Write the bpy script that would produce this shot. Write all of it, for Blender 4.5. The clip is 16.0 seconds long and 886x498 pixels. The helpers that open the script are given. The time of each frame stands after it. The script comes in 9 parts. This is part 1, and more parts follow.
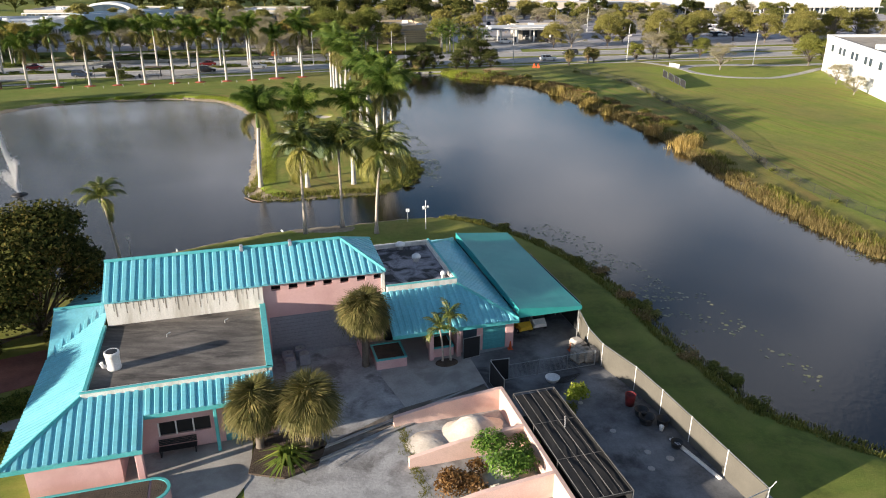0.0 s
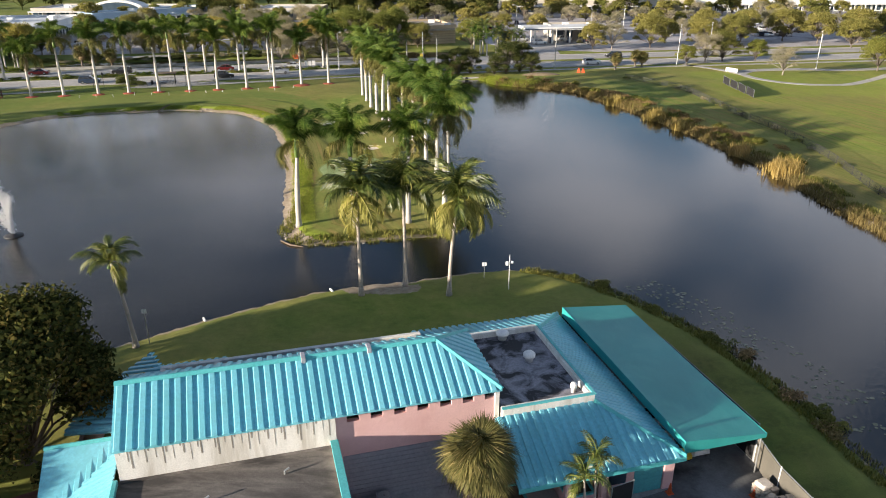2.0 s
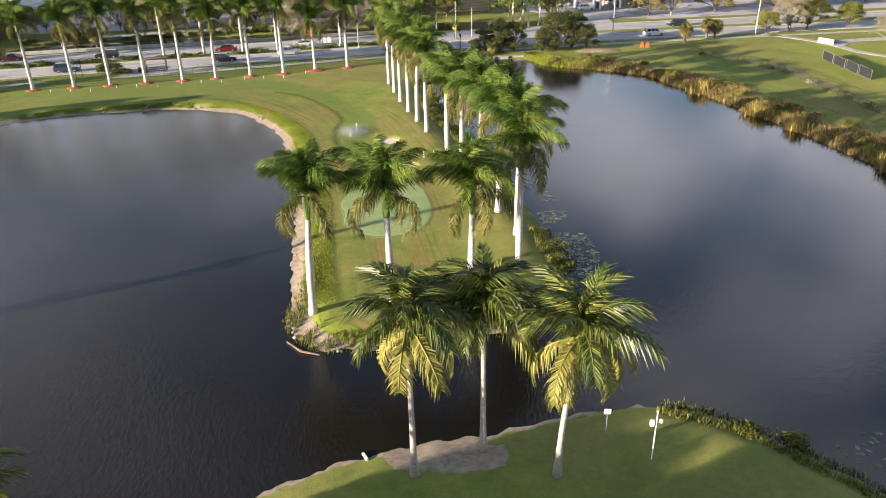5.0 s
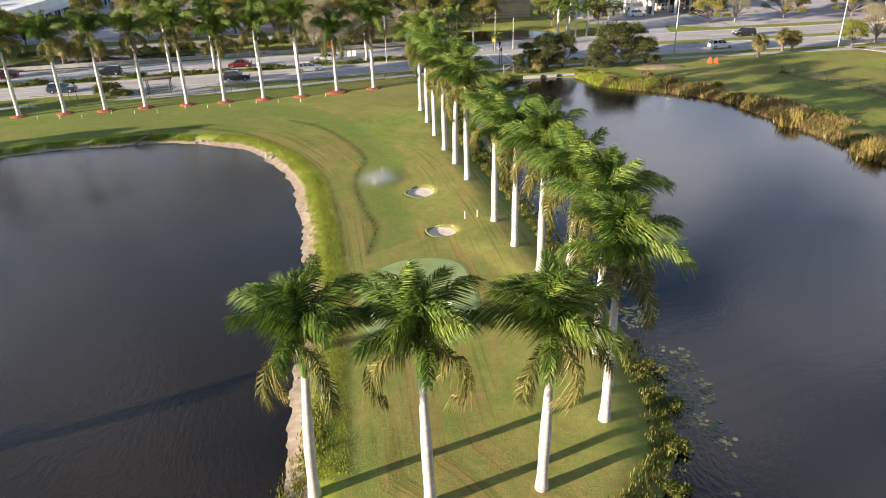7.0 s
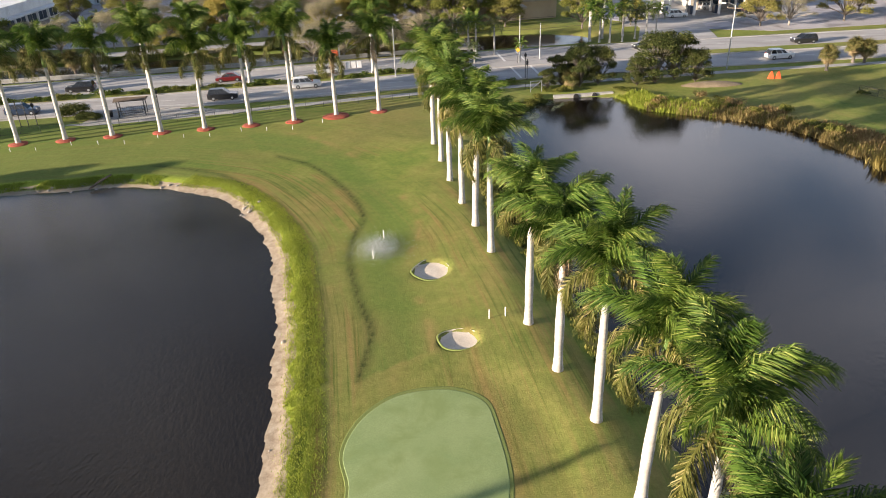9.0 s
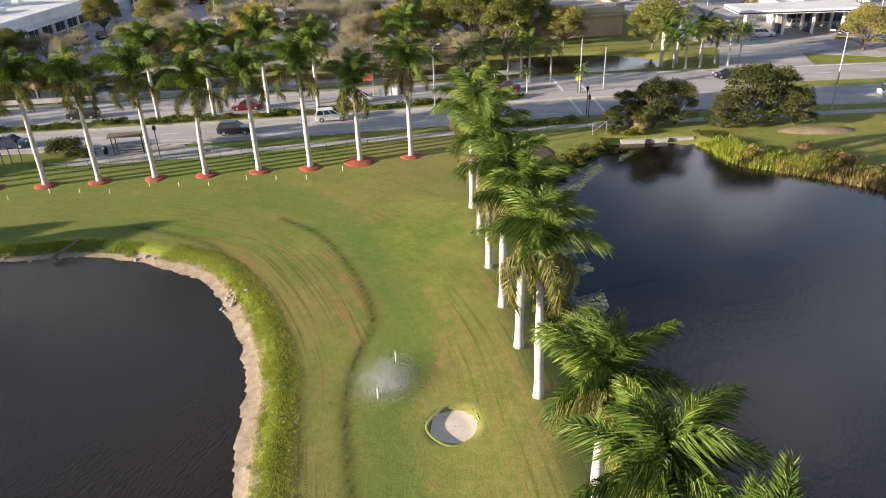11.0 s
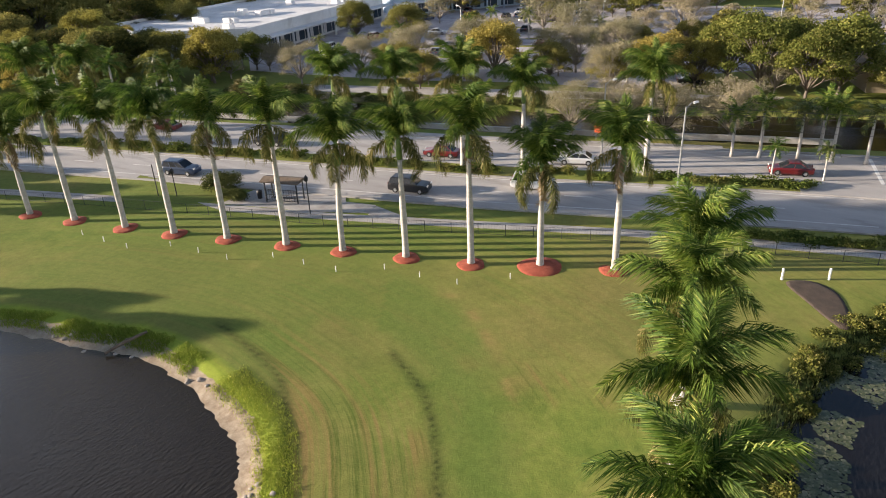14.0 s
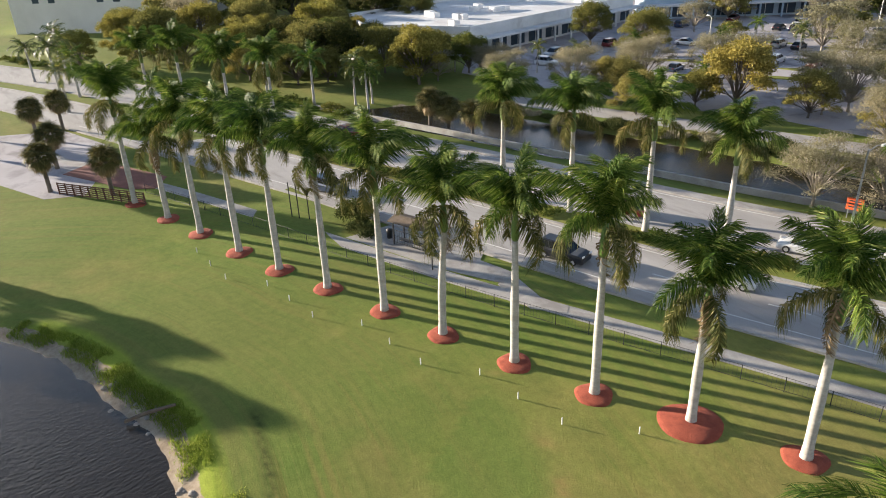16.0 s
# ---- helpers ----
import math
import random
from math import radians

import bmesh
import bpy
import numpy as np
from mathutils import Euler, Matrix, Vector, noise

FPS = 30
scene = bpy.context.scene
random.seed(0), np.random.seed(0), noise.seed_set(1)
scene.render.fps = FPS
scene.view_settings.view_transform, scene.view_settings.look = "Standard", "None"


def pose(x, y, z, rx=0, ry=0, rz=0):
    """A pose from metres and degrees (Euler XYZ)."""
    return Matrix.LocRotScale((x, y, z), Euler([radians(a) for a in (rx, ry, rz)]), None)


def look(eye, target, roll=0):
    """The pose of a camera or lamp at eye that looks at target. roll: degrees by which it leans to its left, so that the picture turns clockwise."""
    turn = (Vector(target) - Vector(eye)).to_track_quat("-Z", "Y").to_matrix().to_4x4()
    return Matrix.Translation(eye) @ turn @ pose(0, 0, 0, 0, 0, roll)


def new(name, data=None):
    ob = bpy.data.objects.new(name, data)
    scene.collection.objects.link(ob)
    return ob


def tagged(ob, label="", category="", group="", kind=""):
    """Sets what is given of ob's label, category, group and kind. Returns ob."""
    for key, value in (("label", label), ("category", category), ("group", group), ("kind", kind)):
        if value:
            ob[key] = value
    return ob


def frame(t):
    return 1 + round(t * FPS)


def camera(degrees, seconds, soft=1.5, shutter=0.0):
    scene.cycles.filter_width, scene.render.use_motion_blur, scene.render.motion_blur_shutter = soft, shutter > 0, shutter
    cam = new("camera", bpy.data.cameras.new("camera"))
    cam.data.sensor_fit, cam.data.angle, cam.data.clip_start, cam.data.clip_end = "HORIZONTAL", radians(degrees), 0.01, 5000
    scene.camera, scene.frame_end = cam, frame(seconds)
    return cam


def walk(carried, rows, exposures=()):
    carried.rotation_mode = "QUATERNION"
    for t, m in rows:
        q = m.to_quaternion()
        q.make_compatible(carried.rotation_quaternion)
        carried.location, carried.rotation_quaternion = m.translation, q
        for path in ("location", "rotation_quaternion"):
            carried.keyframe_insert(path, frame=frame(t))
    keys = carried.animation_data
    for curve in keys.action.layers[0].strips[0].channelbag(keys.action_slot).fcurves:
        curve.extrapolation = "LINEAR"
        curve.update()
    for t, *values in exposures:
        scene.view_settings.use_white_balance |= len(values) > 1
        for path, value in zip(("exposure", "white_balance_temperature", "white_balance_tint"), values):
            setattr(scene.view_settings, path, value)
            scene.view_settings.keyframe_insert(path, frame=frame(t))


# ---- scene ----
cam = camera(63.9, 16.0, soft=1.0)
PATH = [
    (0, (-0.262, -0.09, 28.169), (-0.245, 1.76, 27.408), 0.1),
    (0.5, (-2.34, 3.727, 28.172), (-2.328, 5.576, 27.41), 0.0),
    (1, (-4.259, 7.766, 28.17), (-4.253, 9.613, 27.405), -0.0),
    (1.5, (-5.935, 11.946, 28.172), (-5.933, 13.793, 27.404), -0.0),
    (2, (-7.292, 16.191, 28.222), (-7.297, 18.036, 27.45), 0.0),
    (2.5, (-8.507, 20.595, 28.249), (-8.517, 22.439, 27.475), 0.0),
    (3, (-9.565, 25.085, 28.32), (-9.581, 26.928, 27.542), -0.1),
    (3.2, (-9.904, 26.884, 28.314), (-9.923, 28.726, 27.535), -0.0),
    (5.3, (-12.255, 46.094, 28.159), (-12.319, 47.89, 27.283), -1.5),
    (5.5, (-12.499, 47.994, 28.164), (-12.567, 49.79, 27.288), -1.6),
    (6, (-13.165, 52.835, 28.25), (-13.262, 54.63, 27.373), -1.7),
    (6.5, (-13.731, 57.654, 28.365), (-13.861, 59.447, 27.488), -1.8),
    (7, (-14.159, 62.466, 28.5), (-14.293, 64.257, 27.621), -1.8),
    (7.5, (-14.581, 67.377, 28.657), (-14.72, 69.167, 27.777), -1.9),
    (8, (-14.903, 72.255, 28.769), (-15.053, 74.044, 27.889), -1.9),
    (8.2, (-15.024, 74.185, 28.797), (-15.182, 75.973, 27.914), -2.0),
    (10.3, (-16.146, 94.321, 29.638), (-16.391, 96.068, 28.697), -1.9),
    (10.5, (-16.202, 96.246, 29.651), (-16.47, 97.99, 28.711), -1.9),
    (11, (-16.157, 101.079, 29.69), (-16.467, 102.833, 28.782), -2.2),
    (11.5, (-16.205, 106.019, 29.675), (-16.591, 107.77, 28.789), -2.2),
    (12, (-16.267, 110.907, 29.57), (-16.77, 112.629, 28.688), -2.3),
    (12.5, (-16.332, 115.714, 29.404), (-16.954, 117.4, 28.528), -2.3),
    (13, (-16.487, 120.466, 29.229), (-17.23, 122.105, 28.356), -2.3),
    (13.5, (-16.766, 125.132, 29.032), (-17.623, 126.715, 28.158), -2.4),
    (14, (-17.218, 130.061, 28.841), (-18.198, 131.57, 27.967), -2.5),
    (14.5, (-17.771, 134.957, 28.71), (-18.868, 136.379, 27.831), -2.5),
    (15, (-18.588, 139.809, 28.659), (-19.808, 141.129, 27.78), -2.5),
    (15.5, (-19.714, 144.504, 28.681), (-21.054, 145.702, 27.805), -2.3),
    (16, (-21.135, 149.238, 28.737), (-22.597, 150.288, 27.865), -2.4),
]
EXPOSURE, SKY_STRENGTH, SUN_STRENGTH = 1.36, 0.060, 5.0
CLOUD, CLOUD_SEED = (9.5, 9.4, 9.8), 98.1
SUN_DIR, SUN_EL = 28.5, 10.5    # the way the shadows point (degrees from +x), and the sun's height
walk(cam, [(t, look(eye, target, roll)) for t, eye, target, roll in PATH], [(0, EXPOSURE - 0.03, 6250, 11), (3, EXPOSURE + 0.06, 6250, 11), (5.5, EXPOSURE + 0.40, 6400, 15), (8, EXPOSURE + 0.26, 6400, 14), (11, EXPOSURE + 0.21, 6450, 15), (14.5, EXPOSURE + 0.15, 6450, 14), (16, EXPOSURE + 0.21, 6250, 11)])

# ---- world and sun ----
world = bpy.data.worlds.new("sky")
scene.world = world
world.use_nodes = True
wn, wl = world.node_tree.nodes, world.node_tree.links
wbg = wn["Background"]
sky = wn.new("ShaderNodeTexSky")
sky.sky_type, sky.sun_disc = "NISHITA", False
sky.sun_elevation, sky.sun_rotation = radians(SUN_EL), radians(270 - SUN_DIR)
sky.air_density, sky.dust_density, sky.ozone_density = 1.0, 0.25, 2.6
# broken cloud over the whole sky, thinning and thickening at random
wtc = wn.new("ShaderNodeTexCoord")
wsep = wn.new("ShaderNodeSeparateXYZ")
wl.new(wtc.outputs["Generated"], wsep.inputs[0])
wadd = wn.new("ShaderNodeMath"); wadd.operation = "ADD"; wadd.inputs[1].default_value = 0.22
wl.new(wsep.outputs["Z"], wadd.inputs[0])
wdx = wn.new("ShaderNodeMath"); wdx.operation = "DIVIDE"
wdy = wn.new("ShaderNodeMath"); wdy.operation = "DIVIDE"
wl.new(wsep.outputs["X"], wdx.inputs[0]); wl.new(wadd.outputs[0], wdx.inputs[1])
wl.new(wsep.outputs["Y"], wdy.inputs[0]); wl.new(wadd.outputs[0], wdy.inputs[1])
wcom = wn.new("ShaderNodeCombineXYZ")
wfx = wn.new("ShaderNodeMath"); wfx.operation = "MULTIPLY"; wfx.inputs[1].default_value = -1.0
wl.new(wdx.outputs[0], wfx.inputs[0]); wl.new(wfx.outputs[0], wcom.inputs[0]); wl.new(wdy.outputs[0], wcom.inputs[1])
wcom.inputs[2].default_value = CLOUD_SEED
wno = wn.new("ShaderNodeTexNoise")
wno.inputs["Scale"].default_value, wno.inputs["Detail"].default_value, wno.inputs["Roughness"].default_value = 1.9, 6.0, 0.52
wl.new(wcom.outputs[0], wno.inputs["Vector"])
wra = wn.new("ShaderNodeValToRGB")
wra.color_ramp.elements[0].position, wra.color_ramp.elements[1].position = 0.39, 0.51
wra.color_ramp.elements[1].color = (0.85, 0.85, 0.85, 1)
wlow = wn.new("ShaderNodeMath"); wlow.operation = "MULTIPLY_ADD"    # cloud banks thicken towards the horizon
wl.new(wsep.outputs["Z"], wlow.inputs[0]); wlow.inputs[1].default_value = -0.24
wl.new(wno.outputs["Fac"], wlow.inputs[2])
wl.new(wlow.outputs[0], wra.inputs[0])
wmix = wn.new("ShaderNodeMix"); wmix.data_type = "RGBA"
wl.new(wra.outputs["Color"], wmix.inputs[0])
wl.new(sky.outputs[0], wmix.inputs[6])
wmix.inputs[7].default_value = (CLOUD[0], CLOUD[1], CLOUD[2], 1)
wl.new(wmix.outputs[2], wbg.inputs[0])
wbg.inputs[1].default_value = SKY_STRENGTH

sun = new("sun", bpy.data.lights.new("sun", "SUN"))
sun.data.energy, sun.data.angle, sun.data.color = SUN_STRENGTH, radians(0.6), (1.0, 0.86, 0.68)
sun.matrix_world = look((0, 0, 60), Vector((0, 0, 60)) + Vector((math.cos(radians(SUN_DIR)), math.sin(radians(SUN_DIR)), -math.tan(radians(SUN_EL)))))
tagged(sun, kind="structure")

# ---- materials ----
def node_mat(name):
    m = bpy.data.materials.new(name)
    m.use_nodes = True
    return m, m.node_tree.nodes, m.node_tree.links, m.node_tree.nodes["Principled BSDF"]


def noise_node(n, l, scale, detail=4.0, rough=0.55, stretch=None, dist=0.0):
    g = n.new("ShaderNodeNewGeometry")
    t = n.new("ShaderNodeTexNoise")
    t.inputs["Scale"].default_value, t.inputs["Detail"].default_value, t.inputs["Roughness"].default_value = scale, detail, rough
    t.inputs["Distortion"].default_value = dist
    if stretch:
        mp = n.new("ShaderNodeMapping")
        mp.inputs["Scale"].default_value = stretch[:3]
        if len(stretch) > 3:
            mp.inputs["Rotation"].default_value[2] = stretch[3]
        l.new(g.outputs["Position"], mp.inputs[0]); l.new(mp.outputs[0], t.inputs["Vector"])
    else:
        l.new(g.outputs["Position"], t.inputs["Vector"])
    return t.outputs["Fac"]


def ramp(n, l, fac, stops):
    r = n.new("ShaderNodeValToRGB")
    while len(r.color_ramp.elements) < len(stops):
        r.color_ramp.elements.new(0.5)
    for e, (p, c) in zip(r.color_ramp.elements, stops):
        e.position, e.color = p, (c[0], c[1], c[2], 1)
    l.new(fac, r.inputs[0])
    return r.outputs["Color"]


def mixc(n, l, fac, a, b, mode="MIX"):
    m = n.new("ShaderNodeMix"); m.data_type, m.blend_type = "RGBA", mode
    for i, v in ((0, fac), (6, a), (7, b)):
        if hasattr(v, "is_linked"):
            l.new(v, m.inputs[i])
        else:
            m.inputs[i].default_value = v if i == 0 else (v[0], v[1], v[2], 1)
    return m.outputs[2]


def mathn(n, l, op, a, b=0.0, clamp=False):
    m = n.new("ShaderNodeMath"); m.operation, m.use_clamp = op, clamp
    for i, v in ((0, a), (1, b)):
        if hasattr(v, "is_linked"):
            l.new(v, m.inputs[i])
        else:
            m.inputs[i].default_value = v
    return m.outputs[0]


def bumped(n, l, p, height, strength, dist=0.02):
    b = n.new("ShaderNodeBump")
    b.inputs["Strength"].default_value, b.inputs["Distance"].default_value = strength, dist
    l.new(height, b.inputs["Height"]); l.new(b.outputs[0], p.inputs["Normal"])


def surf(name, c1, c2, scale=1.0, rough=0.7, bump=0.3, fine=14.0, metal=0.0, rnd=0.0, stain=None, stretch=None, dist=0.02):
    """A surface with a broad stain and a fine grain; stain is a third colour in patches; rnd varies it from object to object."""
    m, n, l, p = node_mat(name)
    big = noise_node(n, l, scale, 5.0, 0.6, stretch)
    small = noise_node(n, l, fine, 4.0, 0.6)
    col = ramp(n, l, big, [(0.32, c1), (0.68, c2)])
    col = mixc(n, l, 0.35, col, ramp(n, l, small, [(0.3, (0.55, 0.55, 0.55)), (0.7, (1.25, 1.25, 1.25))]), "MULTIPLY")
    if stain:
        third = noise_node(n, l, scale * 0.45 + 0.13, 6.0, 0.65, stretch, 0.4)
        col = mixc(n, l, ramp(n, l, third, [(0.50, (0, 0, 0)), (0.64, (0.85, 0.85, 0.85))]), col, stain)
    if rnd:
        o = n.new("ShaderNodeObjectInfo")
        v = mathn(n, l, "ADD", mathn(n, l, "MULTIPLY", o.outputs["Random"], 2 * rnd), 1 - rnd)
        h = n.new("ShaderNodeHueSaturation")
        l.new(v, h.inputs["Value"]); l.new(col, h.inputs["Color"]); col = h.outputs[0]
    l.new(col, p.inputs["Base Color"])
    p.inputs["Roughness"].default_value, p.inputs["Metallic"].default_value = rough, metal
    bumped(n, l, p, small, bump, dist)
    return m


def leafy(name, dark, light, tip=None, rnd=0.25, trans=0.3, scale=0.5, rough=0.5, shine=0.3):
    """Leaves: varied leaf by leaf and plant by plant, a little light coming through."""
    m, n, l, p = node_mat(name)
    g = n.new("ShaderNodeNewGeometry")
    o = n.new("ShaderNodeObjectInfo")
    col = ramp(n, l, g.outputs["Random Per Island"], [(0.0, dark), (0.75, light), (1.0, tip or light)])
    big = noise_node(n, l, scale, 3.0)
    col = mixc(n, l, 0.5, col, ramp(n, l, big, [(0.3, (0.6, 0.62, 0.55)), (0.7, (1.35, 1.3, 1.2))]), "MULTIPLY")
    h = n.new("ShaderNodeHueSaturation")
    l.new(mathn(n, l, "ADD", mathn(n, l, "MULTIPLY", o.outputs["Random"], 2 * rnd), 1 - rnd), h.inputs["Value"])
    l.new(mathn(n, l, "ADD", mathn(n, l, "MULTIPLY", o.outputs["Random"], -0.03), 0.515), h.inputs["Hue"])
    l.new(col, h.inputs["Color"])
    l.new(h.outputs[0], p.inputs["Base Color"])
    p.inputs["Roughness"].default_value, p.inputs["Specular IOR Level"].default_value = rough, shine
    tr = n.new("ShaderNodeBsdfTranslucent"); l.new(h.outputs[0], tr.inputs["Color"])
    mx = n.new("ShaderNodeMixShader"); mx.inputs[0].default_value = trans
    l.new(p.outputs[0], mx.inputs[1]); l.new(tr.outputs[0], mx.inputs[2])
    l.new(mx.outputs[0], n["Material Output"].inputs["Surface"])
    return m


# turf, with mown stripes, dry patches, longer growth and bare sand by the water (laid in as layers over the sheet)
TURF, tn, tl, tp = node_mat("turf")
t_big = noise_node(tn, tl, 0.045, 5.0, 0.6)
t_mid = noise_node(tn, tl, 0.27, 6.0, 0.66, None, 0.6)
t_fine = noise_node(tn, tl, 9.0, 4.0, 0.7)
# mower tracks run in long lines beside the shore
t_geo = tn.new("ShaderNodeNewGeometry")
t_xyz = tn.new("ShaderNodeSeparateXYZ"); tl.new(t_geo.outputs["Position"], t_xyz.inputs[0])
t_sw = tn.new("ShaderNodeAttribute"); t_sw.attribute_name = "sweep"


def mower(scale, along_scale, detail):
    c = tn.new("ShaderNodeCombineXYZ")
    tl.new(mathn(tn, tl, "MULTIPLY", t_sw.outputs["Fac"], scale), c.inputs[0])
    tl.new(mathn(tn, tl, "MULTIPLY", t_xyz.outputs["X"], along_scale), c.inputs[1])
    tl.new(mathn(tn, tl, "MULTIPLY", t_xyz.outputs["Y"], along_scale), c.inputs[2])
    t = tn.new("ShaderNodeTexNoise")
    t.inputs["Scale"].default_value, t.inputs["Detail"].default_value, t.inputs["Roughness"].default_value = 1.0, detail, 0.65
    tl.new(c.outputs[0], t.inputs["Vector"])
    return t.outputs["Fac"]


t_mown = tn.new("ShaderNodeAttribute"); t_mown.attribute_name = "mown"
t_streak = mower(1.0, 0.035, 6.0)
t_thin = mower(2.8, 0.06, 4.0)
t_clump = noise_node(tn, tl, 1.6, 5.0, 0.7)
t_col = ramp(tn, tl, t_mid, [(0.28, (0.118, 0.176, 0.034)), (0.50, (0.190, 0.232, 0.050)), (0.74, (0.275, 0.275, 0.078))])
t_col = mixc(tn, tl, mathn(tn, tl, "MULTIPLY", ramp(tn, tl, t_big, [(0.38, (0, 0, 0)), (0.62, (1, 1, 1))]), 0.65), t_col, (0.265, 0.215, 0.078))
for t_name, t_shade in (("fairway", (0.140, 0.202, 0.044)), ("lush", (0.265, 0.330, 0.045)), ("dry", (0.330, 0.230, 0.090))):
    t_at = tn.new("ShaderNodeAttribute"); t_at.attribute_name = t_name
    t_col = mixc(tn, tl, t_at.outputs["Fac"], t_col, t_shade)
t_col = mixc(tn, tl, mathn(tn, tl, "MULTIPLY", t_mown.outputs["Fac"], ramp(tn, tl, t_streak, [(0.48, (0, 0, 0)), (0.60, (0.95, 0.95, 0.95))])), t_col, (0.285, 0.205, 0.074))
t_col = mixc(tn, tl, mathn(tn, tl, "MULTIPLY", t_mown.outputs["Fac"], ramp(tn, tl, t_thin, [(0.36, (0.65, 0.65, 0.65)), (0.48, (0, 0, 0))])), t_col, (0.070, 0.110, 0.018))
t_col = mixc(tn, tl, mathn(tn, tl, "MULTIPLY", t_mown.outputs["Fac"], ramp(tn, tl, t_thin, [(0.56, (0, 0, 0)), (0.68, (0.5, 0.5, 0.5))])), t_col, (0.310, 0.250, 0.090))
t_col = mixc(tn, tl, 0.34, t_col, ramp(tn, tl, t_clump, [(0.30, (0.60, 0.62, 0.55)), (0.72, (1.4, 1.35, 1.3))]), "MULTIPLY")
t_col = mixc(tn, tl, 0.26, t_col, ramp(tn, tl, t_fine, [(0.25, (0.50, 0.50, 0.45)), (0.75, (1.5, 1.5, 1.4))]), "MULTIPLY")
# dark mower and bank lines, and the painted shade beside the yard fence
t_at = tn.new("ShaderNodeAttribute"); t_at.attribute_name = "worn_shade"
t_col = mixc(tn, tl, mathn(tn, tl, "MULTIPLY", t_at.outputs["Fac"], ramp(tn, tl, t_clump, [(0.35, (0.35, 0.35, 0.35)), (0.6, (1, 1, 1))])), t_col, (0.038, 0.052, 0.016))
t_at = tn.new("ShaderNodeAttribute"); t_at.attribute_name = "sand"
t_edge = mathn(tn, tl, "ADD", t_at.outputs["Fac"], mathn(tn, tl, "MULTIPLY", mathn(tn, tl, "SUBTRACT", noise_node(tn, tl, 1.1, 5.0, 0.65), 0.5), 0.9))
t_sand = mixc(tn, tl, ramp(tn, tl, t_clump, [(0.35, (0, 0, 0)), (0.68, (1, 1, 1))]), (0.255, 0.195, 0.135), (0.430, 0.360, 0.270))
t_col = mixc(tn, tl, ramp(tn, tl, t_edge, [(0.42, (0, 0, 0)), (0.56, (1, 1, 1))]), t_col, t_sand)
tl.new(t_col, tp.inputs["Base Color"])
tp.inputs["Roughness"].default_value = 0.95
tp.inputs["Specular IOR Level"].default_value = 0.1
bumped(tn, tl, tp, mathn(tn, tl, "ADD", t_fine, mathn(tn, tl, "MULTIPLY", t_clump, 1.2)), 0.5, 0.06)

# pond: dark peaty water with a fine wind ripple
WATER, an, al, ap = node_mat("pond_water")
a_r = noise_node(an, al, 4.6, 4.0, 0.6, (1.0, 0.45, 1.0, 0.5))
a_s = noise_node(an, al, 0.05, 3.0, 0.5)
a_p = noise_node(an, al, 0.03, 4.0, 0.6)
a_g = an.new("ShaderNodeNewGeometry"); a_x = an.new("ShaderNodeSeparateXYZ"); al.new(a_g.outputs["Position"], a_x.inputs[0])
a_silt = mathn(an, al, "ADD", mathn(an, al, "MULTIPLY", a_x.outputs["X"], 0.025), mathn(an, al, "ADD", a_p, 0.5))    # siltier in the western arm
al.new(ramp(an, al, a_silt, [(0.10, (0.0230, 0.0175, 0.0095)), (0.60, (0.0075, 0.0054, 0.0038)), (0.95, (0.0050, 0.0043, 0.0044))]), ap.inputs["Base Color"])
ap.inputs["Roughness"].default_value, ap.inputs["IOR"].default_value = 0.07, 1.46
# the wind gets at the open western arm, the eastern one lies calmer
a_wind = ramp(an, al, mathn(an, al, "MULTIPLY", a_x.outputs["X"], -0.022), [(0.0, (0.34, 0.34, 0.34)), (0.9, (1, 1, 1))])
a_b = an.new("ShaderNodeBump"); a_b.inputs["Distance"].default_value = 0.060
al.new(mathn(an, al, "MULTIPLY", a_wind, ramp(an, al, a_s, [(0.35, (0.45, 0.45, 0.45)), (0.65, (1, 1, 1))])), a_b.inputs["Strength"])
al.new(a_r, a_b.inputs["Height"]); al.new(a_b.outputs[0], ap.inputs["Normal"])

ASPHALT = surf("asphalt", (0.350, 0.330, 0.310), (0.460, 0.436, 0.410), 0.12, 0.9, 0.4, 22.0, stain=(0.290, 0.272, 0.256), stretch=(0.5, 2.2, 1.0, -0.26))
LOT = surf("lot_asphalt", (0.370, 0.345, 0.356), (0.490, 0.460, 0.468), 0.07, 0.9, 0.4, 18.0, stain=(0.220, 0.204, 0.208))
CONCRETE = surf("concrete", (0.34, 0.32, 0.30), (0.45, 0.43, 0.40), 0.5, 0.9, 0.3, 12.0, stain=(0.27, 0.25, 0.23))
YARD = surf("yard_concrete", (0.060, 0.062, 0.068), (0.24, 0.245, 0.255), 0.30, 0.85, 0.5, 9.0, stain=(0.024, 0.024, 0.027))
SHELLROCK = surf("shellrock", (0.27, 0.265, 0.262), (0.45, 0.445, 0.44), 0.7, 0.95, 0.5, 6.0, stain=(0.135, 0.128, 0.122), dist=0.03)
WHITELINE = surf("road_paint", (0.62, 0.61, 0.58), (0.74, 0.73, 0.70), 0.8, 0.8, 0.2)
MULCH = surf("red_mulch", (0.250, 0.050, 0.026), (0.390, 0.092, 0.048), 1.6, 0.95, 0.9, 16.0, dist=0.06)
SOIL = surf("brown_soil", (0.105, 0.088, 0.070), (0.200, 0.170, 0.138), 0.8, 0.95, 0.8, 9.0, stain=(0.28, 0.26, 0.235), dist=0.05)
DARKMULCH = surf("brown_mulch", (0.050, 0.036, 0.026), (0.095, 0.068, 0.048), 1.2, 0.95, 0.9, 12.0, dist=0.06)
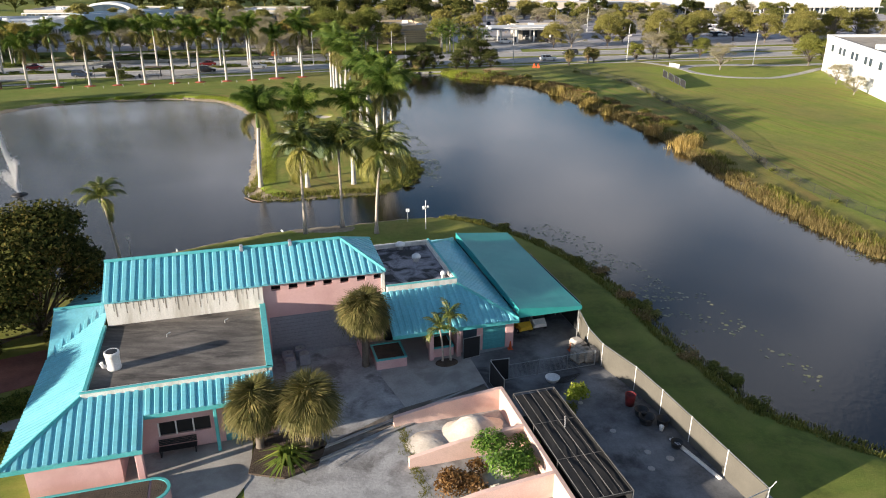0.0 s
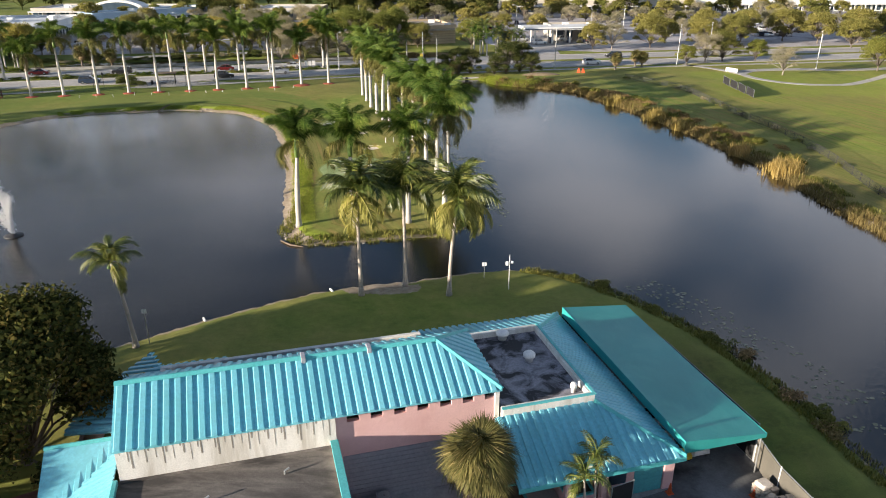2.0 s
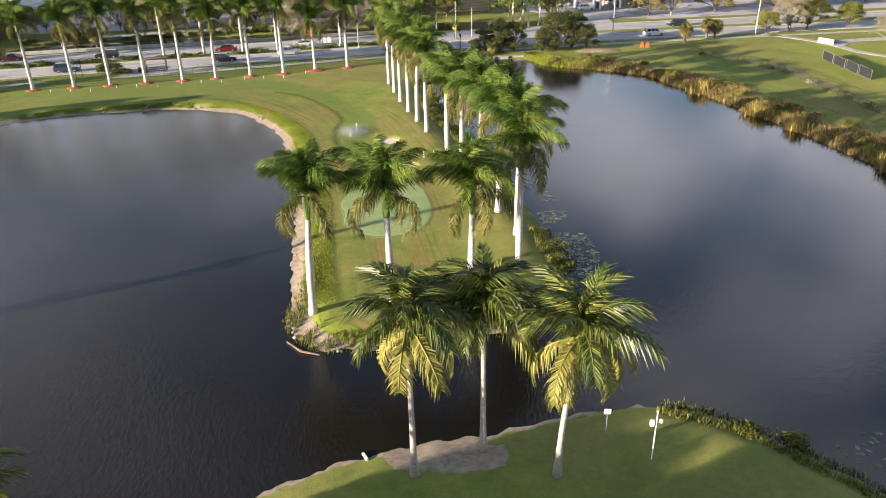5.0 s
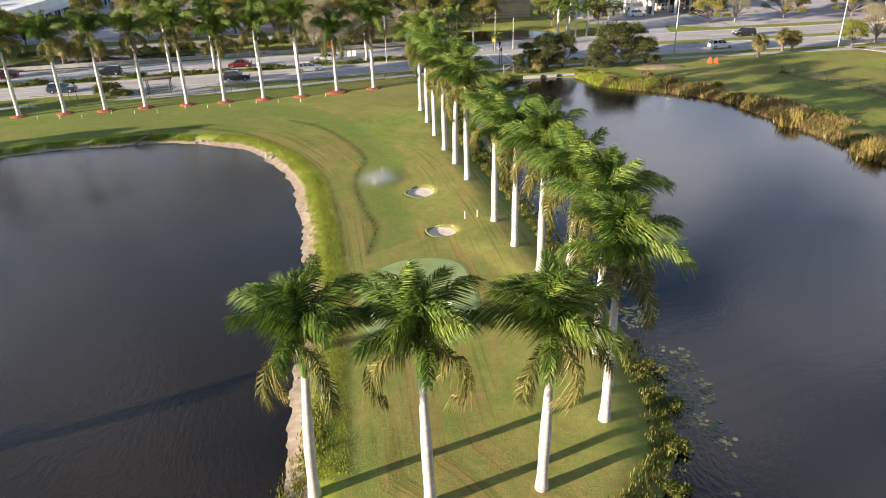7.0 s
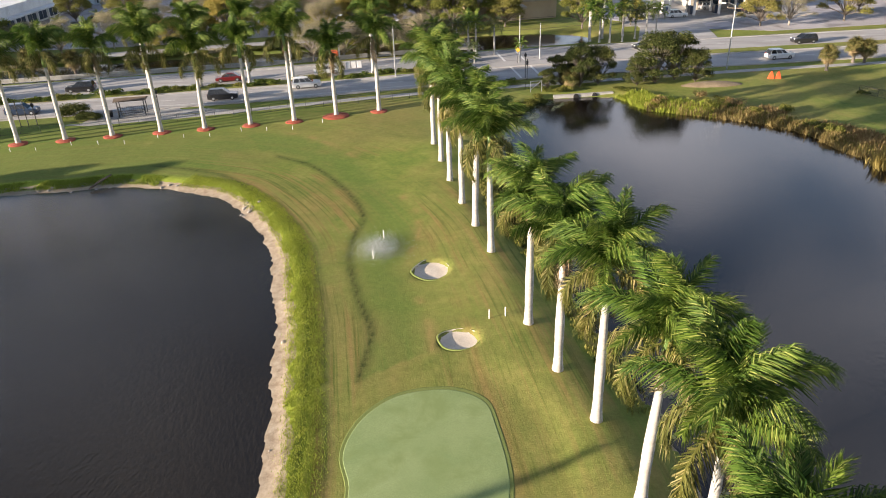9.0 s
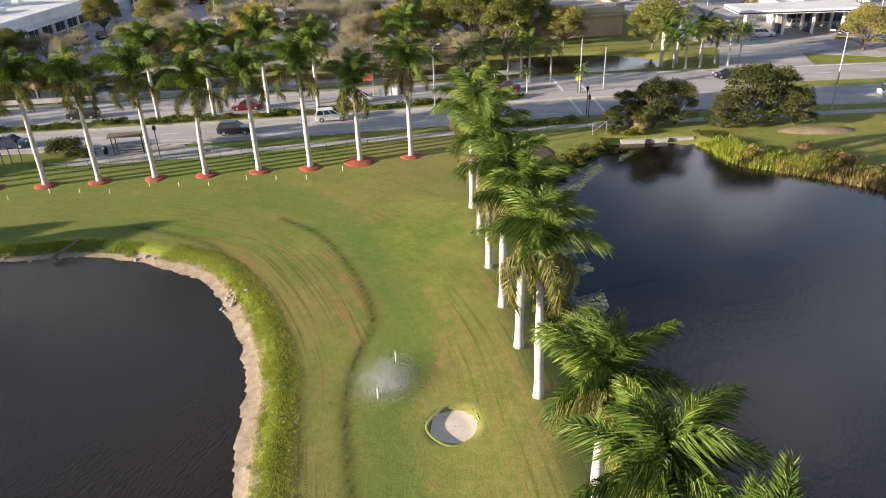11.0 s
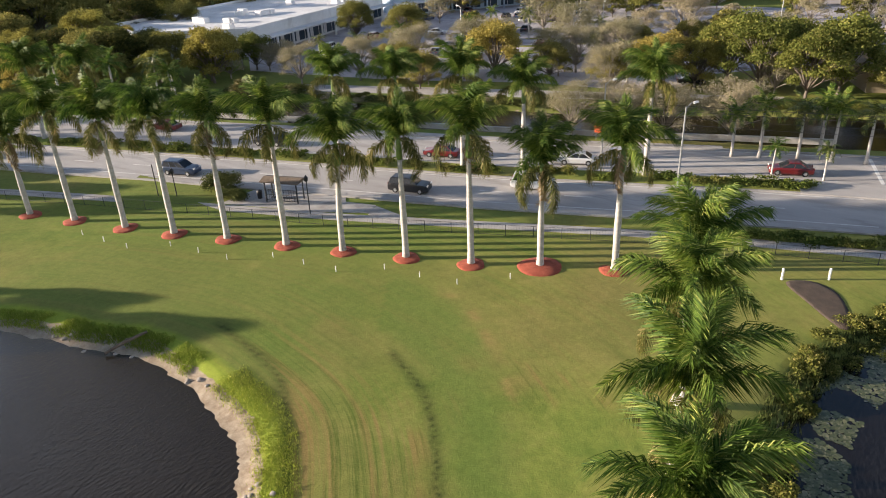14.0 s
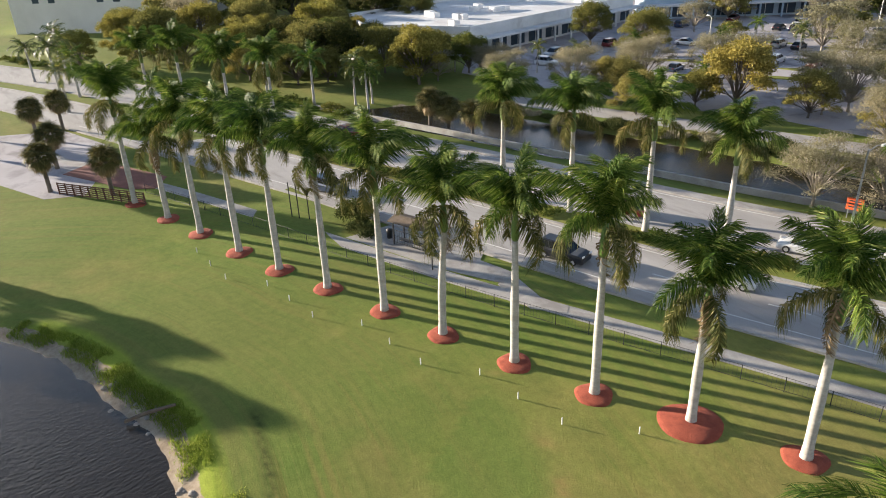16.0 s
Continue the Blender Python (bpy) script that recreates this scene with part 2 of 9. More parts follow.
BUNKER = surf("bunker_sand", (0.62, 0.53, 0.42), (0.72, 0.63, 0.52), 0.8, 0.95, 0.4, 9.0)
GREENTURF = surf("putting_green", (0.235, 0.310, 0.115), (0.300, 0.365, 0.150), 0.35, 0.95, 0.2, 14.0, stain=(0.215, 0.275, 0.090))
COLLAR = surf("green_collar", (0.150, 0.195, 0.045), (0.200, 0.232, 0.058), 0.6, 0.95, 0.6, 10.0)
TEAL = surf("teal_painted_metal", (0.150, 0.465, 0.560), (0.190, 0.530, 0.630), 0.4, 0.42, 0.05, 5.0, rnd=0.06, stain=(0.150, 0.450, 0.500))
TEALTRIM = surf("teal_trim_paint", (0.075, 0.400, 0.410), (0.110, 0.470, 0.480), 0.5, 0.5, 0.1, 8.0)
CANVAS = surf("green_canvas", (0.022, 0.260, 0.250), (0.034, 0.310, 0.295), 0.25, 0.5, 0.15, 30.0, stain=(0.045, 0.320, 0.300))
PINK = surf("pink_stucco", (0.60, 0.37, 0.36), (0.70, 0.46, 0.44), 0.35, 0.9, 0.35, 20.0, stain=(0.56, 0.34, 0.32))
PINKWALL = surf("bin_pink_stucco", (0.62, 0.42, 0.36), (0.74, 0.53, 0.46), 0.35, 0.9, 0.4, 18.0, stain=(0.55, 0.38, 0.32))
WHITEWALL = surf("white_stucco", (0.62, 0.60, 0.55), (0.78, 0.76, 0.71), 0.5, 0.85, 0.3, 15.0, stain=(0.45, 0.42, 0.36), stretch=(2.2, 2.2, 0.35))
FLATROOF = surf("flat_roof_felt", (0.075, 0.066, 0.060), (0.210, 0.188, 0.168), 0.55, 0.95, 0.5, 7.0, stain=(0.038, 0.034, 0.032), stretch=(0.5, 1.7, 1.0))
WETROOF, rn, rl, rp = node_mat("stained_roof")
r_patch = noise_node(rn, rl, 0.75, 6.0, 0.62, None, 0.8)
r_grain = noise_node(rn, rl, 7.0, 4.0, 0.6)
r_col = ramp(rn, rl, r_patch, [(0.43, (0.020, 0.019, 0.022)), (0.50, (0.150, 0.145, 0.162)), (0.62, (0.300, 0.290, 0.320))])
rl.new(mixc(rn, rl, 0.5, r_col, ramp(rn, rl, r_grain, [(0.3, (0.5, 0.5, 0.5)), (0.7, (1.3, 1.3, 1.3))]), "MULTIPLY"), rp.inputs["Base Color"])
rp.inputs["Roughness"].default_value = 0.7
bumped(rn, rl, rp, r_grain, 0.5)
GREYDOOR = surf("grey_steel", (0.270, 0.275, 0.310), (0.320, 0.325, 0.360), 0.4, 0.5, 0.1, 6.0)
TEALDOOR = surf("teal_door_paint", (0.055, 0.270, 0.300), (0.075, 0.320, 0.350), 0.4, 0.5, 0.1, 6.0)
# near-black, so the shade of unlit recesses is in the colour itself
DARK = surf("dark_interior", (0.012, 0.011, 0.011), (0.022, 0.020, 0.020), 0.8, 0.9, 0.1)
BLACK = surf("black_paint", (0.016, 0.016, 0.017), (0.028, 0.028, 0.030), 0.8, 0.55, 0.1)
TYRE = surf("tyre_rubber", (0.014, 0.014, 0.014), (0.024, 0.024, 0.024), 2.0, 0.85, 0.2)
STEEL = surf("galvanised_steel", (0.36, 0.37, 0.37), (0.48, 0.49, 0.49), 1.2, 0.45, 0.1, 12.0, metal=0.7)
WHITEPLASTIC = surf("white_plastic", (0.68, 0.67, 0.65), (0.80, 0.79, 0.77), 0.9, 0.45, 0.05, 9.0)
WOOD = surf("weathered_wood", (0.120, 0.085, 0.055), (0.200, 0.150, 0.105), 1.6, 0.85, 0.4, 18.0)
PALLETBAG = surf("wrapped_bags", (0.22, 0.19, 0.16), (0.38, 0.34, 0.29), 1.5, 0.7, 0.5, 7.0, rnd=0.2)
ROCK = surf("shore_rock", (0.22, 0.19, 0.16), (0.40, 0.36, 0.31), 1.4, 0.9, 0.7, 6.0, rnd=0.2)
SANDPILE = surf("sand_pile", (0.52, 0.45, 0.37), (0.68, 0.61, 0.53), 0.9, 0.95, 0.6, 7.0)
ORANGE = surf("orange_plastic", (0.55, 0.085, 0.02), (0.70, 0.12, 0.03), 1.0, 0.6, 0.1)
REDPAINT = surf("red_paint", (0.13, 0.014, 0.016), (0.20, 0.020, 0.020), 1.0, 0.6, 0.1)
YELLOWPAINT = surf("yellow_paint", (0.55, 0.36, 0.03), (0.68, 0.46, 0.05), 1.0, 0.5, 0.1)
REDPAVER = surf("red_paver", (0.210, 0.085, 0.062), (0.300, 0.130, 0.095), 0.6, 0.9, 0.4, 8.0)
TANWALL = surf("tan_stucco", (0.40, 0.31, 0.20), (0.48, 0.38, 0.25), 0.3, 0.9, 0.3)
TANROOF = surf("tan_gravel_roof", (0.34, 0.29, 0.23), (0.42, 0.37, 0.30), 0.25, 0.95, 0.4, 8.0, stain=(0.26, 0.22, 0.18))
WHITEROOF = surf("white_membrane_roof", (0.62, 0.62, 0.61), (0.76, 0.76, 0.75), 0.12, 0.8, 0.2, 6.0, stain=(0.54, 0.53, 0.51))
SHOPWALL = surf("cream_shop_wall", (0.40, 0.36, 0.30), (0.50, 0.46, 0.39), 0.2, 0.9, 0.2)
BLUEWALL = surf("pale_blue_stucco", (0.34, 0.44, 0.54), (0.44, 0.54, 0.62), 0.2, 0.9, 0.2)
BLUEGLASS = surf("shop_glass", (0.035, 0.055, 0.075), (0.060, 0.085, 0.110), 0.4, 0.12, 0.02)
HEDGE = leafy("hedge_leaves", (0.045, 0.070, 0.014), (0.115, 0.150, 0.030), (0.190, 0.200, 0.050), 0.2, 0.3, 0.4, 0.85, 0.08)
FROND = leafy("royal_frond", (0.025, 0.060, 0.009), (0.122, 0.190, 0.027), (0.300, 0.325, 0.090), 0.20, 0.30, 0.5, 0.58, 0.16)
FRONDOLD = leafy("old_frond", (0.060, 0.074, 0.014), (0.185, 0.175, 0.046), (0.380, 0.305, 0.140), 0.3, 0.24, 0.5, 0.6, 0.15)
FRONDDEAD = leafy("dead_frond", (0.120, 0.085, 0.045), (0.250, 0.185, 0.100), (0.360, 0.290, 0.180), 0.3, 0.15, 0.4, 0.7)
COCOFROND = leafy("coconut_frond", (0.030, 0.052, 0.009), (0.120, 0.150, 0.030), (0.310, 0.295, 0.085), 0.26, 0.22, 0.4, 0.40, 0.36)
COCOYELLOW = leafy("yellow_coconut_frond", (0.125, 0.135, 0.028), (0.270, 0.258, 0.060), (0.400, 0.350, 0.125), 0.2, 0.25, 0.4, 0.5, 0.15)
SHAFT = surf("green_crownshaft", (0.085, 0.150, 0.030), (0.130, 0.200, 0.045), 1.0, 0.4, 0.1)
FAN = leafy("sabal_fan", (0.065, 0.070, 0.022), (0.165, 0.148, 0.050), (0.340, 0.285, 0.125), 0.3, 0.2, 0.5, 0.6, 0.15)
FANDEAD = leafy("dry_sabal_fan", (0.170, 0.120, 0.055), (0.320, 0.240, 0.120), (0.420, 0.330, 0.180), 0.25, 0.1, 0.5)
ROYALTRUNK = surf("royal_palm_trunk", (0.385, 0.360, 0.325), (0.525, 0.497, 0.455), 1.2, 0.85, 0.3, 9.0, stain=(0.36, 0.33, 0.29), stretch=(1, 1, 2.5))
COCOTRUNK = surf("coconut_trunk", (0.34, 0.29, 0.24), (0.48, 0.42, 0.36), 1.5, 0.9, 0.5, 10.0, stretch=(1, 1, 4.0))
BARK = surf("grey_bark", (0.110, 0.090, 0.072), (0.190, 0.160, 0.130), 1.5, 0.95, 0.7, 9.0, stretch=(2, 2, 0.5))
PALEBARK = surf("pale_bark", (0.210, 0.180, 0.145), (0.330, 0.290, 0.240), 1.5, 0.95, 0.6, 9.0, stretch=(2, 2, 0.5))
LEAFDARK = leafy("dark_tree_leaves", (0.020, 0.028, 0.008), (0.066, 0.074, 0.018), (0.170, 0.140, 0.038), 0.22, 0.25, 0.35, 0.85, 0.08)
LEAFGREEN = leafy("green_tree_leaves", (0.096, 0.120, 0.027), (0.205, 0.215, 0.050), (0.310, 0.290, 0.090), 0.25, 0.34, 0.35, 0.85, 0.08)
LEAFOLIVE = leafy("olive_tree_leaves", (0.130, 0.130, 0.036), (0.250, 0.236, 0.068), (0.350, 0.310, 0.105), 0.3, 0.34, 0.35, 0.85, 0.08)
LEAFGOLD = leafy("golden_tree_leaves", (0.185, 0.165, 0.038), (0.330, 0.290, 0.072), (0.430, 0.375, 0.115), 0.2, 0.34, 0.35, 0.85, 0.08)
LEAFBARE = leafy("sparse_twig_leaves", (0.180, 0.164, 0.102), (0.330, 0.300, 0.196), (0.440, 0.400, 0.270), 0.22, 0.34, 0.35, 0.85, 0.08)
THICKET = leafy("thicket_leaves", (0.036, 0.050, 0.015), (0.095, 0.110, 0.032), (0.190, 0.182, 0.070), 0.2, 0.3, 0.5, 0.85, 0.08)
LEAFWOOD = leafy("wood_leaves", (0.050, 0.060, 0.016), (0.140, 0.146, 0.038), (0.270, 0.240, 0.080), 0.2, 0.3, 0.06, 0.85, 0.08)
GRASSBLADE = leafy("long_grass", (0.190, 0.250, 0.034), (0.310, 0.360, 0.055), (0.430, 0.430, 0.110), 0.1, 0.45, 0.3, 0.85, 0.08)
REED = leafy("dry_reed", (0.149, 0.106, 0.046), (0.31, 0.224, 0.098), (0.448, 0.345, 0.172), 0.2, 0.34, 0.3, 0.85, 0.08)
REEDGOLD = leafy("golden_reed", (0.264, 0.193, 0.061), (0.462, 0.352, 0.121), (0.55, 0.429, 0.187), 0.15, 0.34, 0.3, 0.85, 0.08)
SCRUB = leafy("scrub_leaves", (0.077, 0.094, 0.02), (0.182, 0.187, 0.044), (0.286, 0.259, 0.088), 0.25, 0.34, 0.4, 0.85, 0.08)
PAD = leafy("lily_pad", (0.055, 0.072, 0.036), (0.115, 0.125, 0.066), (0.200, 0.195, 0.120), 0.1, 0.0, 0.4, 0.25)
FERN = leafy("strap_leaves", (0.060, 0.110, 0.020), (0.140, 0.200, 0.035), (0.240, 0.280, 0.060), 0.1, 0.3, 0.5)
CLOTHWHITE = surf("fountain_spray", (0.72, 0.72, 0.72), (0.85, 0.85, 0.85), 2.0, 0.6, 0.1)


def car_paint(name, c):
    m, n, l, p = node_mat(name)
    g = noise_node(n, l, 1.3, 3.0)
    l.new(mixc(n, l, g, c, [v * 0.85 + 0.01 for v in c]), p.inputs["Base Color"])
    p.inputs["Roughness"].default_value, p.inputs["Metallic"].default_value = 0.28, 0.2
    p.inputs["Coat Weight"].default_value = 0.5
    return m


CARWHITE = car_paint("white_car_paint", (0.75, 0.75, 0.74))
CARBLACK = car_paint("black_car_paint", (0.020, 0.020, 0.022))
CARSILVER = car_paint("silver_car_paint", (0.42, 0.43, 0.44))
CARRED = car_paint("red_car_paint", (0.16, 0.012, 0.012))
CARBLUE = car_paint("blue_car_paint", (0.030, 0.050, 0.095))
CARGLASS = surf("car_glass", (0.010, 0.012, 0.014), (0.018, 0.020, 0.022), 1.0, 0.08, 0.0)
LAMPWHITE = surf("lamp_lens", (0.75, 0.74, 0.70), (0.82, 0.81, 0.78), 2.0, 0.2, 0.0)

# ---- mesh helpers ----
class Shape:
    """A growing list of corners and faces."""
    def __init__(self):
        self.v, self.f = [], []

    def add(self, verts, faces):
        k = len(self.v)
        self.v.extend([tuple(p) for p in verts])
        self.f.extend([tuple(i + k for i in q) for q in faces])
        return self

    def box(self, x0, x1, y0, y1, z0, z1, c=0.0):
        """A box whose upright edges and top edge are chamfered by c."""
        if c <= 0:
            p = [(x, y, z) for z in (z0, z1) for x, y in ((x0, y0), (x1, y0), (x1, y1), (x0, y1))]
            return self.add(p, [(3, 2, 1, 0), (4, 5, 6, 7), (0, 1, 5, 4), (1, 2, 6, 5), (2, 3, 7, 6), (3, 0, 4, 7)])
        def ring(i, z):
            return [(x0 + c + i, y0 + i, z), (x1 - c - i, y0 + i, z), (x1 - i, y0 + c + i, z), (x1 - i, y1 - c - i, z),
                    (x1 - c - i, y1 - i, z), (x0 + c + i, y1 - i, z), (x0 + i, y1 - c - i, z), (x0 + i, y0 + c + i, z)]
        p = ring(0, z0) + ring(0, z1 - c) + ring(c * 0.9, z1)
        f = [tuple(range(7, -1, -1)), tuple(range(16, 24))]
        for s in (0, 8):
            f += [(s + i, s + (i + 1) % 8, s + 8 + (i + 1) % 8, s + 8 + i) for i in range(8)]
        return self.add(p, f)

    def slab(self, ring, z0, z1):
        """A flat plate over a ring of (x, y), counter-clockwise."""
        n = len(ring)
        p = [(x, y, z0) for x, y in ring] + [(x, y, z1) for x, y in ring]
        return self.add(p, [tuple(range(n - 1, -1, -1)), tuple(range(n, 2 * n))] + [(i, (i + 1) % n, n + (i + 1) % n, n + i) for i in range(n)])

    def tube(self, path, radii, sides=8, caps=True):
        path = [Vector(p) for p in path]
        if not hasattr(radii, "__len__"):
            radii = [radii] * len(path)
        k = len(self.v)
        for i, p in enumerate(path):
            d = (path[min(i + 1, len(path) - 1)] - path[max(i - 1, 0)]).normalized()
            s = d.cross(Vector((0, 1, 0)) if abs(d.y) < 0.9 else Vector((1, 0, 0))).normalized()
            t = s.cross(d)
            for j in range(sides):
                a = 2 * math.pi * j / sides
                self.v.append(tuple(p + (s * math.cos(a) + t * math.sin(a)) * radii[i]))
        for i in range(len(path) - 1):
            for j in range(sides):
                a, b = k + i * sides + j, k + i * sides + (j + 1) % sides
                self.f.append((a, a + sides, b + sides, b))
        if caps:
            self.f.append(tuple(k + j for j in range(sides)))
            self.f.append(tuple(k + (len(path) - 1) * sides + j for j in range(sides - 1, -1, -1)))
        return self

    def lathe(self, profile, sides=16, at=(0, 0, 0)):
        """A turned form from (radius, z) pairs."""
        k, n = len(self.v), len(profile)
        for r, z in profile:
            for j in range(sides):
                a = 2 * math.pi * j / sides
                self.v.append((at[0] + r * math.cos(a), at[1] + r * math.sin(a), at[2] + z))
        for i in range(n - 1):
            for j in range(sides):
                a, b = k + i * sides + j, k + i * sides + (j + 1) % sides
                self.f.append((a, b, b + sides, a + sides))
        self.f.append(tuple(k + (n - 1) * sides + j for j in range(sides)))
        self.f.append(tuple(k + j for j in range(sides - 1, -1, -1)))
        return self

    def mesh(self, name, material, smooth=False):
        m = bpy.data.meshes.new(name)
        m.from_pydata(self.v, [], self.f)
        m.materials.append(material)
        if smooth:
            m.shade_smooth()
        return m


def thing(name, at, label, category, group="", kind="", turn=0.0):
    """An empty at the base of a thing, which carries its parts."""
    ob = new(name)
    ob.empty_display_size = 0.3
    ob.matrix_basis = pose(at[0], at[1], at[2], 0, 0, turn)
    return tagged(ob, label, category, group, kind)


def part(name, shape, material, parent, label="", smooth=False):
    """One mesh under a thing or a part; shape is a Shape or a mesh that others share."""
    me = shape if isinstance(shape, bpy.types.Mesh) else shape.mesh(name, material, smooth)
    ob = new(name, me)
    ob.parent = parent
    return tagged(ob, label) if label else ob


def solid(name, shape, material, label, category="", group="", kind="", at=None, smooth=False):
    """A thing that is one mesh."""
    me = shape if isinstance(shape, bpy.types.Mesh) else shape.mesh(name, material, smooth)
    ob = new(name, me)
    if at is not None:
        ob.matrix_basis = at
    return tagged(ob, label, category, group, kind)


def smoothstep(a, b, x):
    t = np.clip((x - a) / (b - a), 0, 1)
    return t * t * (3 - 2 * t)


def round_ring(points, n=4):
    """A closed ring of (x, y), rounded (Catmull-Rom)."""
    p, out = np.array(points, float), []
    for i in range(len(p)):
        a, b, c, d = p[i - 1], p[i], p[(i + 1) % len(p)], p[(i + 2) % len(p)]
        for t in np.arange(n) / n:
            out.append(0.5 * (2 * b + (c - a) * t + (2 * a - 5 * b + 4 * c - d) * t * t + (3 * b - a - 3 * c + d) * t ** 3))
    return np.array(out)


def round_line(points, n=6):
    p = [np.array(q, float) for q in points]
    p = [2 * p[0] - p[1]] + p + [2 * p[-1] - p[-2]]
    out = []
    for i in range(1, len(p) - 2):
        a, b, c, d = p[i - 1], p[i], p[i + 1], p[i + 2]
        for t in np.arange(n) / n:
            out.append(0.5 * (2 * b + (c - a) * t + (2 * a - 5 * b + 4 * c - d) * t * t + (3 * b - a - 3 * c + d) * t ** 3))
    out.append(p[-2])
    return np.array(out)


def offset_line(line, d):
    """A line moved d metres to its left."""
    t = np.gradient(line, axis=0)
    t /= np.linalg.norm(t, axis=1)[:, None]
    return line + np.stack([-t[:, 1], t[:, 0]], 1) * d


def line_distance(X, Y, line):
    best = np.full(X.shape, 1e9)
    for (ax, ay), (bx, by) in zip(line[:-1], line[1:]):
        dx, dy = bx - ax, by - ay
        t = np.clip(((X - ax) * dx + (Y - ay) * dy) / (dx * dx + dy * dy + 1e-12), 0, 1)
        best = np.minimum(best, (X - ax - t * dx) ** 2 + (Y - ay - t * dy) ** 2)
    return np.sqrt(best)


def inside(X, Y, ring):
    r = np.zeros(X.shape, bool)
    for (ax, ay), (bx, by) in zip(ring, np.roll(ring, -1, 0)):
        if ay != by:
            r ^= ((ay > Y) != (by > Y)) & (X < (bx - ax) * (Y - ay) / (by - ay) + ax)
    return r


# ---- ground and water ----
WATER_Z = -0.5
SOUTH_SHORE = [(-44, 59), (-34, 64.5), (-30.7, 66.9), (-26.1, 70.2), (-18.4, 74.9), (-10.2, 77.1), (-4.4, 79), (0.5, 79.7), (4.9, 77.7), (8.2, 74.6),
               (11.8, 70.4), (14.6, 65.1), (17.2, 57.9), (18.7, 50.7), (20.4, 46.1), (21.7, 41.3), (23.6, 39.4), (27.9, 36), (40, 29), (55, 24)]
EAST_SHORE = [(60, 40), (50, 56), (45.8, 66.5), (42.4, 80.3), (40.4, 94.4), (39.5, 112), (37, 126), (33.5, 141), (29.6, 154), (25.5, 165), (20.5, 175), (12.9, 180.6), (4.6, 184.5)]
NORTH_SHORE = [(1.5, 190.8), (-9.5, 189.9), (-13.0, 184.3), (-16.0, 178.8), (-18.6, 169.5), (-17.4, 161), (-16.0, 154.7), (-14.9, 147), (-11.8, 138), (-9, 128), (-6.2, 117.5)]
SPIT = [(-3.9, 106.6), (-2.9, 98), (-4.2, 92.6), (-7.8, 88.4), (-13.6, 87.2), (-17.8, 86.2), (-22, 85.8), (-24.4, 87.6), (-25.7, 91.2), (-28.1, 103.4), (-29.4, 110.8), (-30.7, 116.3),
        (-32.9, 125.1), (-34.8, 131), (-36.8, 137.3), (-40.5, 144)]
WEST_SHORE = [(-45.0, 149.6), (-48, 151.9), (-53, 153.5), (-57.9, 154.5), (-62, 154.4), (-66.3, 153.1), (-71.9, 152.1), (-79.7, 148.4), (-86, 140), (-95, 122), (-95, 98), (-80, 74), (-58, 61)]
POND = round_ring(SOUTH_SHORE + EAST_SHORE + NORTH_SHORE + SPIT + WEST_SHORE, 3)
CANAL = round_ring([(-118, 202.6), (-95, 207.6), (-64, 216.2), (-48.7, 220.8), (-18.5, 228.4), (-3, 232.4), (2, 236), (-2, 242), (-16, 243.5), (-34, 238), (-51, 230.5), (-67, 227.0), (-88, 222.0), (-104, 218.5), (-115, 214.5)], 3)


def spaced(stops):
    out = [stops[0][0]]
    for (a, s), (b, _) in zip(stops[:-1], stops[1:]):
        k = max(1, round((b - a) / s))
        out += [a + (b - a) * i / k for i in range(1, k + 1)]
    return np.array(out)


gx = spaced([(-1600, 300), (-400, 60), (-140, 3), (-90, 0.75), (-50, 0.38), (-10, 0.75), (48, 2.2), (110, 20), (300, 250), (1600, 1)])
gy = spaced([(-900, 200), (-100, 20), (0, 2.5), (28, 0.75), (100, 0.42), (172, 0.75), (196, 1.2), (250, 10), (420, 150), (2600, 1)])
GX, GY = np.meshgrid(gx, gy)
in_pond, in_canal = inside(GX, GY, POND), inside(GX, GY, CANAL)
d_pond = line_distance(GX, GY, np.vstack([POND, POND[:1]])) * np.where(in_pond, -1, 1)
d_canal = line_distance(GX, GY, np.vstack([CANAL, CANAL[:1]])) * np.where(in_canal, -1, 1)
ripple = np.array([noise.noise((x * 0.7, y * 0.7, 5.0)) + 0.5 * noise.noise((x * 0.25, y * 0.25, 7.0)) for x, y in zip(GX.ravel(), GY.ravel())]).reshape(GX.shape)
d_shore = np.minimum(d_pond, d_canal) + 0.38 * ripple * (np.abs(GX) < 120)
GZ = np.where(d_shore > 0, WATER_Z + 0.5 * smoothstep(0, 2.6, d_shore), WATER_Z + np.maximum(d_shore * 0.35, -1.2))
wobble = np.array([noise.noise((x * 0.06, y * 0.06, 3.0)) for x, y in zip(GX.ravel(), GY.ravel())]).reshape(GX.shape)
on_turf = smoothstep(2.0, 8.0, d_shore) * ((GY > 84) & (GY < 181))
# the spit's lawn crests along its palms and falls away to the eastern water
CREST = round_line([(-6.6, 90), (-7.2, 97), (-7.0, 104), (-8.6, 110), (-10.2, 116), (-12.1, 121), (-13.9, 126.5), (-16.9, 138), (-20.1, 149), (-21.8, 155), (-23.3, 161.5), (-24.9, 168), (-26, 176)])
d_crest = line_distance(GX, GY, CREST)
gate = smoothstep(91, 97, GY) * (1 - smoothstep(168, 176, GY))
seaward = (GX > np.interp(GY, CREST[:, 1], CREST[:, 0])) & (d_shore > 0) & (GX < 0)
GZ = np.where(seaward, GZ * (1 - gate) + gate * (WATER_Z + (0.25 - WATER_Z) * smoothstep(-0.1, 1.08, d_shore / (d_shore + d_crest + 1e-6))), GZ)
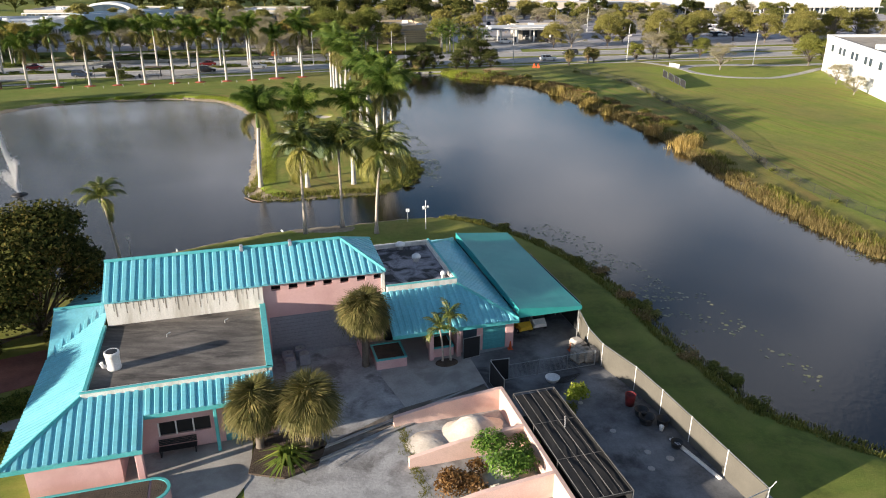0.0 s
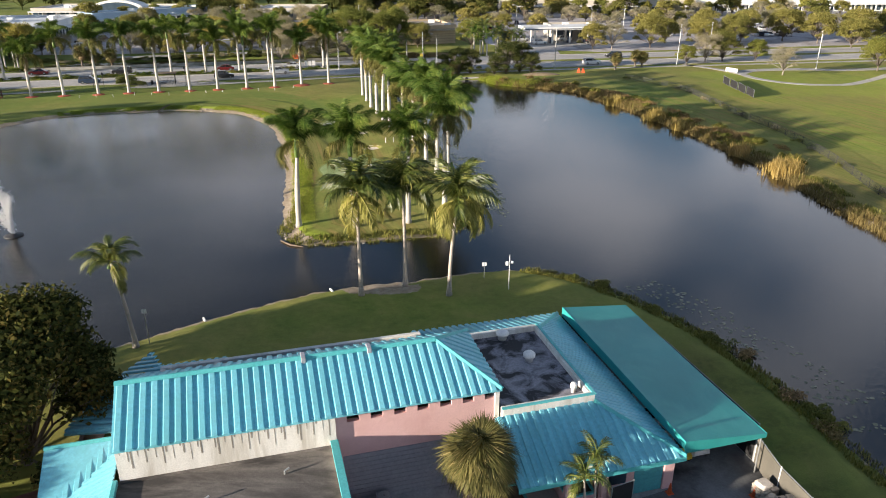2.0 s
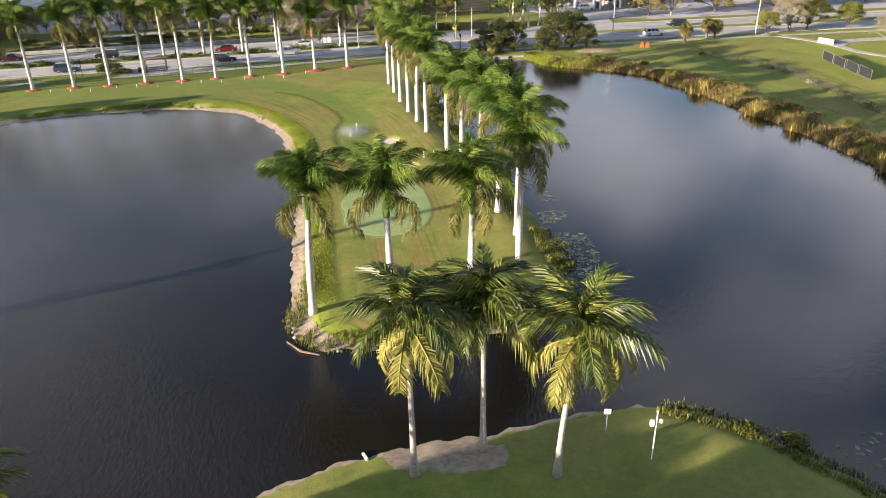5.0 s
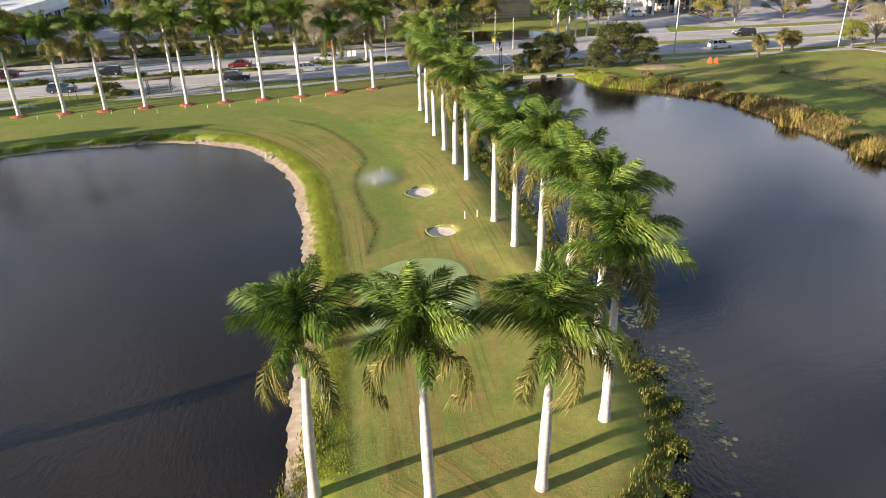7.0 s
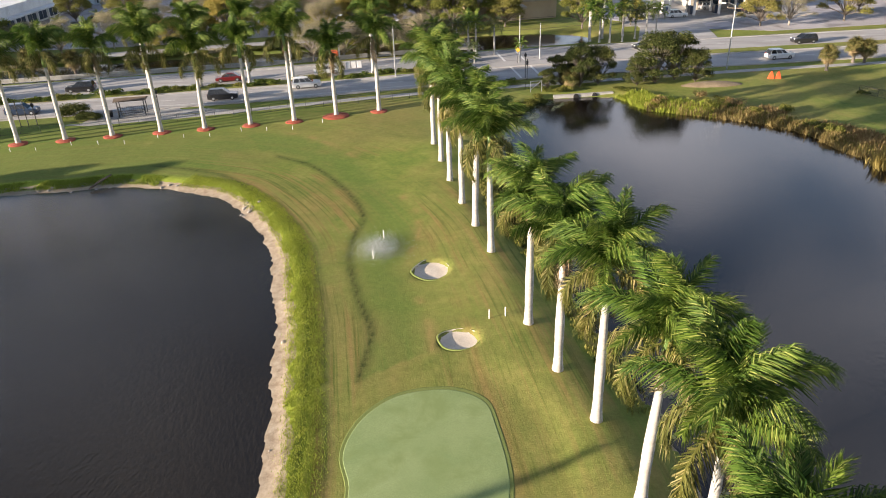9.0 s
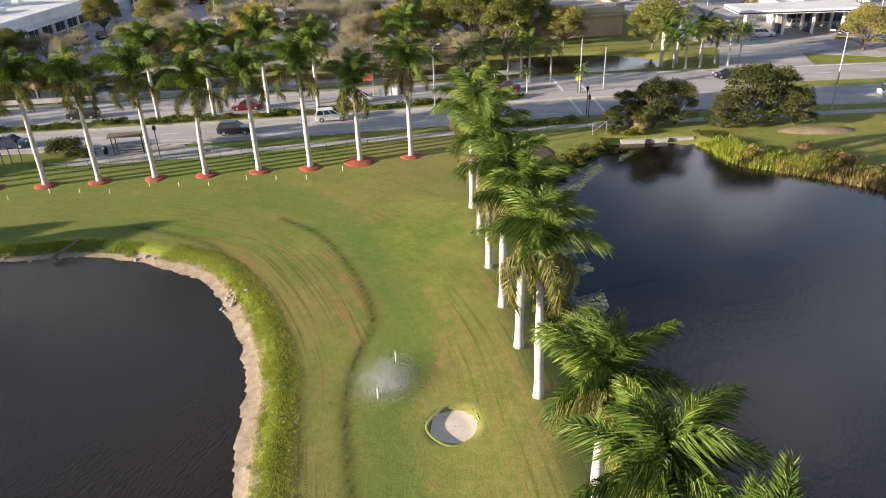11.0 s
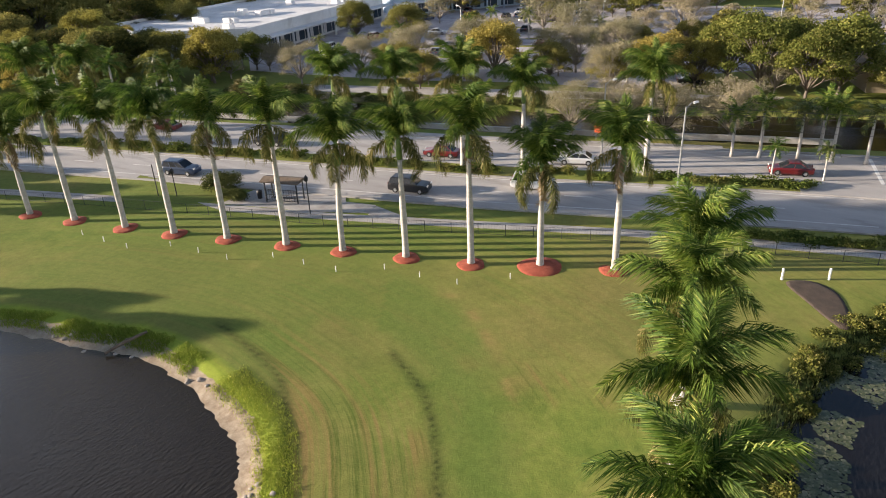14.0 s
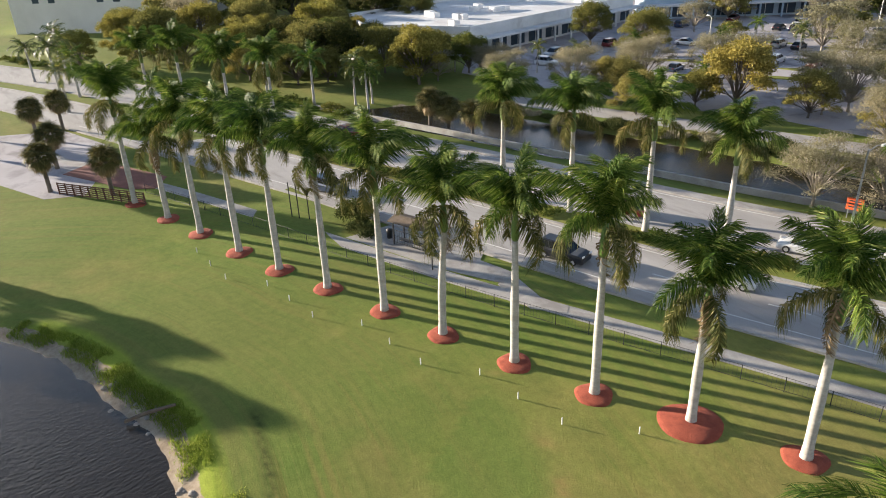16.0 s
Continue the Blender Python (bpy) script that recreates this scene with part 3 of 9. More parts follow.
level = 1 - smoothstep(1.0, 1.35, np.hypot((GX + 20) / 7.0, (GY - 111.5) / 9.0))
GZ = GZ + 0.16 * wobble * on_turf * (1 - level)
GZ = GZ + np.where(seaward | (d_shore < 0) | (GX > -2), 0, 0.25 * gate * (1 - smoothstep(0, 9, d_crest)) * (1 - level))
BUNKERS = ((-21.8, 134.9, 1.62, 1.75), (-18.8, 124.4, 1.5, 1.35))
for bx, by, bw, bl in BUNKERS:
    GZ = GZ - 0.6 * (1 - smoothstep(0.62, 1.02, np.hypot((GX - bx) / bw, (GY - by) / bl)))
ny, nx = GX.shape
quads = [(j * nx + i, j * nx + i + 1, (j + 1) * nx + i + 1, (j + 1) * nx + i) for j in range(ny - 1) for i in range(nx - 1)]
gm = bpy.data.meshes.new("ground")
gm.from_pydata(np.stack([GX, GY, GZ], -1).reshape(-1, 3).tolist(), [], quads)
gm.materials.append(TURF)
gm.shade_smooth()


def near_line(points, w, soft):
    return 1 - smoothstep(w, w + soft, line_distance(GX, GY, round_line(points)))


west_line = SPIT[6:] + WEST_SHORE[:9]
d_west = line_distance(GX, GY, round_line(west_line))
d_front = line_distance(GX, GY, round_line(SPIT[3:8]))
fine = np.array([noise.noise((x * 0.45, y * 0.45, 9.0)) for x, y in zip(GX.ravel(), GY.ravel())]).reshape(GX.shape)
sand = np.maximum((1 - smoothstep(1.25, 2.0, d_west + 0.6 * fine)) * 1.0, (1 - smoothstep(0.5, 1.2, d_front)) * 0.9)
sand = np.maximum(sand, 0.95 * (d_shore < 0))
sand = np.maximum(sand, 1 - smoothstep(0.2, 0.7, line_distance(GX, GY, round_line(SOUTH_SHORE[1:7]))))
sand = np.maximum(sand, 1 - smoothstep(1.3, 1.9, np.hypot((GX + 12.9) / 2.2, (GY - 74.6)) ))
sand = np.maximum(sand, 0.8 * near_line(EAST_SHORE[3:10], 1.2, 1.5))
lush = np.maximum(0.5 * smoothstep(49, 58, GX) * (GY < 202) * smoothstep(-0.5, 0.3, wobble + 0.5 * fine), smoothstep(1.0, 1.8, d_west) * (1 - smoothstep(2.8, 3.6, d_west + 0.5 * fine)) * (GX > -80))
RIDGE = [(-46, 164.6), (-43.1, 163.3), (-38.4, 160.1), (-33.4, 153.4), (-30.2, 147.2), (-29.6, 144.1), (-29.8, 141.2), (-29.5, 137.7), (-28.5, 133.8), (-26.8, 128.9), (-25.3, 124.8), (-25.2, 119.5)]
SEAM = [(-52, 175.0), (-45.7, 173.2), (-41.8, 171.4), (-36.6, 166.4), (-31.4, 159.6), (-26.6, 151.0), (-24.3, 145.5), (-23.6, 140.5), (-24.2, 137.5), (-23.2, 132), (-21.6, 128), (-20.6, 123)]
BANKLINE = [(-58, 160.4), (-50, 158.0), (-45.7, 154.8), (-42.4, 151.3), (-36.8, 144.2), (-34.5, 139.5), (-32.5, 133.4), (-30.5, 126.5), (-29.2, 121.5), (-27.4, 112), (-26.0, 103), (-23.8, 94)]
d_ridge, d_seam, d_bankline = [line_distance(GX, GY, round_line(q)) for q in (RIDGE, SEAM, BANKLINE)]
lane = inside(GX, GY, np.vstack([round_line(RIDGE), round_line(SEAM)[::-1]]))
d_lane = np.minimum(d_ridge, d_seam) * np.where(lane, 1, -1)
fairway = smoothstep(-0.8, 2.0, d_lane + 0.8 * fine) * (0.72 + 0.28 * smoothstep(-0.3, 0.4, wobble))
fairway = np.maximum(fairway, 0.6 * smoothstep(2, 14, -38 - GX) * smoothstep(-0.45, 0.25, wobble + 0.4 * fine + 0.15))
worn_shade = np.exp(-((d_ridge + 0.10 * fine) / 0.36) ** 2) * 0.95 * (GX > -44)
worn_shade = np.maximum(worn_shade, np.exp(-((d_bankline + 0.20 * fine) / 0.36) ** 2) * 0.9)
# shade put into the turf colour over the strip east of the yard
worn_shade = np.maximum(worn_shade, 0.62 * (GX > 6) * (GX < 40) * smoothstep(72, 62, GY) * smoothstep(20, 30, GY) * np.clip(0.7 + fine, 0, 1))
dry = np.exp(-((d_seam + 0.2 * fine) / 0.42) ** 2) * 0.8 * smoothstep(-0.4, 0.2, wobble + fine)
for cx, cy, rx, ry, k in ((-34.5, 149.5, 2.6, 5.0, 0.62), (-30.9, 137.6, 1.0, 4.5, 0.55), (-30.2, 131.0, 1.3, 5.0, 0.4), (-27.6, 156.5, 1.8, 4.0, 0.5), (-22.0, 140.5, 2.2, 3.5, 0.45), (-17.0, 133.0, 1.4, 4.0, 0.4), (-35, 165, 3.5, 1.6, 0.4), (-50, 164, 5, 1.6, 0.3), (-17.5, 99, 4, 3, 0.3)):
    dry = np.maximum(dry, k * np.exp(-(((GX - cx) / rx) ** 2 + ((GY - cy) / ry) ** 2)) * smoothstep(-0.5, 0.3, fine + wobble))
dry = np.maximum(dry, 0.6 * near_line(EAST_SHORE[2:12], 3.0, 5.0) * (GX > 12))
sweep = d_west + 0.3 * wobble
flank = inside(GX, GY, np.vstack([round_line(RIDGE), round_line(BANKLINE)[::-1]]))
d_flank = np.minimum(d_ridge, d_bankline) * np.where(flank, 1, -1)
mown = np.clip(0.22 + 0.86 * smoothstep(-0.3, 0.8, d_flank) * (1 - smoothstep(156, 164, GY)) + 0.62 * smoothstep(0.0, 1.5, d_seam) * (GX > np.interp(GY, [120, 130, 140, 150, 160, 167], [-20, -22, -24, -26, -31, -38])) * (GY < 167), 0, 1) * smoothstep(-0.55, 0.15, wobble + 0.4 * fine) * (GY > 84)
for key, val in (("sand", sand), ("lush", lush), ("fairway", fairway), ("worn_shade", worn_shade), ("dry", dry), ("sweep", sweep), ("mown", mown)):
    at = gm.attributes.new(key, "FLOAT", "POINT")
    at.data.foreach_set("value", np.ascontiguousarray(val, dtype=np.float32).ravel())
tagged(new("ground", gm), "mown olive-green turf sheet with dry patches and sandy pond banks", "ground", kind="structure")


def on_grid(A, x, y):
    """A layer of the sheet, read at a place."""
    i = int(np.clip(np.searchsorted(gx, x) - 1, 0, nx - 2)); j = int(np.clip(np.searchsorted(gy, y) - 1, 0, ny - 2))
    u, w = (x - gx[i]) / (gx[i + 1] - gx[i]), (y - gy[j]) / (gy[j + 1] - gy[j])
    return float((A[j, i] * (1 - u) + A[j, i + 1] * u) * (1 - w) + (A[j + 1, i] * (1 - u) + A[j + 1, i + 1] * u) * w)


def ground_z(x, y):
    return on_grid(GZ, x, y)


def shore_distance(x, y):
    return on_grid(d_pond, x, y)


solid("water", Shape().slab([(-100, 20), (64, 20), (64, 195), (-100, 195)], WATER_Z - 0.05, WATER_Z), WATER, "dark still pond water mirroring a cloudy sky", "water", kind="structure")
solid("water", Shape().slab([(-122, 196), (6, 222), (6, 250), (-122, 222)], WATER_Z - 0.05, WATER_Z), WATER, "dark roadside canal water", "water", kind="structure")

# ---- golf green, bunkers, mulch beds ----
def domed(ring, z, rise, dip=False, lip=0.35):
    """A thin turf or sand patch over a ring, edge rounded; dip hollows it."""
    ring = np.array(ring); c = ring.mean(0); n = len(ring); s = Shape()
    v, f = [], []
    steps = [(1.0, -0.06), (1.0 - lip * 0.12, 0.03)] + [(k, 0.03 + (rise * (1 - k * k) * (-1 if dip else 1))) for k in (0.8, 0.55, 0.3)]
    for k, h in steps:
        v += [(c[0] + (x - c[0]) * k, c[1] + (y - c[1]) * k, z + h) for x, y in ring]
    v.append((c[0], c[1], z + steps[-1][1]))
    for a in range(len(steps) - 1):
        f += [(a * n + i, a * n + (i + 1) % n, (a + 1) * n + (i + 1) % n, (a + 1) * n + i) for i in range(n)]
    f += [((len(steps) - 1) * n + i, (len(steps) - 1) * n + (i + 1) % n, len(v) - 1) for i in range(n)]
    return s.add(v, f)


GREEN = [(-15.0, 110.6), (-15.9, 115.6), (-16.8, 117.9), (-19.2, 118.9), (-22.4, 118.1), (-24.4, 115.7), (-25.0, 112.6), (-24.1, 109.9), (-23.7, 107.0), (-21.4, 104.5), (-18.2, 104.2), (-15.8, 106.2)]
collar = (np.array(GREEN) - np.mean(GREEN, 0)) * 1.05 + np.mean(GREEN, 0)
solid("green_collar", domed(round_ring(collar, 5), -0.012, 0.004), COLLAR, "darker mown grass collar round the putting green", "turf", kind="structure")
solid("putting_green", domed(round_ring(GREEN, 5), 0.004, 0.03), GREENTURF, "pale close-mown putting green", "putting green", kind="structure")
for bx, by, bw, bl in BUNKERS:
    def bowl(k, a):
        return bx + k * bw * (1 + 0.07 * math.sin(3 * a + bx)) * math.cos(a), by + k * bl * (1 + 0.06 * math.cos(2 * a + by)) * math.sin(a)
    z, n = (ground_z(bx + bw * 1.3, by) + ground_z(bx - bw * 1.3, by)) / 2, 32
    turns = [2 * math.pi * i / n for i in range(n)]
    b = thing("bunker", (0, 0, 0), "small round bunker of pale raked sand in the fairway", "bunker", "bunkers on the fairway", "structure")
    for name, rings, mat in (("grass_lip", ((1.10, -0.05), (1.06, 0.0), (1.01, -0.005)), COLLAR), ("sand", ((1.02, -0.008), (0.99, -0.16), (0.86, -0.21), (0.4, -0.22), (0.02, -0.21)), BUNKER)):
        s = Shape()
        for k, h in rings:
            s.v += [(*bowl(k, a), z + h) for a in turns]
        s.f = [(r * n + i, r * n + (i + 1) % n, (r + 1) * n + (i + 1) % n, (r + 1) * n + i) for r in range(len(rings) - 1) for i in range(n)]
        part(name, s, mat, b, smooth=True)

# ---- roads ----
NEAR_EDGE = round_line([(-210, 140), (-170, 157), (-132, 168.5), (-99.5, 177.6), (-70, 185.4), (-52.6, 189.8), (-36.9, 194.6), (-20.6, 199.6), (-6, 203.2), (14, 207.2), (37, 211.5), (72, 218), (117, 226), (200, 240), (420, 275)], 8)


def ribbon(line, a, b, z0, z1):
    """A strip along a line, from a to b metres on its left."""
    p, q = offset_line(line, a), offset_line(line, b)
    v = [(x, y, z1) for x, y in p] + [(x, y, z1) for x, y in q] + [(x, y, z0) for x, y in p] + [(x, y, z0) for x, y in q]
    n = len(p); f = []
    for i in range(n - 1):
        f += [(i, i + 1, n + i + 1, n + i), (2 * n + i, 2 * n + i + 1, i + 1, i), (n + i, n + i + 1, 3 * n + i + 1, 3 * n + i)]
    f += [(0, n, 3 * n, 2 * n), (n - 1, 3 * n - 1, 4 * n - 1, 2 * n - 1)]
    return Shape().add(v, f)


solid("road", ribbon(NEAR_EDGE, 0, 8.9, -0.2, 0.05), ASPHALT, "sun-bleached two-lane carriageway", "road", kind="structure")
solid("road", ribbon(NEAR_EDGE, 13.0, 22.6, -0.2, 0.05), ASPHALT, "sun-bleached opposite carriageway", "road", kind="structure")
for a, b in ((-0.45, 0.0), (8.9, 9.3), (12.6, 13.0), (22.6, 23.05)):
    solid("kerb", ribbon(NEAR_EDGE, a, b, -0.2, 0.17), CONCRETE, "pale concrete kerb along the carriageway", "kerb", kind="structure")

# ---- palms ----
def frond_shape(length, pairs, leaf, droop, rise, rng, hang=0.5, plume=0.6, width=0.075):
    """A feather leaf along +x: a curved rib and its leaflets in several planes."""
    s = Shape()
    seg = 9
    pts, ang = [Vector((0, 0, 0))], rise
    for i in range(seg):
        ang -= droop * (0.35 + 1.3 * (i / seg)) / seg
        pts.append(pts[-1] + Vector((math.cos(ang), 0, math.sin(ang))) * (length / seg))
    s.tube(pts, [0.055 * (1 - 0.85 * i / seg) + 0.006 for i in range(seg + 1)], 4)

    def at(t):
        k = min(int(t * seg), seg - 1); u = t * seg - k
        return pts[k].lerp(pts[k + 1], u), (pts[k + 1] - pts[k]).normalized()
    for i in range(pairs):
        t = 0.10 + 0.90 * (i + rng.random() * 0.6) / pairs
        p, d = at(min(t, 0.999))
        up = Vector((0, 1, 0)).cross(d) * -1
        for side in (1, -1):
            l = leaf * (0.45 + 1.1 * math.sin(math.pi * min(1, 0.12 + t * 0.80))) * (0.70 + 0.5 * rng.random()) * 0.72
            roll = (rng.random() - 0.45) * plume
            out = (Vector((0, side, 0)) * math.cos(roll) + up * math.sin(roll)) * 0.82 + d * (0.35 + 0.55 * t)
            out.normalize()
            w = d * width * (0.7 + 0.6 * rng.random())
            m = p + out * l * 0.48 + Vector((0, 0, -hang * l * 0.09))
            e = p + out * l * (0.92 - 0.12 * hang) + Vector((0, 0, -hang * l * (0.35 + 0.45 * rng.random())))
            k = len(s.v)
            s.v += [tuple(p - w * 0.4), tuple(p + w * 0.4), tuple(m + w * 0.5), tuple(m - w * 0.5), tuple(e)]
            s.f += [(k, k + 1, k + 2, k + 3), (k + 3, k + 2, k + 4)]
    return s


prng = random.Random(5)
ROYAL = [frond_shape(l, 146, 0.86, d, 0.46, prng, 1.25, 2.2, 0.056).mesh("frond", FROND) for l, d in ((3.9, 1.1), (4.1, 1.5), (4.2, 1.9), (4.1, 2.4), (3.8, 1.7))]
ROYALOLD = [frond_shape(3.7, 120, 0.82, d, 0.24, prng, 1.35, 2.1, 0.056).mesh("frond", FRONDOLD) for d in (1.9, 2.4, 2.8)]
ROYALDEAD = [frond_shape(3.1, 30, 0.6, d, 0.0, prng, 1.2, 0.9, 0.08).mesh("frond", FRONDDEAD) for d in (1.2, 1.5)]
COCO = [frond_shape(4.1, 66, 0.95, d, 0.3, prng, 1.35, 0.7, 0.085).mesh("frond", COCOFROND) for d in (1.6, 2.0, 2.5)]
COCOOLD = [frond_shape(4.0, 60, 0.92, d, 0.1, prng, 1.35, 0.6, 0.085).mesh("frond", COCOYELLOW) for d in (1.6, 2.0)]
SMALLPALM = [frond_shape(1.9, 26, 0.5, d, 0.3, prng, 0.8, 0.3, 0.06).mesh("frond", COCOFROND) for d in (1.7, 2.1)]
SPEAR = Shape().tube([(0, 0, 0), (0.05, 0.03, 0.8), (0.12, 0.05, 1.9)], [0.05, 0.04, 0.008], 5).mesh("spear_leaf", SHAFT)


def trunk_mesh(h, r0, r1, lean, material, bulge=0.0, flare=1.5, rings=0.0):
    """A palm trunk, its foot flared, leaning along +x at the top."""
    path, rad = [], []
    n = 16
    for i in range(n + 1):
        t = i / n
        path.append((lean * t * t, 0.12 * math.sin(2.2 * t) * lean, h * t - (0.25 if i == 0 else 0)))
        r = r0 + (r1 - r0) * t + bulge * math.exp(-((t - 0.45) / 0.25) ** 2) + (flare - 1) * r0 * math.exp(-t * 14)
        rad.append(r * (1 + rings * (i % 2)))
    return Shape().tube(path, rad, 12).mesh("trunk", material, True), Vector(path[-1])


TRUNKS = {}


def feather_palm(name, x, y, label, group, rng, kind="royal", height=8.4, lean=0.15, size=1.0, fronds=16, dead=0, old=0.2, base=None):
    """A palm with single leaves: trunk, green shaft, leaves from upright to hanging."""
    z = ground_z(x, y) if base is None else base
    ob = thing(name, (x, y, z), label, "palm tree", group, turn=rng.uniform(0, 360))
    hq, lq = round(height * 2) / 2, round(lean * 2.5) / 2.5
    key = (kind, hq, lq)
    if key not in TRUNKS:
        if kind == "royal":
            TRUNKS[key] = trunk_mesh(hq, 0.27, 0.20, lq, ROYALTRUNK, 0.06, 1.55)
        elif kind == "coco":
            TRUNKS[key] = trunk_mesh(hq, 0.17, 0.12, lq, COCOTRUNK, 0.0, 1.9, 0.05)
        else:
            TRUNKS[key] = trunk_mesh(hq, 0.075, 0.05, lq, COCOTRUNK, 0.0, 1.5, 0.05)
    me, top = TRUNKS[key]
    part("trunk", me, None, ob)
    if kind == "royal":
        k2 = ("shaft", round(size, 1))
        if k2 not in TRUNKS:
            s = round(size, 1)
            TRUNKS[k2] = (Shape().lathe([(0.20, -0.1), (0.235 * s, 0.15), (0.21 * s, 0.8 * s), (0.12 * s, 1.6 * s), (0.05, 1.9 * s)], 12).mesh("crownshaft", SHAFT, True), 1.45 * s)
        part("crownshaft", TRUNKS[k2][0], None, ob, "smooth green crownshaft").location = top
        heart = top + Vector((0, 0, TRUNKS[k2][1]))
        sets, olds = ROYAL, ROYALOLD
    elif kind == "coco":
        heart, sets, olds = top, COCO, COCOOLD
        for k in range(5):
            a = k * 1.3
            nut = part("coconut", Shape().lathe([(0.02, -0.14), (0.10, -0.08), (0.125, 0.0), (0.09, 0.09), (0.02, 0.14)], 8), SHAFT, ob, "", True)
            nut.location = top + Vector((0.25 * math.cos(a), 0.25 * math.sin(a), -0.25))
    else:
        heart, sets, olds = top, SMALLPALM, SMALLPALM
    a = rng.uniform(0, 6.28)
    n_old = int(round(old * fronds))
    for i in range(fronds + dead):
        a += 2.39996 + rng.uniform(-0.2, 0.2)
        t = i / max(1, fronds - 1)
        if i >= fronds:
            me, el = rng.choice(ROYALDEAD), rng.uniform(-75, -50)
        elif i >= fronds - n_old:
            me, el = rng.choice(olds), rng.uniform(-34, 4)
        else:
            me, el = rng.choice(sets), 86 - (82 if kind == "royal" else 84) * t ** 0.95 + rng.uniform(-10, 10)
        f = part("frond", me, None, ob)
        sc = size * rng.uniform(0.88, 1.08) * (0.94 if el > 62 else 1.0)
        f.matrix_basis = Matrix.Translation(heart + Vector((0, 0, 0.1 * (1 - t)))) @ Euler((rng.uniform(-0.25, 0.25), -radians(el), a), "XYZ").to_matrix().to_4x4() @ Matrix.Diagonal((sc, sc, sc, 1))
    if kind != "small":
        sp = part("spear_leaf", SPEAR, None, ob)
        sp.location = heart
        sp.scale = (size, size, size)
    return ob


def fan_mesh(r, blades, rng, material):
    """A sabal leaf: a short stalk and a folded fan of pointed blades, along +x."""
    s = Shape()
    s.tube([(0, 0, 0), (r * 0.35, 0, 0.03), (r * 0.6, 0, 0.0)], [0.03, 0.022, 0.014], 4)
    for i in range(blades):
        u = (i + 0.5) / blades * 2 - 1
        a = u * 1.75
        l = r * (0.62 - 0.2 * abs(u)) * (0.85 + 0.3 * rng.random())
        c = Vector((r * 0.55, 0, 0))
        d = Vector((math.cos(a), math.sin(a), 0.12 * (i % 2)))
        w = Vector((-math.sin(a), math.cos(a), 0)) * 0.019 * r
        m = c + d * l * 0.55
        e = c + d * l * 1.05 + Vector((0, 0, -0.42 * l - 0.45 * l * rng.random()))
        k = len(s.v)
        s.v += [tuple(c), tuple(m - w), tuple(m + w), tuple(e)]
        s.f += [(k, k + 1, k + 2), (k + 1, k + 3, k + 2)]
    return s.mesh("fan_leaf", material)


FANS = [fan_mesh(1.7, 44, prng, FAN) for _ in range(3)]
FANSDRY = [fan_mesh(1.5, 28, prng, FANDEAD) for _ in range(2)]


def sabal_palm(x, y, label, group, rng, height=3.0, size=1.0, leaves=54):
    z = ground_z(x, y)
    ob = thing("sabal_palm", (x, y, z), label, "palm tree", group, turn=rng.uniform(0, 360))
    key = ("sabal", round(height, 1))
    if key not in TRUNKS:
        TRUNKS[key] = trunk_mesh(height, 0.23, 0.21, 0.12, BARK, 0.02, 1.3, 0.08)
    me, top = TRUNKS[key]
    part("trunk", me, None, ob)
    for i in range(leaves):
        t = (i + 0.5) / leaves
        a = i * 2.39996 + rng.uniform(-0.2, 0.2)
        dry = t > 0.66
        el = 84 - 156 * t + rng.uniform(-8, 8)
        f = part("fan_leaf", rng.choice(FANSDRY if dry else FANS), None, ob)
        sc = size * rng.uniform(0.85, 1.1)
        f.matrix_basis = Matrix.Translation(top) @ Euler((rng.uniform(-0.5, 0.5), -radians(el), a), "XYZ").to_matrix().to_4x4() @ Matrix.Diagonal((sc, sc, sc, 1))
    return ob


# ---- broad-leaved trees and bushes ----
def leaf_cloud(lobes, count, leaf, rng, material, name="crown", shell=0.45, flat=0.8):
    """Leaves strewn through the outer part of a cluster of lobes (centre, radius)."""
    w = np.array([r ** 2 for _, r in lobes]); w = w / w.sum()
    nr = np.random.RandomState(rng.randrange(10 ** 6))
    which = nr.choice(len(lobes), count, p=w)
    C = np.array([c for c, _ in lobes])[which]; R = np.array([r for _, r in lobes])[which]
    d = nr.normal(size=(count, 3)); d /= np.linalg.norm(d, axis=1)[:, None]
    d[:, 2] = np.where(d[:, 2] < -0.35, -d[:, 2] * 0.5, d[:, 2])
    rad = R * (1 - shell * nr.rand(count) ** 1.6) * (0.86 + 0.28 * nr.rand(count))
    P = C + d * rad[:, None] * np.array([1, 1, flat])
    u = nr.normal(size=(count, 3)); u /= np.linalg.norm(u, axis=1)[:, None]
    nrm = d * 0.6 + nr.normal(size=(count, 3)) * 0.6
    v = np.cross(nrm, u); v /= np.linalg.norm(v, axis=1)[:, None] + 1e-9
    u = np.cross(v, nrm); u /= np.linalg.norm(u, axis=1)[:, None] + 1e-9
    l = leaf * (0.6 + 0.8 * nr.rand(count))[:, None]
    V = np.stack([P - u * l, P + v * l * 0.55, P + u * l, P - v * l * 0.55], 1).reshape(-1, 3)
    F = np.arange(count * 4).reshape(-1, 4)
    m = bpy.data.meshes.new(name)
    m.from_pydata(V.tolist(), [], F.tolist())
    m.materials.append(material)
    return m


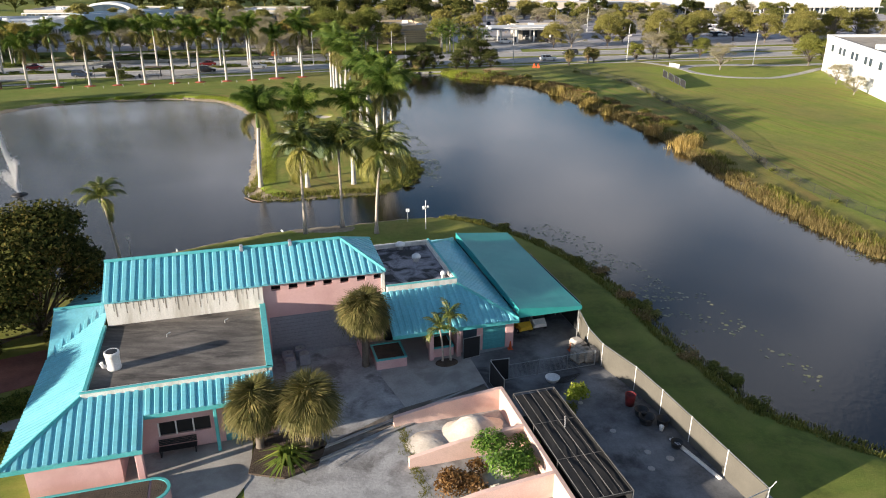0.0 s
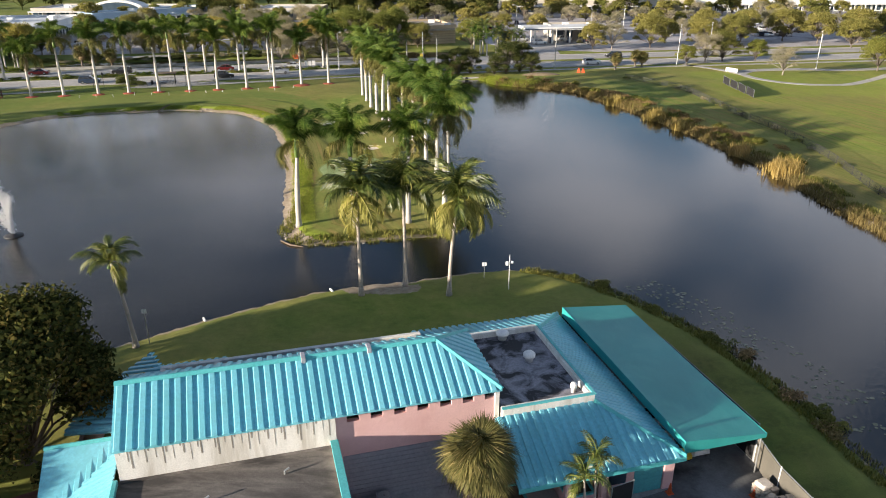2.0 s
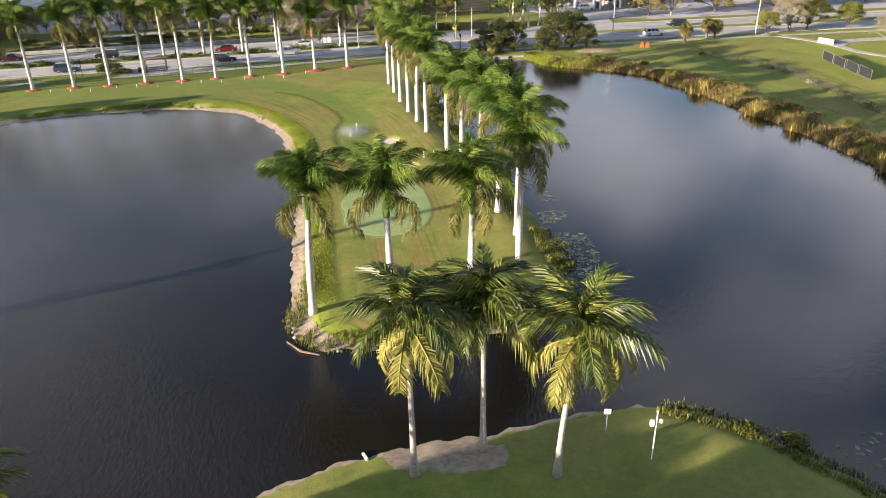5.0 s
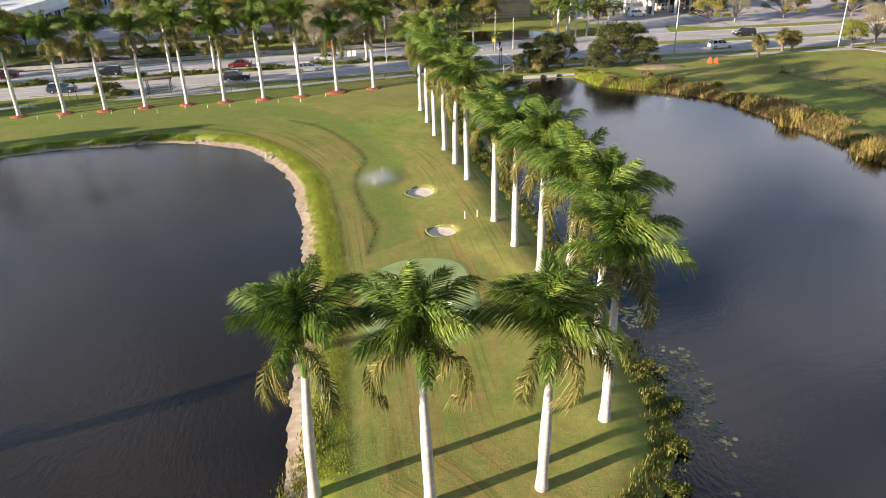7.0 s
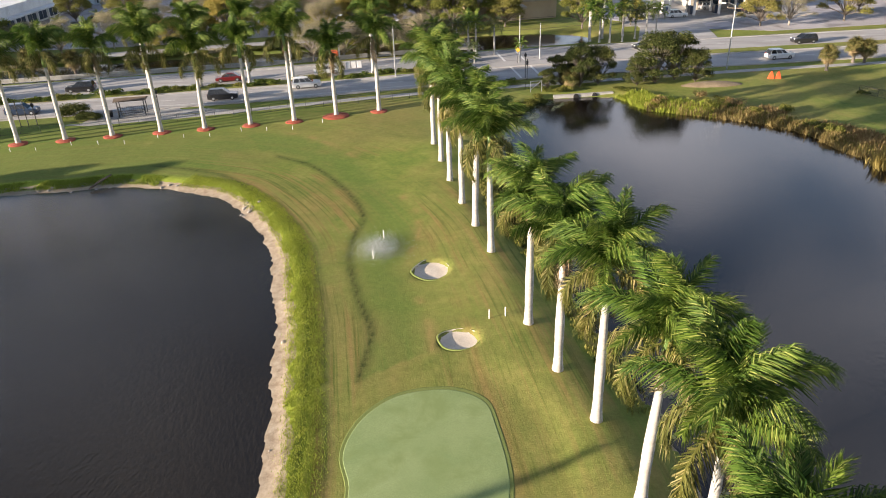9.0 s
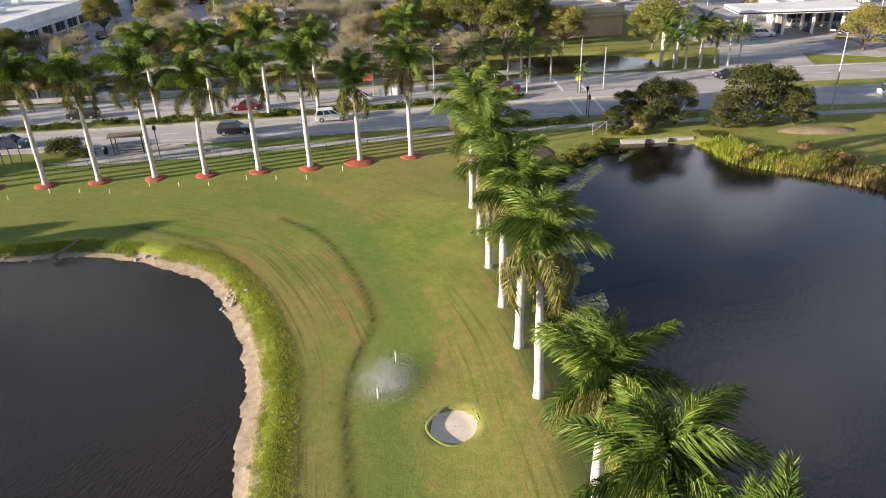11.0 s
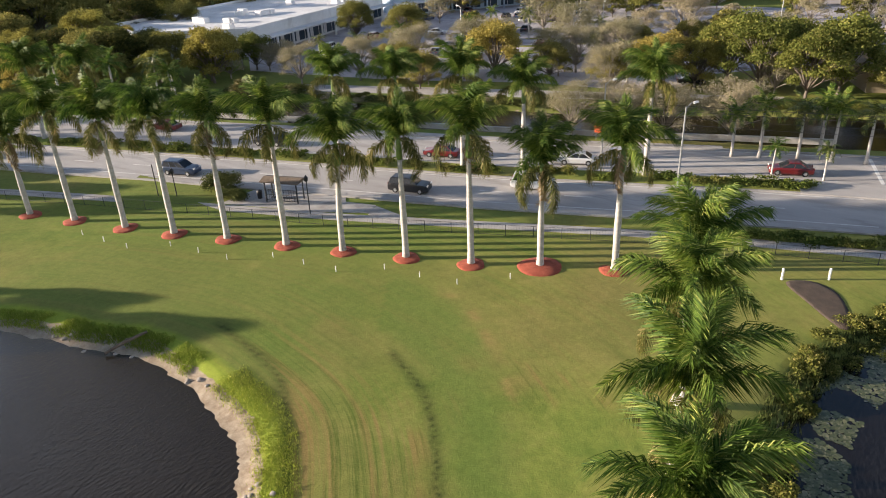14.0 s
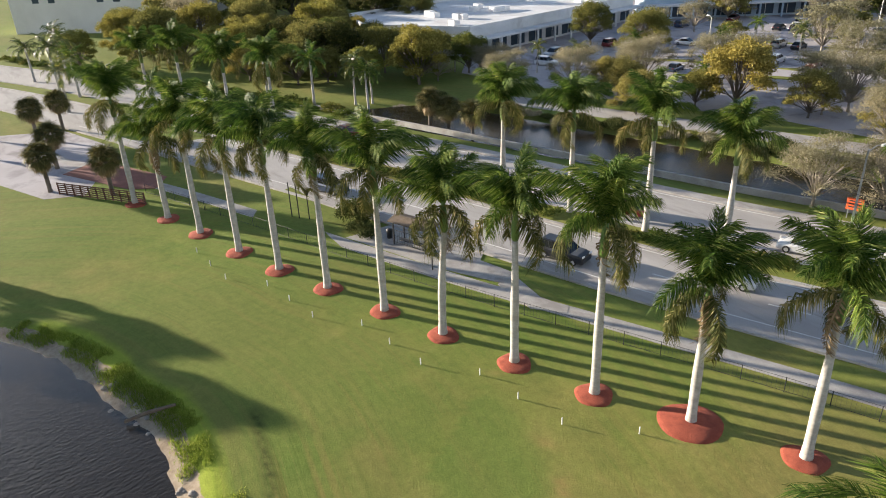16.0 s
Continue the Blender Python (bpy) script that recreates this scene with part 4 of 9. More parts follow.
def tree_kind(height, spread, leaf_mat, count, leaf, rng, clear=0.3, lobes=9, shell=0.45):
    """Meshes for one kind of tree: trunk with limbs, and a crown."""
    s = Shape()
    fork = height * clear
    s.tube([(0, 0, -0.3), (0.05, 0.02, fork * 0.5), (0.1, 0.0, fork)], [height * 0.032, height * 0.024, height * 0.020], 8)
    L = []
    for i in range(lobes):
        a = i * 2.39996 + rng.uniform(-0.5, 0.5)
        q = (i + 0.5) / lobes
        rr = spread * (0.16 + 0.66 * math.sqrt(q)) * rng.uniform(0.75, 1.12)
        zz = height * (clear + (1 - clear) * (0.86 - 0.66 * q ** 1.5 + rng.uniform(-0.12, 0.08)))
        c = Vector((rr * math.cos(a), rr * math.sin(a), zz))
        r = spread * rng.uniform(0.20, 0.40) * (1.15 - 0.4 * q)
        L.append((tuple(c), r))
        mid = Vector((c.x * 0.42, c.y * 0.42, fork + (c.z - fork) * 0.55))
        s.tube([(0.1, 0, fork * 0.92), tuple(mid), tuple(c)], [height * 0.013, height * 0.008, height * 0.003], 5)
        for k in range(2):
            e = c + Vector((rng.uniform(-1, 1), rng.uniform(-1, 1), rng.uniform(-0.2, 0.8))) * r * 0.9
            s.tube([tuple(mid), tuple((mid + e) / 2 + Vector((0, 0, 0.1 * r))), tuple(e)], [height * 0.006, height * 0.004, 0.01], 4)
    return s.mesh("trunk", PALEBARK if leaf_mat is LEAFBARE else BARK, True), leaf_cloud(L, count, leaf, rng, leaf_mat, shell=shell)


def plant_tree(kind, x, y, label, group, rng, size=1.0, name="tree", category="tree"):
    ob = thing(name, (x, y, ground_z(x, y)), label, category, group, turn=rng.uniform(0, 360))
    sc = size * rng.uniform(0.92, 1.08)
    ob.scale = (sc, sc, sc * rng.uniform(0.92, 1.06))
    part("trunk", kind[0], None, ob)
    part("crown", kind[1], None, ob)
    return ob


def bush_mesh(w, h, count, leaf, rng, material):
    L = [((rng.uniform(-0.5, 0.5) * w, rng.uniform(-0.5, 0.5) * w, h * rng.uniform(0.25, 0.6)), w * rng.uniform(0.28, 0.45)) for _ in range(7)]
    return leaf_cloud(L, count, leaf, rng, material, "foliage", 0.6, h / w)


def tufts(name, spots, blades, height, spread, rng, material, label, category="grass", lean=0.45, width=0.03):
    """Grass or reeds: upright pointed blades in tufts, one object."""
    V, F = [], []
    for x, y in spots:
        z = ground_z(x, y)
        hh = height * rng.uniform(0.55, 1.2)
        for b in range(blades):
            a = rng.uniform(0, 6.28)
            bx, by = x + rng.gauss(0, spread), y + rng.gauss(0, spread)
            h = hh * rng.uniform(0.6, 1.1)
            dx, dy = math.cos(a) * h * lean * rng.random(), math.sin(a) * h * lean * rng.random()
            w = width * rng.uniform(0.7, 1.4); c, s = math.cos(a + 1.57) * w, math.sin(a + 1.57) * w
            k = len(V)
            V += [(bx - c, by - s, z - 0.05), (bx + c, by + s, z - 0.05), (bx + dx * 0.5 + c * 0.7, by + dy * 0.5 + s * 0.7, z + h * 0.65), (bx + dx * 0.5 - c * 0.7, by + dy * 0.5 - s * 0.7, z + h * 0.65), (bx + dx * 1.3, by + dy * 1.3, z + h)]
            F += [(k, k + 1, k + 2, k + 3), (k + 3, k + 2, k + 4)]
    m = bpy.data.meshes.new(name)
    m.from_pydata(V, [], F)
    m.materials.append(material)
    return tagged(new(name, m), label, category, kind="stuff")


# ---- the palms of the course ----
rng = random.Random(11)
ROW = [(-101.1, 164.8), (-94.3, 166.3), (-88.1, 167.6), (-81.3, 168.9), (-75.3, 170.2), (-69.5, 171.9), (-63.3, 173.6), (-57.6, 175.1), (-51.6, 176.8), (-45.7, 178.4), (-40.1, 180.7), (-34.2, 183.0)]
ROWH = [10.2, 7.2, 10.0, 9.5, 10.0, 10.0, 9.8, 8.6, 9.7, 10.1, 7.5, 8.8]
for i, ((x, y), h) in enumerate(zip(ROW, ROWH)):
    tall = h > 8.0
    feather_palm("royal_palm", x, y, "royal palm with a pale smooth trunk in a red mulch ring" if tall else "shorter royal palm with hanging brown fronds in a red mulch ring",
                 "palms along the road fence", rng, height=h, lean=rng.uniform(-0.2, 0.35), size=rng.uniform(1.16, 1.26), fronds=17, dead=i % 2 if tall else 3, old=0.22)
    r = 1.3 if i != 10 else 2.0
    ring = [((r + 0.12 * math.sin(3 * a + i)) * math.cos(a), (r * 0.95 + 0.1 * math.cos(2 * a + i)) * math.sin(a)) for a in np.linspace(0, 2 * math.pi, 23)[:-1]]
    solid("mulch_ring", domed(ring, 0.02, 0.18 if i != 10 else 0.26), MULCH, "round red mulch mound at the foot of a palm", "mulch bed", "mulch rings along the palm row", at=pose(x, y, ground_z(x, y)), smooth=True)

SPITROW = [(-7.3, 96.9), (-6.9, 104.0), (-8.4, 109.6), (-10.0, 115.9), (-12.0, 120.8), (-13.8, 126.4), (-16.8, 137.9), (-18.4, 143.3), (-20.0, 148.7), (-21.7, 155.0), (-23.2, 161.4), (-24.7, 167.7)]
for i, (x, y) in enumerate(SPITROW):
    feather_palm("royal_palm", x, y, "royal palm with a white trunk on the grassy spit's shaded edge", "palms along the spit", rng,
                 height=(8.9, 8.7, 8.5, 8.4, 8.2, 8.0, 8.7, 8.8, 8.5, 8.6, 8.9, 9.2)[i], lean=rng.uniform(-0.3, 0.3), size=rng.uniform(1.12, 1.22), fronds=19, old=0.26, dead=2 if i % 3 == 1 else 1)
for x, y, h in ((-23.6, 90.5, 7.9), (-17.3, 90.0, 7.9), (-11.4, 91.4, 8.2)):
    feather_palm("royal_palm", x, y, "royal palm with leaning white trunk at the spit tip", "palms at the spit's tip", rng, height=h, lean=0.3, size=1.16, fronds=20, old=0.22)
for x, y, h, o, l in ((-14.7, 73.0, 9.4, 0.22, -0.5), (-10.9, 75.1, 9.4, 0.12, 0.15), (-6.9, 73.0, 9.2, 0.30, 0.7)):
    p = feather_palm("coconut_palm", x, y, "coconut palm with yellowing fronds on a slender trunk by the shore" if o > 0.2 else "dark green coconut palm on a slender trunk in a sand patch",
                     "coconut palms on the south bank", rng, kind="coco", height=h, lean=abs(l), size=1.04, fronds=27, old=o)
    p.rotation_euler[2] = radians(90 if l < 0 else -20)
p = feather_palm("coconut_palm", -31.2, 64.0, "young coconut palm with a thin leaning trunk on the lawn", "coconut palms on the south bank", rng, kind="coco", height=7.0, lean=0.8, size=0.68, fronds=14, old=0.15)
p.rotation_euler[2] = radians(160)

# ---- the clubhouse: local u runs along its front, v to its back ----
CLUB = thing("clubhouse", (-24.0, 46.8, 0), "low pink stucco clubhouse with turquoise ribbed metal roofs", "building", turn=15.7)
CM = pose(-24.0, 46.8, 0, 0, 0, 15.7)


def at_club(u, v, z=0.0, turn=0.0):
    return CM @ pose(u, v, z, 0, 0, turn)


def club_xy(u, v):
    p = CM @ Vector((u, v, 0))
    return p.x, p.y


def roof_slope(name, ring, down, parent, pitch=0.56, label=""):
    """A sheet-metal slope over a flat ring of corners, with a raised rib every pitch metres running down the plan direction."""
    P = [Vector(p) for p in ring]
    nrm = (P[1] - P[0]).cross(P[2] - P[0])
    if nrm.z < 0:
        P.reverse(); nrm = -nrm
    nrm.normalize()
    s = Shape(); n = len(P)
    s.add([tuple(p) for p in P] + [tuple(p - Vector((0, 0, 0.14))) for p in P], [tuple(range(n)), tuple(range(2 * n - 1, n - 1, -1))] + [(i, n + i, n + (i + 1) % n, (i + 1) % n) for i in range(n)])
    slope = part(name, s, TEAL, parent, label)
    d = Vector((down[0], down[1], 0)).normalized(); e = Vector((-d.y, d.x, 0))

    def zat(x, y):
        return P[0].z - (nrm.x * (x - P[0].x) + nrm.y * (y - P[0].y)) / nrm.z
    ks = [p.dot(e) for p in P]
    k = min(ks) + pitch * 0.5
    while k < max(ks) - 0.08:
        ts = []
        for a, b in zip(P, P[1:] + P[:1]):
            ka, kb = a.dot(e), b.dot(e)
            if (ka > k) != (kb > k):
                q = a.lerp(b, (k - ka) / (kb - ka)); ts.append(q.dot(d))
        if len(ts) >= 2 and max(ts) - min(ts) > 0.15:
            r = Shape(); v = []
            for t, off in ((min(ts) + 0.02, 0), (max(ts) + 0.05, 0)):
                for wd, h in ((-0.33 * pitch, -0.02), (-0.22 * pitch, 0.15 * pitch), (0.22 * pitch, 0.15 * pitch), (0.33 * pitch, -0.02)):
                    c = e * (k + wd) + d * t
                    v.append((c.x, c.y, zat(c.x, c.y) + h))
            r.add(v, [(0, 4, 5, 1), (1, 5, 6, 2), (2, 6, 7, 3), (0, 1, 2, 3), (7, 6, 5, 4)])
            part("rib", r, TEAL, slope)
        k += pitch
    return slope


def cap(a, b, w=0.32, h=0.12, name="ridge_cap", mat=TEALTRIM, parent=CLUB):
    """A folded metal cap from a to b."""
    a, b = Vector(a), Vector(b); d = (b - a).normalized(); e = d.cross(Vector((0, 0, 1))).normalized()
    v = []
    for p in (a, b):
        v += [tuple(p - e * w / 2 + Vector((0, 0, -0.02))), tuple(p - e * w * 0.12 + Vector((0, 0, h))), tuple(p + e * w * 0.12 + Vector((0, 0, h))), tuple(p + e * w / 2 + Vector((0, 0, -0.02)))]
    return part(name, Shape().add(v, [(0, 4, 5, 1), (1, 5, 6, 2), (2, 6, 7, 3), (3, 7, 4, 0), (0, 1, 2, 3), (7, 6, 5, 4)]), mat, parent)


STREAK = surf("water_streak", (0.20, 0.18, 0.15), (0.34, 0.31, 0.27), 2.0, 0.9, 0.2)
DARKGLASS = surf("dark_window_glass", (0.008, 0.009, 0.010), (0.014, 0.015, 0.017), 1.0, 0.3, 0.0)
# long gable with a hipped end
roof_slope("gable_slope", [(-0.1, 0.1, 7.9), (16.8, 0.1, 7.9), (19.7, -3.3, 6.25), (-0.1, -3.3, 6.25)], (0, -1), CLUB)
roof_slope("gable_slope", [(16.8, 0.1, 7.9), (-0.1, 0.1, 7.9), (-0.1, 3.3, 6.35), (19.7, 3.3, 6.35)], (0, 1), CLUB)
roof_slope("hip_slope", [(16.8, 0.1, 7.9), (19.7, 3.3, 6.35), (19.7, -3.3, 6.25)], (1, 0), CLUB)
cap((-0.1, 0.1, 7.93), (16.8, 0.1, 7.93), 0.45)
cap((16.8, 0.1, 7.93), (19.7, -3.3, 6.28))
cap((16.8, 0.1, 7.93), (19.7, 3.3, 6.38))
for u in (9.4, 13.0):
    part("cap_joint", Shape().box(u - 0.12, u + 0.12, -0.25, 0.45, 7.75, 8.09, 0.03), GREYDOOR, CLUB, "dark joint plate on the ridge")
part("gable_end_wall", Shape().add([(0.0, -3.1, 4.0), (0.0, 3.1, 4.0), (0.0, 3.1, 6.2), (0.0, 0.1, 7.7), (0.0, -3.1, 6.2), (0.25, -3.1, 4.0), (0.25, 3.1, 4.0), (0.25, 3.1, 6.2), (0.25, 0.1, 7.7), (0.25, -3.1, 6.2)],
     [(4, 3, 2, 1, 0), (5, 6, 7, 8, 9), (0, 1, 6, 5), (1, 2, 7, 6), (2, 3, 8, 7), (3, 4, 9, 8), (4, 0, 5, 9)]), PINK, CLUB)
# front wall under the gable: white streaked stretch over the flat roof, pink stretch with small high openings, grey shutter
part("upper_wall", Shape().box(0.0, 10.6, -3.12, -2.9, 4.2, 6.15), WHITEWALL, CLUB, "white upper wall with dark water streaks")
for i in range(38):
    u = 0.2 + i * 0.27 + 0.08 * math.sin(i * 2.1)
    part("streak", Shape().box(u, u + 0.03 + 0.025 * (i % 3), -3.128, -3.119, 5.85 - 0.22 * ((i * 7) % 5), 6.1), STREAK, CLUB, "dark water streak")
part("flashing", Shape().box(0.0, 10.5, -3.20, -3.121, 4.2, 4.36, 0.02), FLATROOF, CLUB, "dark felt upstand along the wall")
wall_pink = Shape().box(10.6, 19.45, -2.9, -2.6, 3.3, 5.45)
wall_pink.box(10.6, 19.45, -2.9, -2.6, 5.85, 6.2)
for i in range(7):
    wall_pink.box(10.6 + i * 1.27, 10.6 + i * 1.27 + 0.62, -2.9, -2.6, 5.45, 5.85)
part("front_wall", wall_pink, PINK, CLUB, "pink stucco wall with small square openings under the eave")
# panel coloured as shade, closing the view through the openings
part("dark_recess", Shape().box(10.7, 19.3, -2.3, -2.2, 5.3, 6.0), DARK, CLUB, "near-black panel painted as the unlit space behind the openings")
part("shutter", Shape().box(10.9, 17.3, -2.84, -2.7, 0.0, 3.3), GREYDOOR, CLUB, "wide blue-grey steel shutter")
for i in range(11):
    part("shutter_slat", Shape().box(10.95, 17.25, -2.87, -2.835, 0.05 + i * 0.295, 0.29 + i * 0.295, 0.012), GREYDOOR, CLUB)
part("front_pier", Shape().box(10.55, 10.9, -2.95, -2.6, 0.0, 3.3), PINK, CLUB)
part("front_pier", Shape().box(17.3, 19.45, -2.9, -2.6, 0.0, 3.3), PINK, CLUB)
part("hip_wall", Shape().box(19.42, 19.66, -3.0, 3.1, 3.5, 6.2), WHITEWALL, CLUB)

# first flat roof with its parapet
part("flat_roof", Shape().box(-0.2, 10.55, -11.9, -3.0, 3.9, 4.22), FLATROOF, CLUB, "weathered dark felt roof with puddle stains")
part("parapet", Shape().box(10.3, 10.62, -12.05, -3.1, 3.6, 4.6, 0.03), WHITEWALL, CLUB)
part("parapet_cap", Shape().box(10.26, 10.68, -12.1, -3.15, 4.604, 4.68, 0.02), TEALTRIM, CLUB, "turquoise parapet cap")
part("parapet", Shape().box(-0.35, 10.3, -12.08, -11.76, 3.8, 4.6, 0.03), WHITEWALL, CLUB)
part("parapet_cap", Shape().box(-0.4, 10.62, -12.13, -11.95, 4.604, 4.68, 0.02), TEALTRIM, CLUB, "turquoise parapet cap")
part("parapet", Shape().box(-0.35, -0.1, -11.76, -3.1, 3.8, 4.45, 0.03), TEALTRIM, CLUB, "turquoise parapet")
# roof fan
fan = part("roof_fan", Shape().lathe([(0.42, 0.0), (0.45, 0.1), (0.42, 0.16), (0.42, 0.95), (0.46, 1.0), (0.46, 1.18), (0.40, 1.24), (0.36, 1.2)], 20), WHITEPLASTIC, CLUB, "white drum-shaped roof fan", True)
fan.location = (1.1, -8.9, 4.22)
part("grille", Shape().lathe([(0.34, 0), (0.34, 0.02), (0.1, 0.05)], 16), BLACK, fan, "dark fan grille").location = (0, 0, 1.2)
part("fan_outlet", Shape().tube([(-0.35, -0.1, 0.25), (-0.6, -0.15, 0.3), (-0.68, -0.18, 0.6)], [0.13, 0.13, 0.11], 10), WHITEPLASTIC, fan)
for u, v in ((4.0, -5.6), (7.8, -4.6)):
    part("roof_pipe", Shape().tube([(u, v, 4.2), (u, v, 4.42), (u + 0.25, v + 0.08, 4.5)], 0.05, 7), STEEL, CLUB)

# skirt roofs round the first flat roof
roof_slope("skirt_slope", [(-0.35, -12.0, 4.3), (3.1, -12.0, 4.3), (3.1, -15.75, 2.72), (-4.05, -15.75, 2.72)], (0, -1), CLUB, 0.5)
roof_slope("skirt_slope", [(3.1, -12.0, 4.3), (10.6, -12.0, 4.3), (10.6, -13.7, 3.58), (3.1, -13.7, 3.58)], (0, -1), CLUB, 0.5)
roof_slope("skirt_slope", [(-0.35, -12.0, 4.3), (-4.05, -15.75, 2.72), (-4.05, -3.8, 2.72), (-0.35, -0.2, 4.3)], (-1, 0), CLUB, 0.36)
roof_slope("valley_slope", [(-4.05, -3.8, 2.72), (-0.05, -0.2, 4.33), (-0.05, 0.3, 4.5), (-4.05, 0.3, 4.5)], (0, -1), CLUB, 0.5)
roof_slope("back_slope", [(-3.9, 3.2, 3.3), (-0.05, 0.3, 4.9), (1.4, 6.2, 4.7), (0.2, 10.3, 2.72), (-3.2, 6.9, 2.72)], (-0.8, 0.6), CLUB, 0.5)
roof_slope("back_slope", [(1.4, 6.2, 4.7), (4.9, 6.2, 4.7), (4.9, 10.3, 2.72), (0.2, 10.3, 2.72)], (0, 1), CLUB, 0.5)
cap((-0.35, -12.0, 4.34), (-4.05, -15.75, 2.76))
cap((-4.05, 0.3, 4.53), (0.0, 0.3, 4.53), 0.3)
part("fascia", Shape().box(-4.05, 3.1, -15.80, -15.74, 2.42, 2.70), TEALTRIM, CLUB, "turquoise fascia board")
part("fascia", Shape().box(-4.10, -4.04, -15.74, -3.8, 2.42, 2.70), TEALTRIM, CLUB, "turquoise fascia board")
part("fascia", Shape().box(3.1, 10.6, -13.75, -13.69, 3.28, 3.56), TEALTRIM, CLUB, "turquoise fascia board")
# walls under the skirt
part("side_wall", Shape().box(-3.2, -2.95, -14.9, 8.0, 0.0, 2.85), PINK, CLUB)
part("wing_wall", Shape().box(-2.95, 1.7, -14.9, -14.65, 0.0, 2.7), PINK, CLUB)
part("wing_wall", Shape().box(1.45, 1.7, -14.65, -12.6, 0.0, 2.9), PINK, CLUB)
part("porch_column", Shape().box(2.55, 2.95, -15.3, -14.9, 0.0, 2.72, 0.03), PINK, CLUB, "square pink porch column")
part("porch_post", Shape().box(6.9, 7.1, -13.5, -13.3, 0.0, 3.4, 0.02), TEALTRIM, CLUB, "slim turquoise porch post")
recess = Shape().box(1.7, 10.5, -12.55, -12.3, 0.0, 1.15)
recess.box(1.7, 10.5, -12.55, -12.3, 2.1, 3.7).box(1.7, 3.6, -12.55, -12.3, 1.15, 2.1).box(6.6, 7.4, -12.55, -12.3, 1.15, 2.1).box(8.6, 10.5, -12.55, -12.3, 1.15, 2.1)
part("porch_wall", recess, PINK, CLUB)
for u in (3.6, 4.6, 5.6):
    w = part("window", Shape().box(u + 0.02, u + 0.98, -12.44, -12.36, 1.16, 2.09), DARKGLASS, CLUB, "dark porch window")
    part("window_frame", Shape().box(u - 0.04, u + 0.04, -12.58, -12.34, 1.15, 2.1), WHITEPLASTIC, w)
part("porch_door", Shape().box(7.4, 8.6, -12.60, -12.45, 0.0, 2.1, 0.02), TEALDOOR, CLUB, "turquoise porch door")
part("corner_wall", Shape().box(10.35, 10.6, -12.3, -2.9, 0.0, 3.9), PINK, CLUB)

# sunken well behind the gable with white cross beams
part("well_floor", Shape().box(1.2, 17.2, 3.2, 6.0, 4.2, 4.4), WETROOF, CLUB, "dark stained roof well")
part("well_kerb", Shape().box(1.2, 17.4, 6.0, 6.3, 3.6, 5.0, 0.03), WHITEWALL, CLUB, "white kerb of the roof well")
part("well_kerb", Shape().box(1.2, 1.5, 3.3, 6.0, 4.2, 5.0, 0.03), WHITEWALL, CLUB)
for u in (4.5, 7.6, 10.6, 13.6, 16.9):
    part("well_beam", Shape().box(u - 0.16, u + 0.16, 3.3, 6.0, 4.55, 4.95, 0.03), WHITEWALL, CLUB, "white beam across the roof well")
part("back_wall", Shape().box(1.2, 19.5, 6.05, 6.25, 0.0, 3.6), PINK, CLUB)
part("back_wall", Shape().box(17.4, 28.4, 8.9, 9.15, 0.0, 2.9), PINK, CLUB)
part("link_roof", Shape().box(17.2, 20.2, 3.2, 6.3, 4.1, 4.45), WETROOF, CLUB, "dark flat link roof")

# second flat roof, stained, with vents
part("flat_roof", Shape().box(19.9, 25.1, -3.0, 5.1, 4.1, 4.55), WETROOF, CLUB, "flat roof blotched black and pale grey")
for a in ((19.75, 25.35, -3.35, -3.0), (19.75, 25.35, 5.0, 5.3)):
    part("parapet", Shape().box(*a, 3.7, 4.92, 0.03), WHITEWALL, CLUB, "white parapet")
part("parapet", Shape().box(25.05, 25.35, -3.0, 5.0, 3.7, 4.92, 0.03), WHITEWALL, CLUB, "white parapet")
part("parapet_cap", Shape().box(19.7, 25.4, -3.4, -3.22, 4.924, 4.99), TEALTRIM, CLUB, "turquoise parapet cap")
part("parapet_cap", Shape().box(25.22, 25.4, -3.2, 5.3, 4.924, 4.99), TEALTRIM, CLUB, "turquoise parapet cap")
for u, v, r in ((23.3, 1.6, 0.38), (22.6, 4.6, 0.42), (24.5, -2.3, 0.2)):
    vent = part("roof_vent", Shape().lathe([(r * 0.7, 0), (r * 0.7, 0.3), (r, 0.32), (r * 1.02, 0.5), (r * 0.7, 0.62), (0.05, 0.66)], 16), WHITEPLASTIC, CLUB, "round white roof vent", True)
    vent.location = (u, v, 4.55)

# lower hipped roof on the right
roof_slope("lower_slope", [(19.3, -3.35, 4.45), (25.35, -3.35, 4.45), (29.1, -7.2, 2.75), (19.3, -7.2, 2.75)], (0, -1), CLUB, 0.5)
roof_slope("lower_slope", [(25.35, -3.35, 4.45), (25.35, 5.3, 4.45), (29.1, 10.1, 2.75), (29.1, -7.2, 2.75)], (1, 0), CLUB, 0.36)
roof_slope("lower_slope", [(25.35, 5.3, 4.45), (17.4, 5.9, 4.3), (17.4, 10.1, 2.75), (29.1, 10.1, 2.75)], (0, 1), CLUB, 0.5)
cap((25.35, -3.35, 4.48), (29.1, -7.2, 2.78))
cap((25.35, 5.3, 4.48), (29.1, 10.1, 2.78))
part("fascia", Shape().box(19.3, 29.1, -7.26, -7.19, 2.45, 2.73), TEALTRIM, CLUB, "turquoise fascia board")
part("soffit", Shape().box(19.4, 28.9, -7.1, -2.7, 2.50, 2.58), WOOD, CLUB)
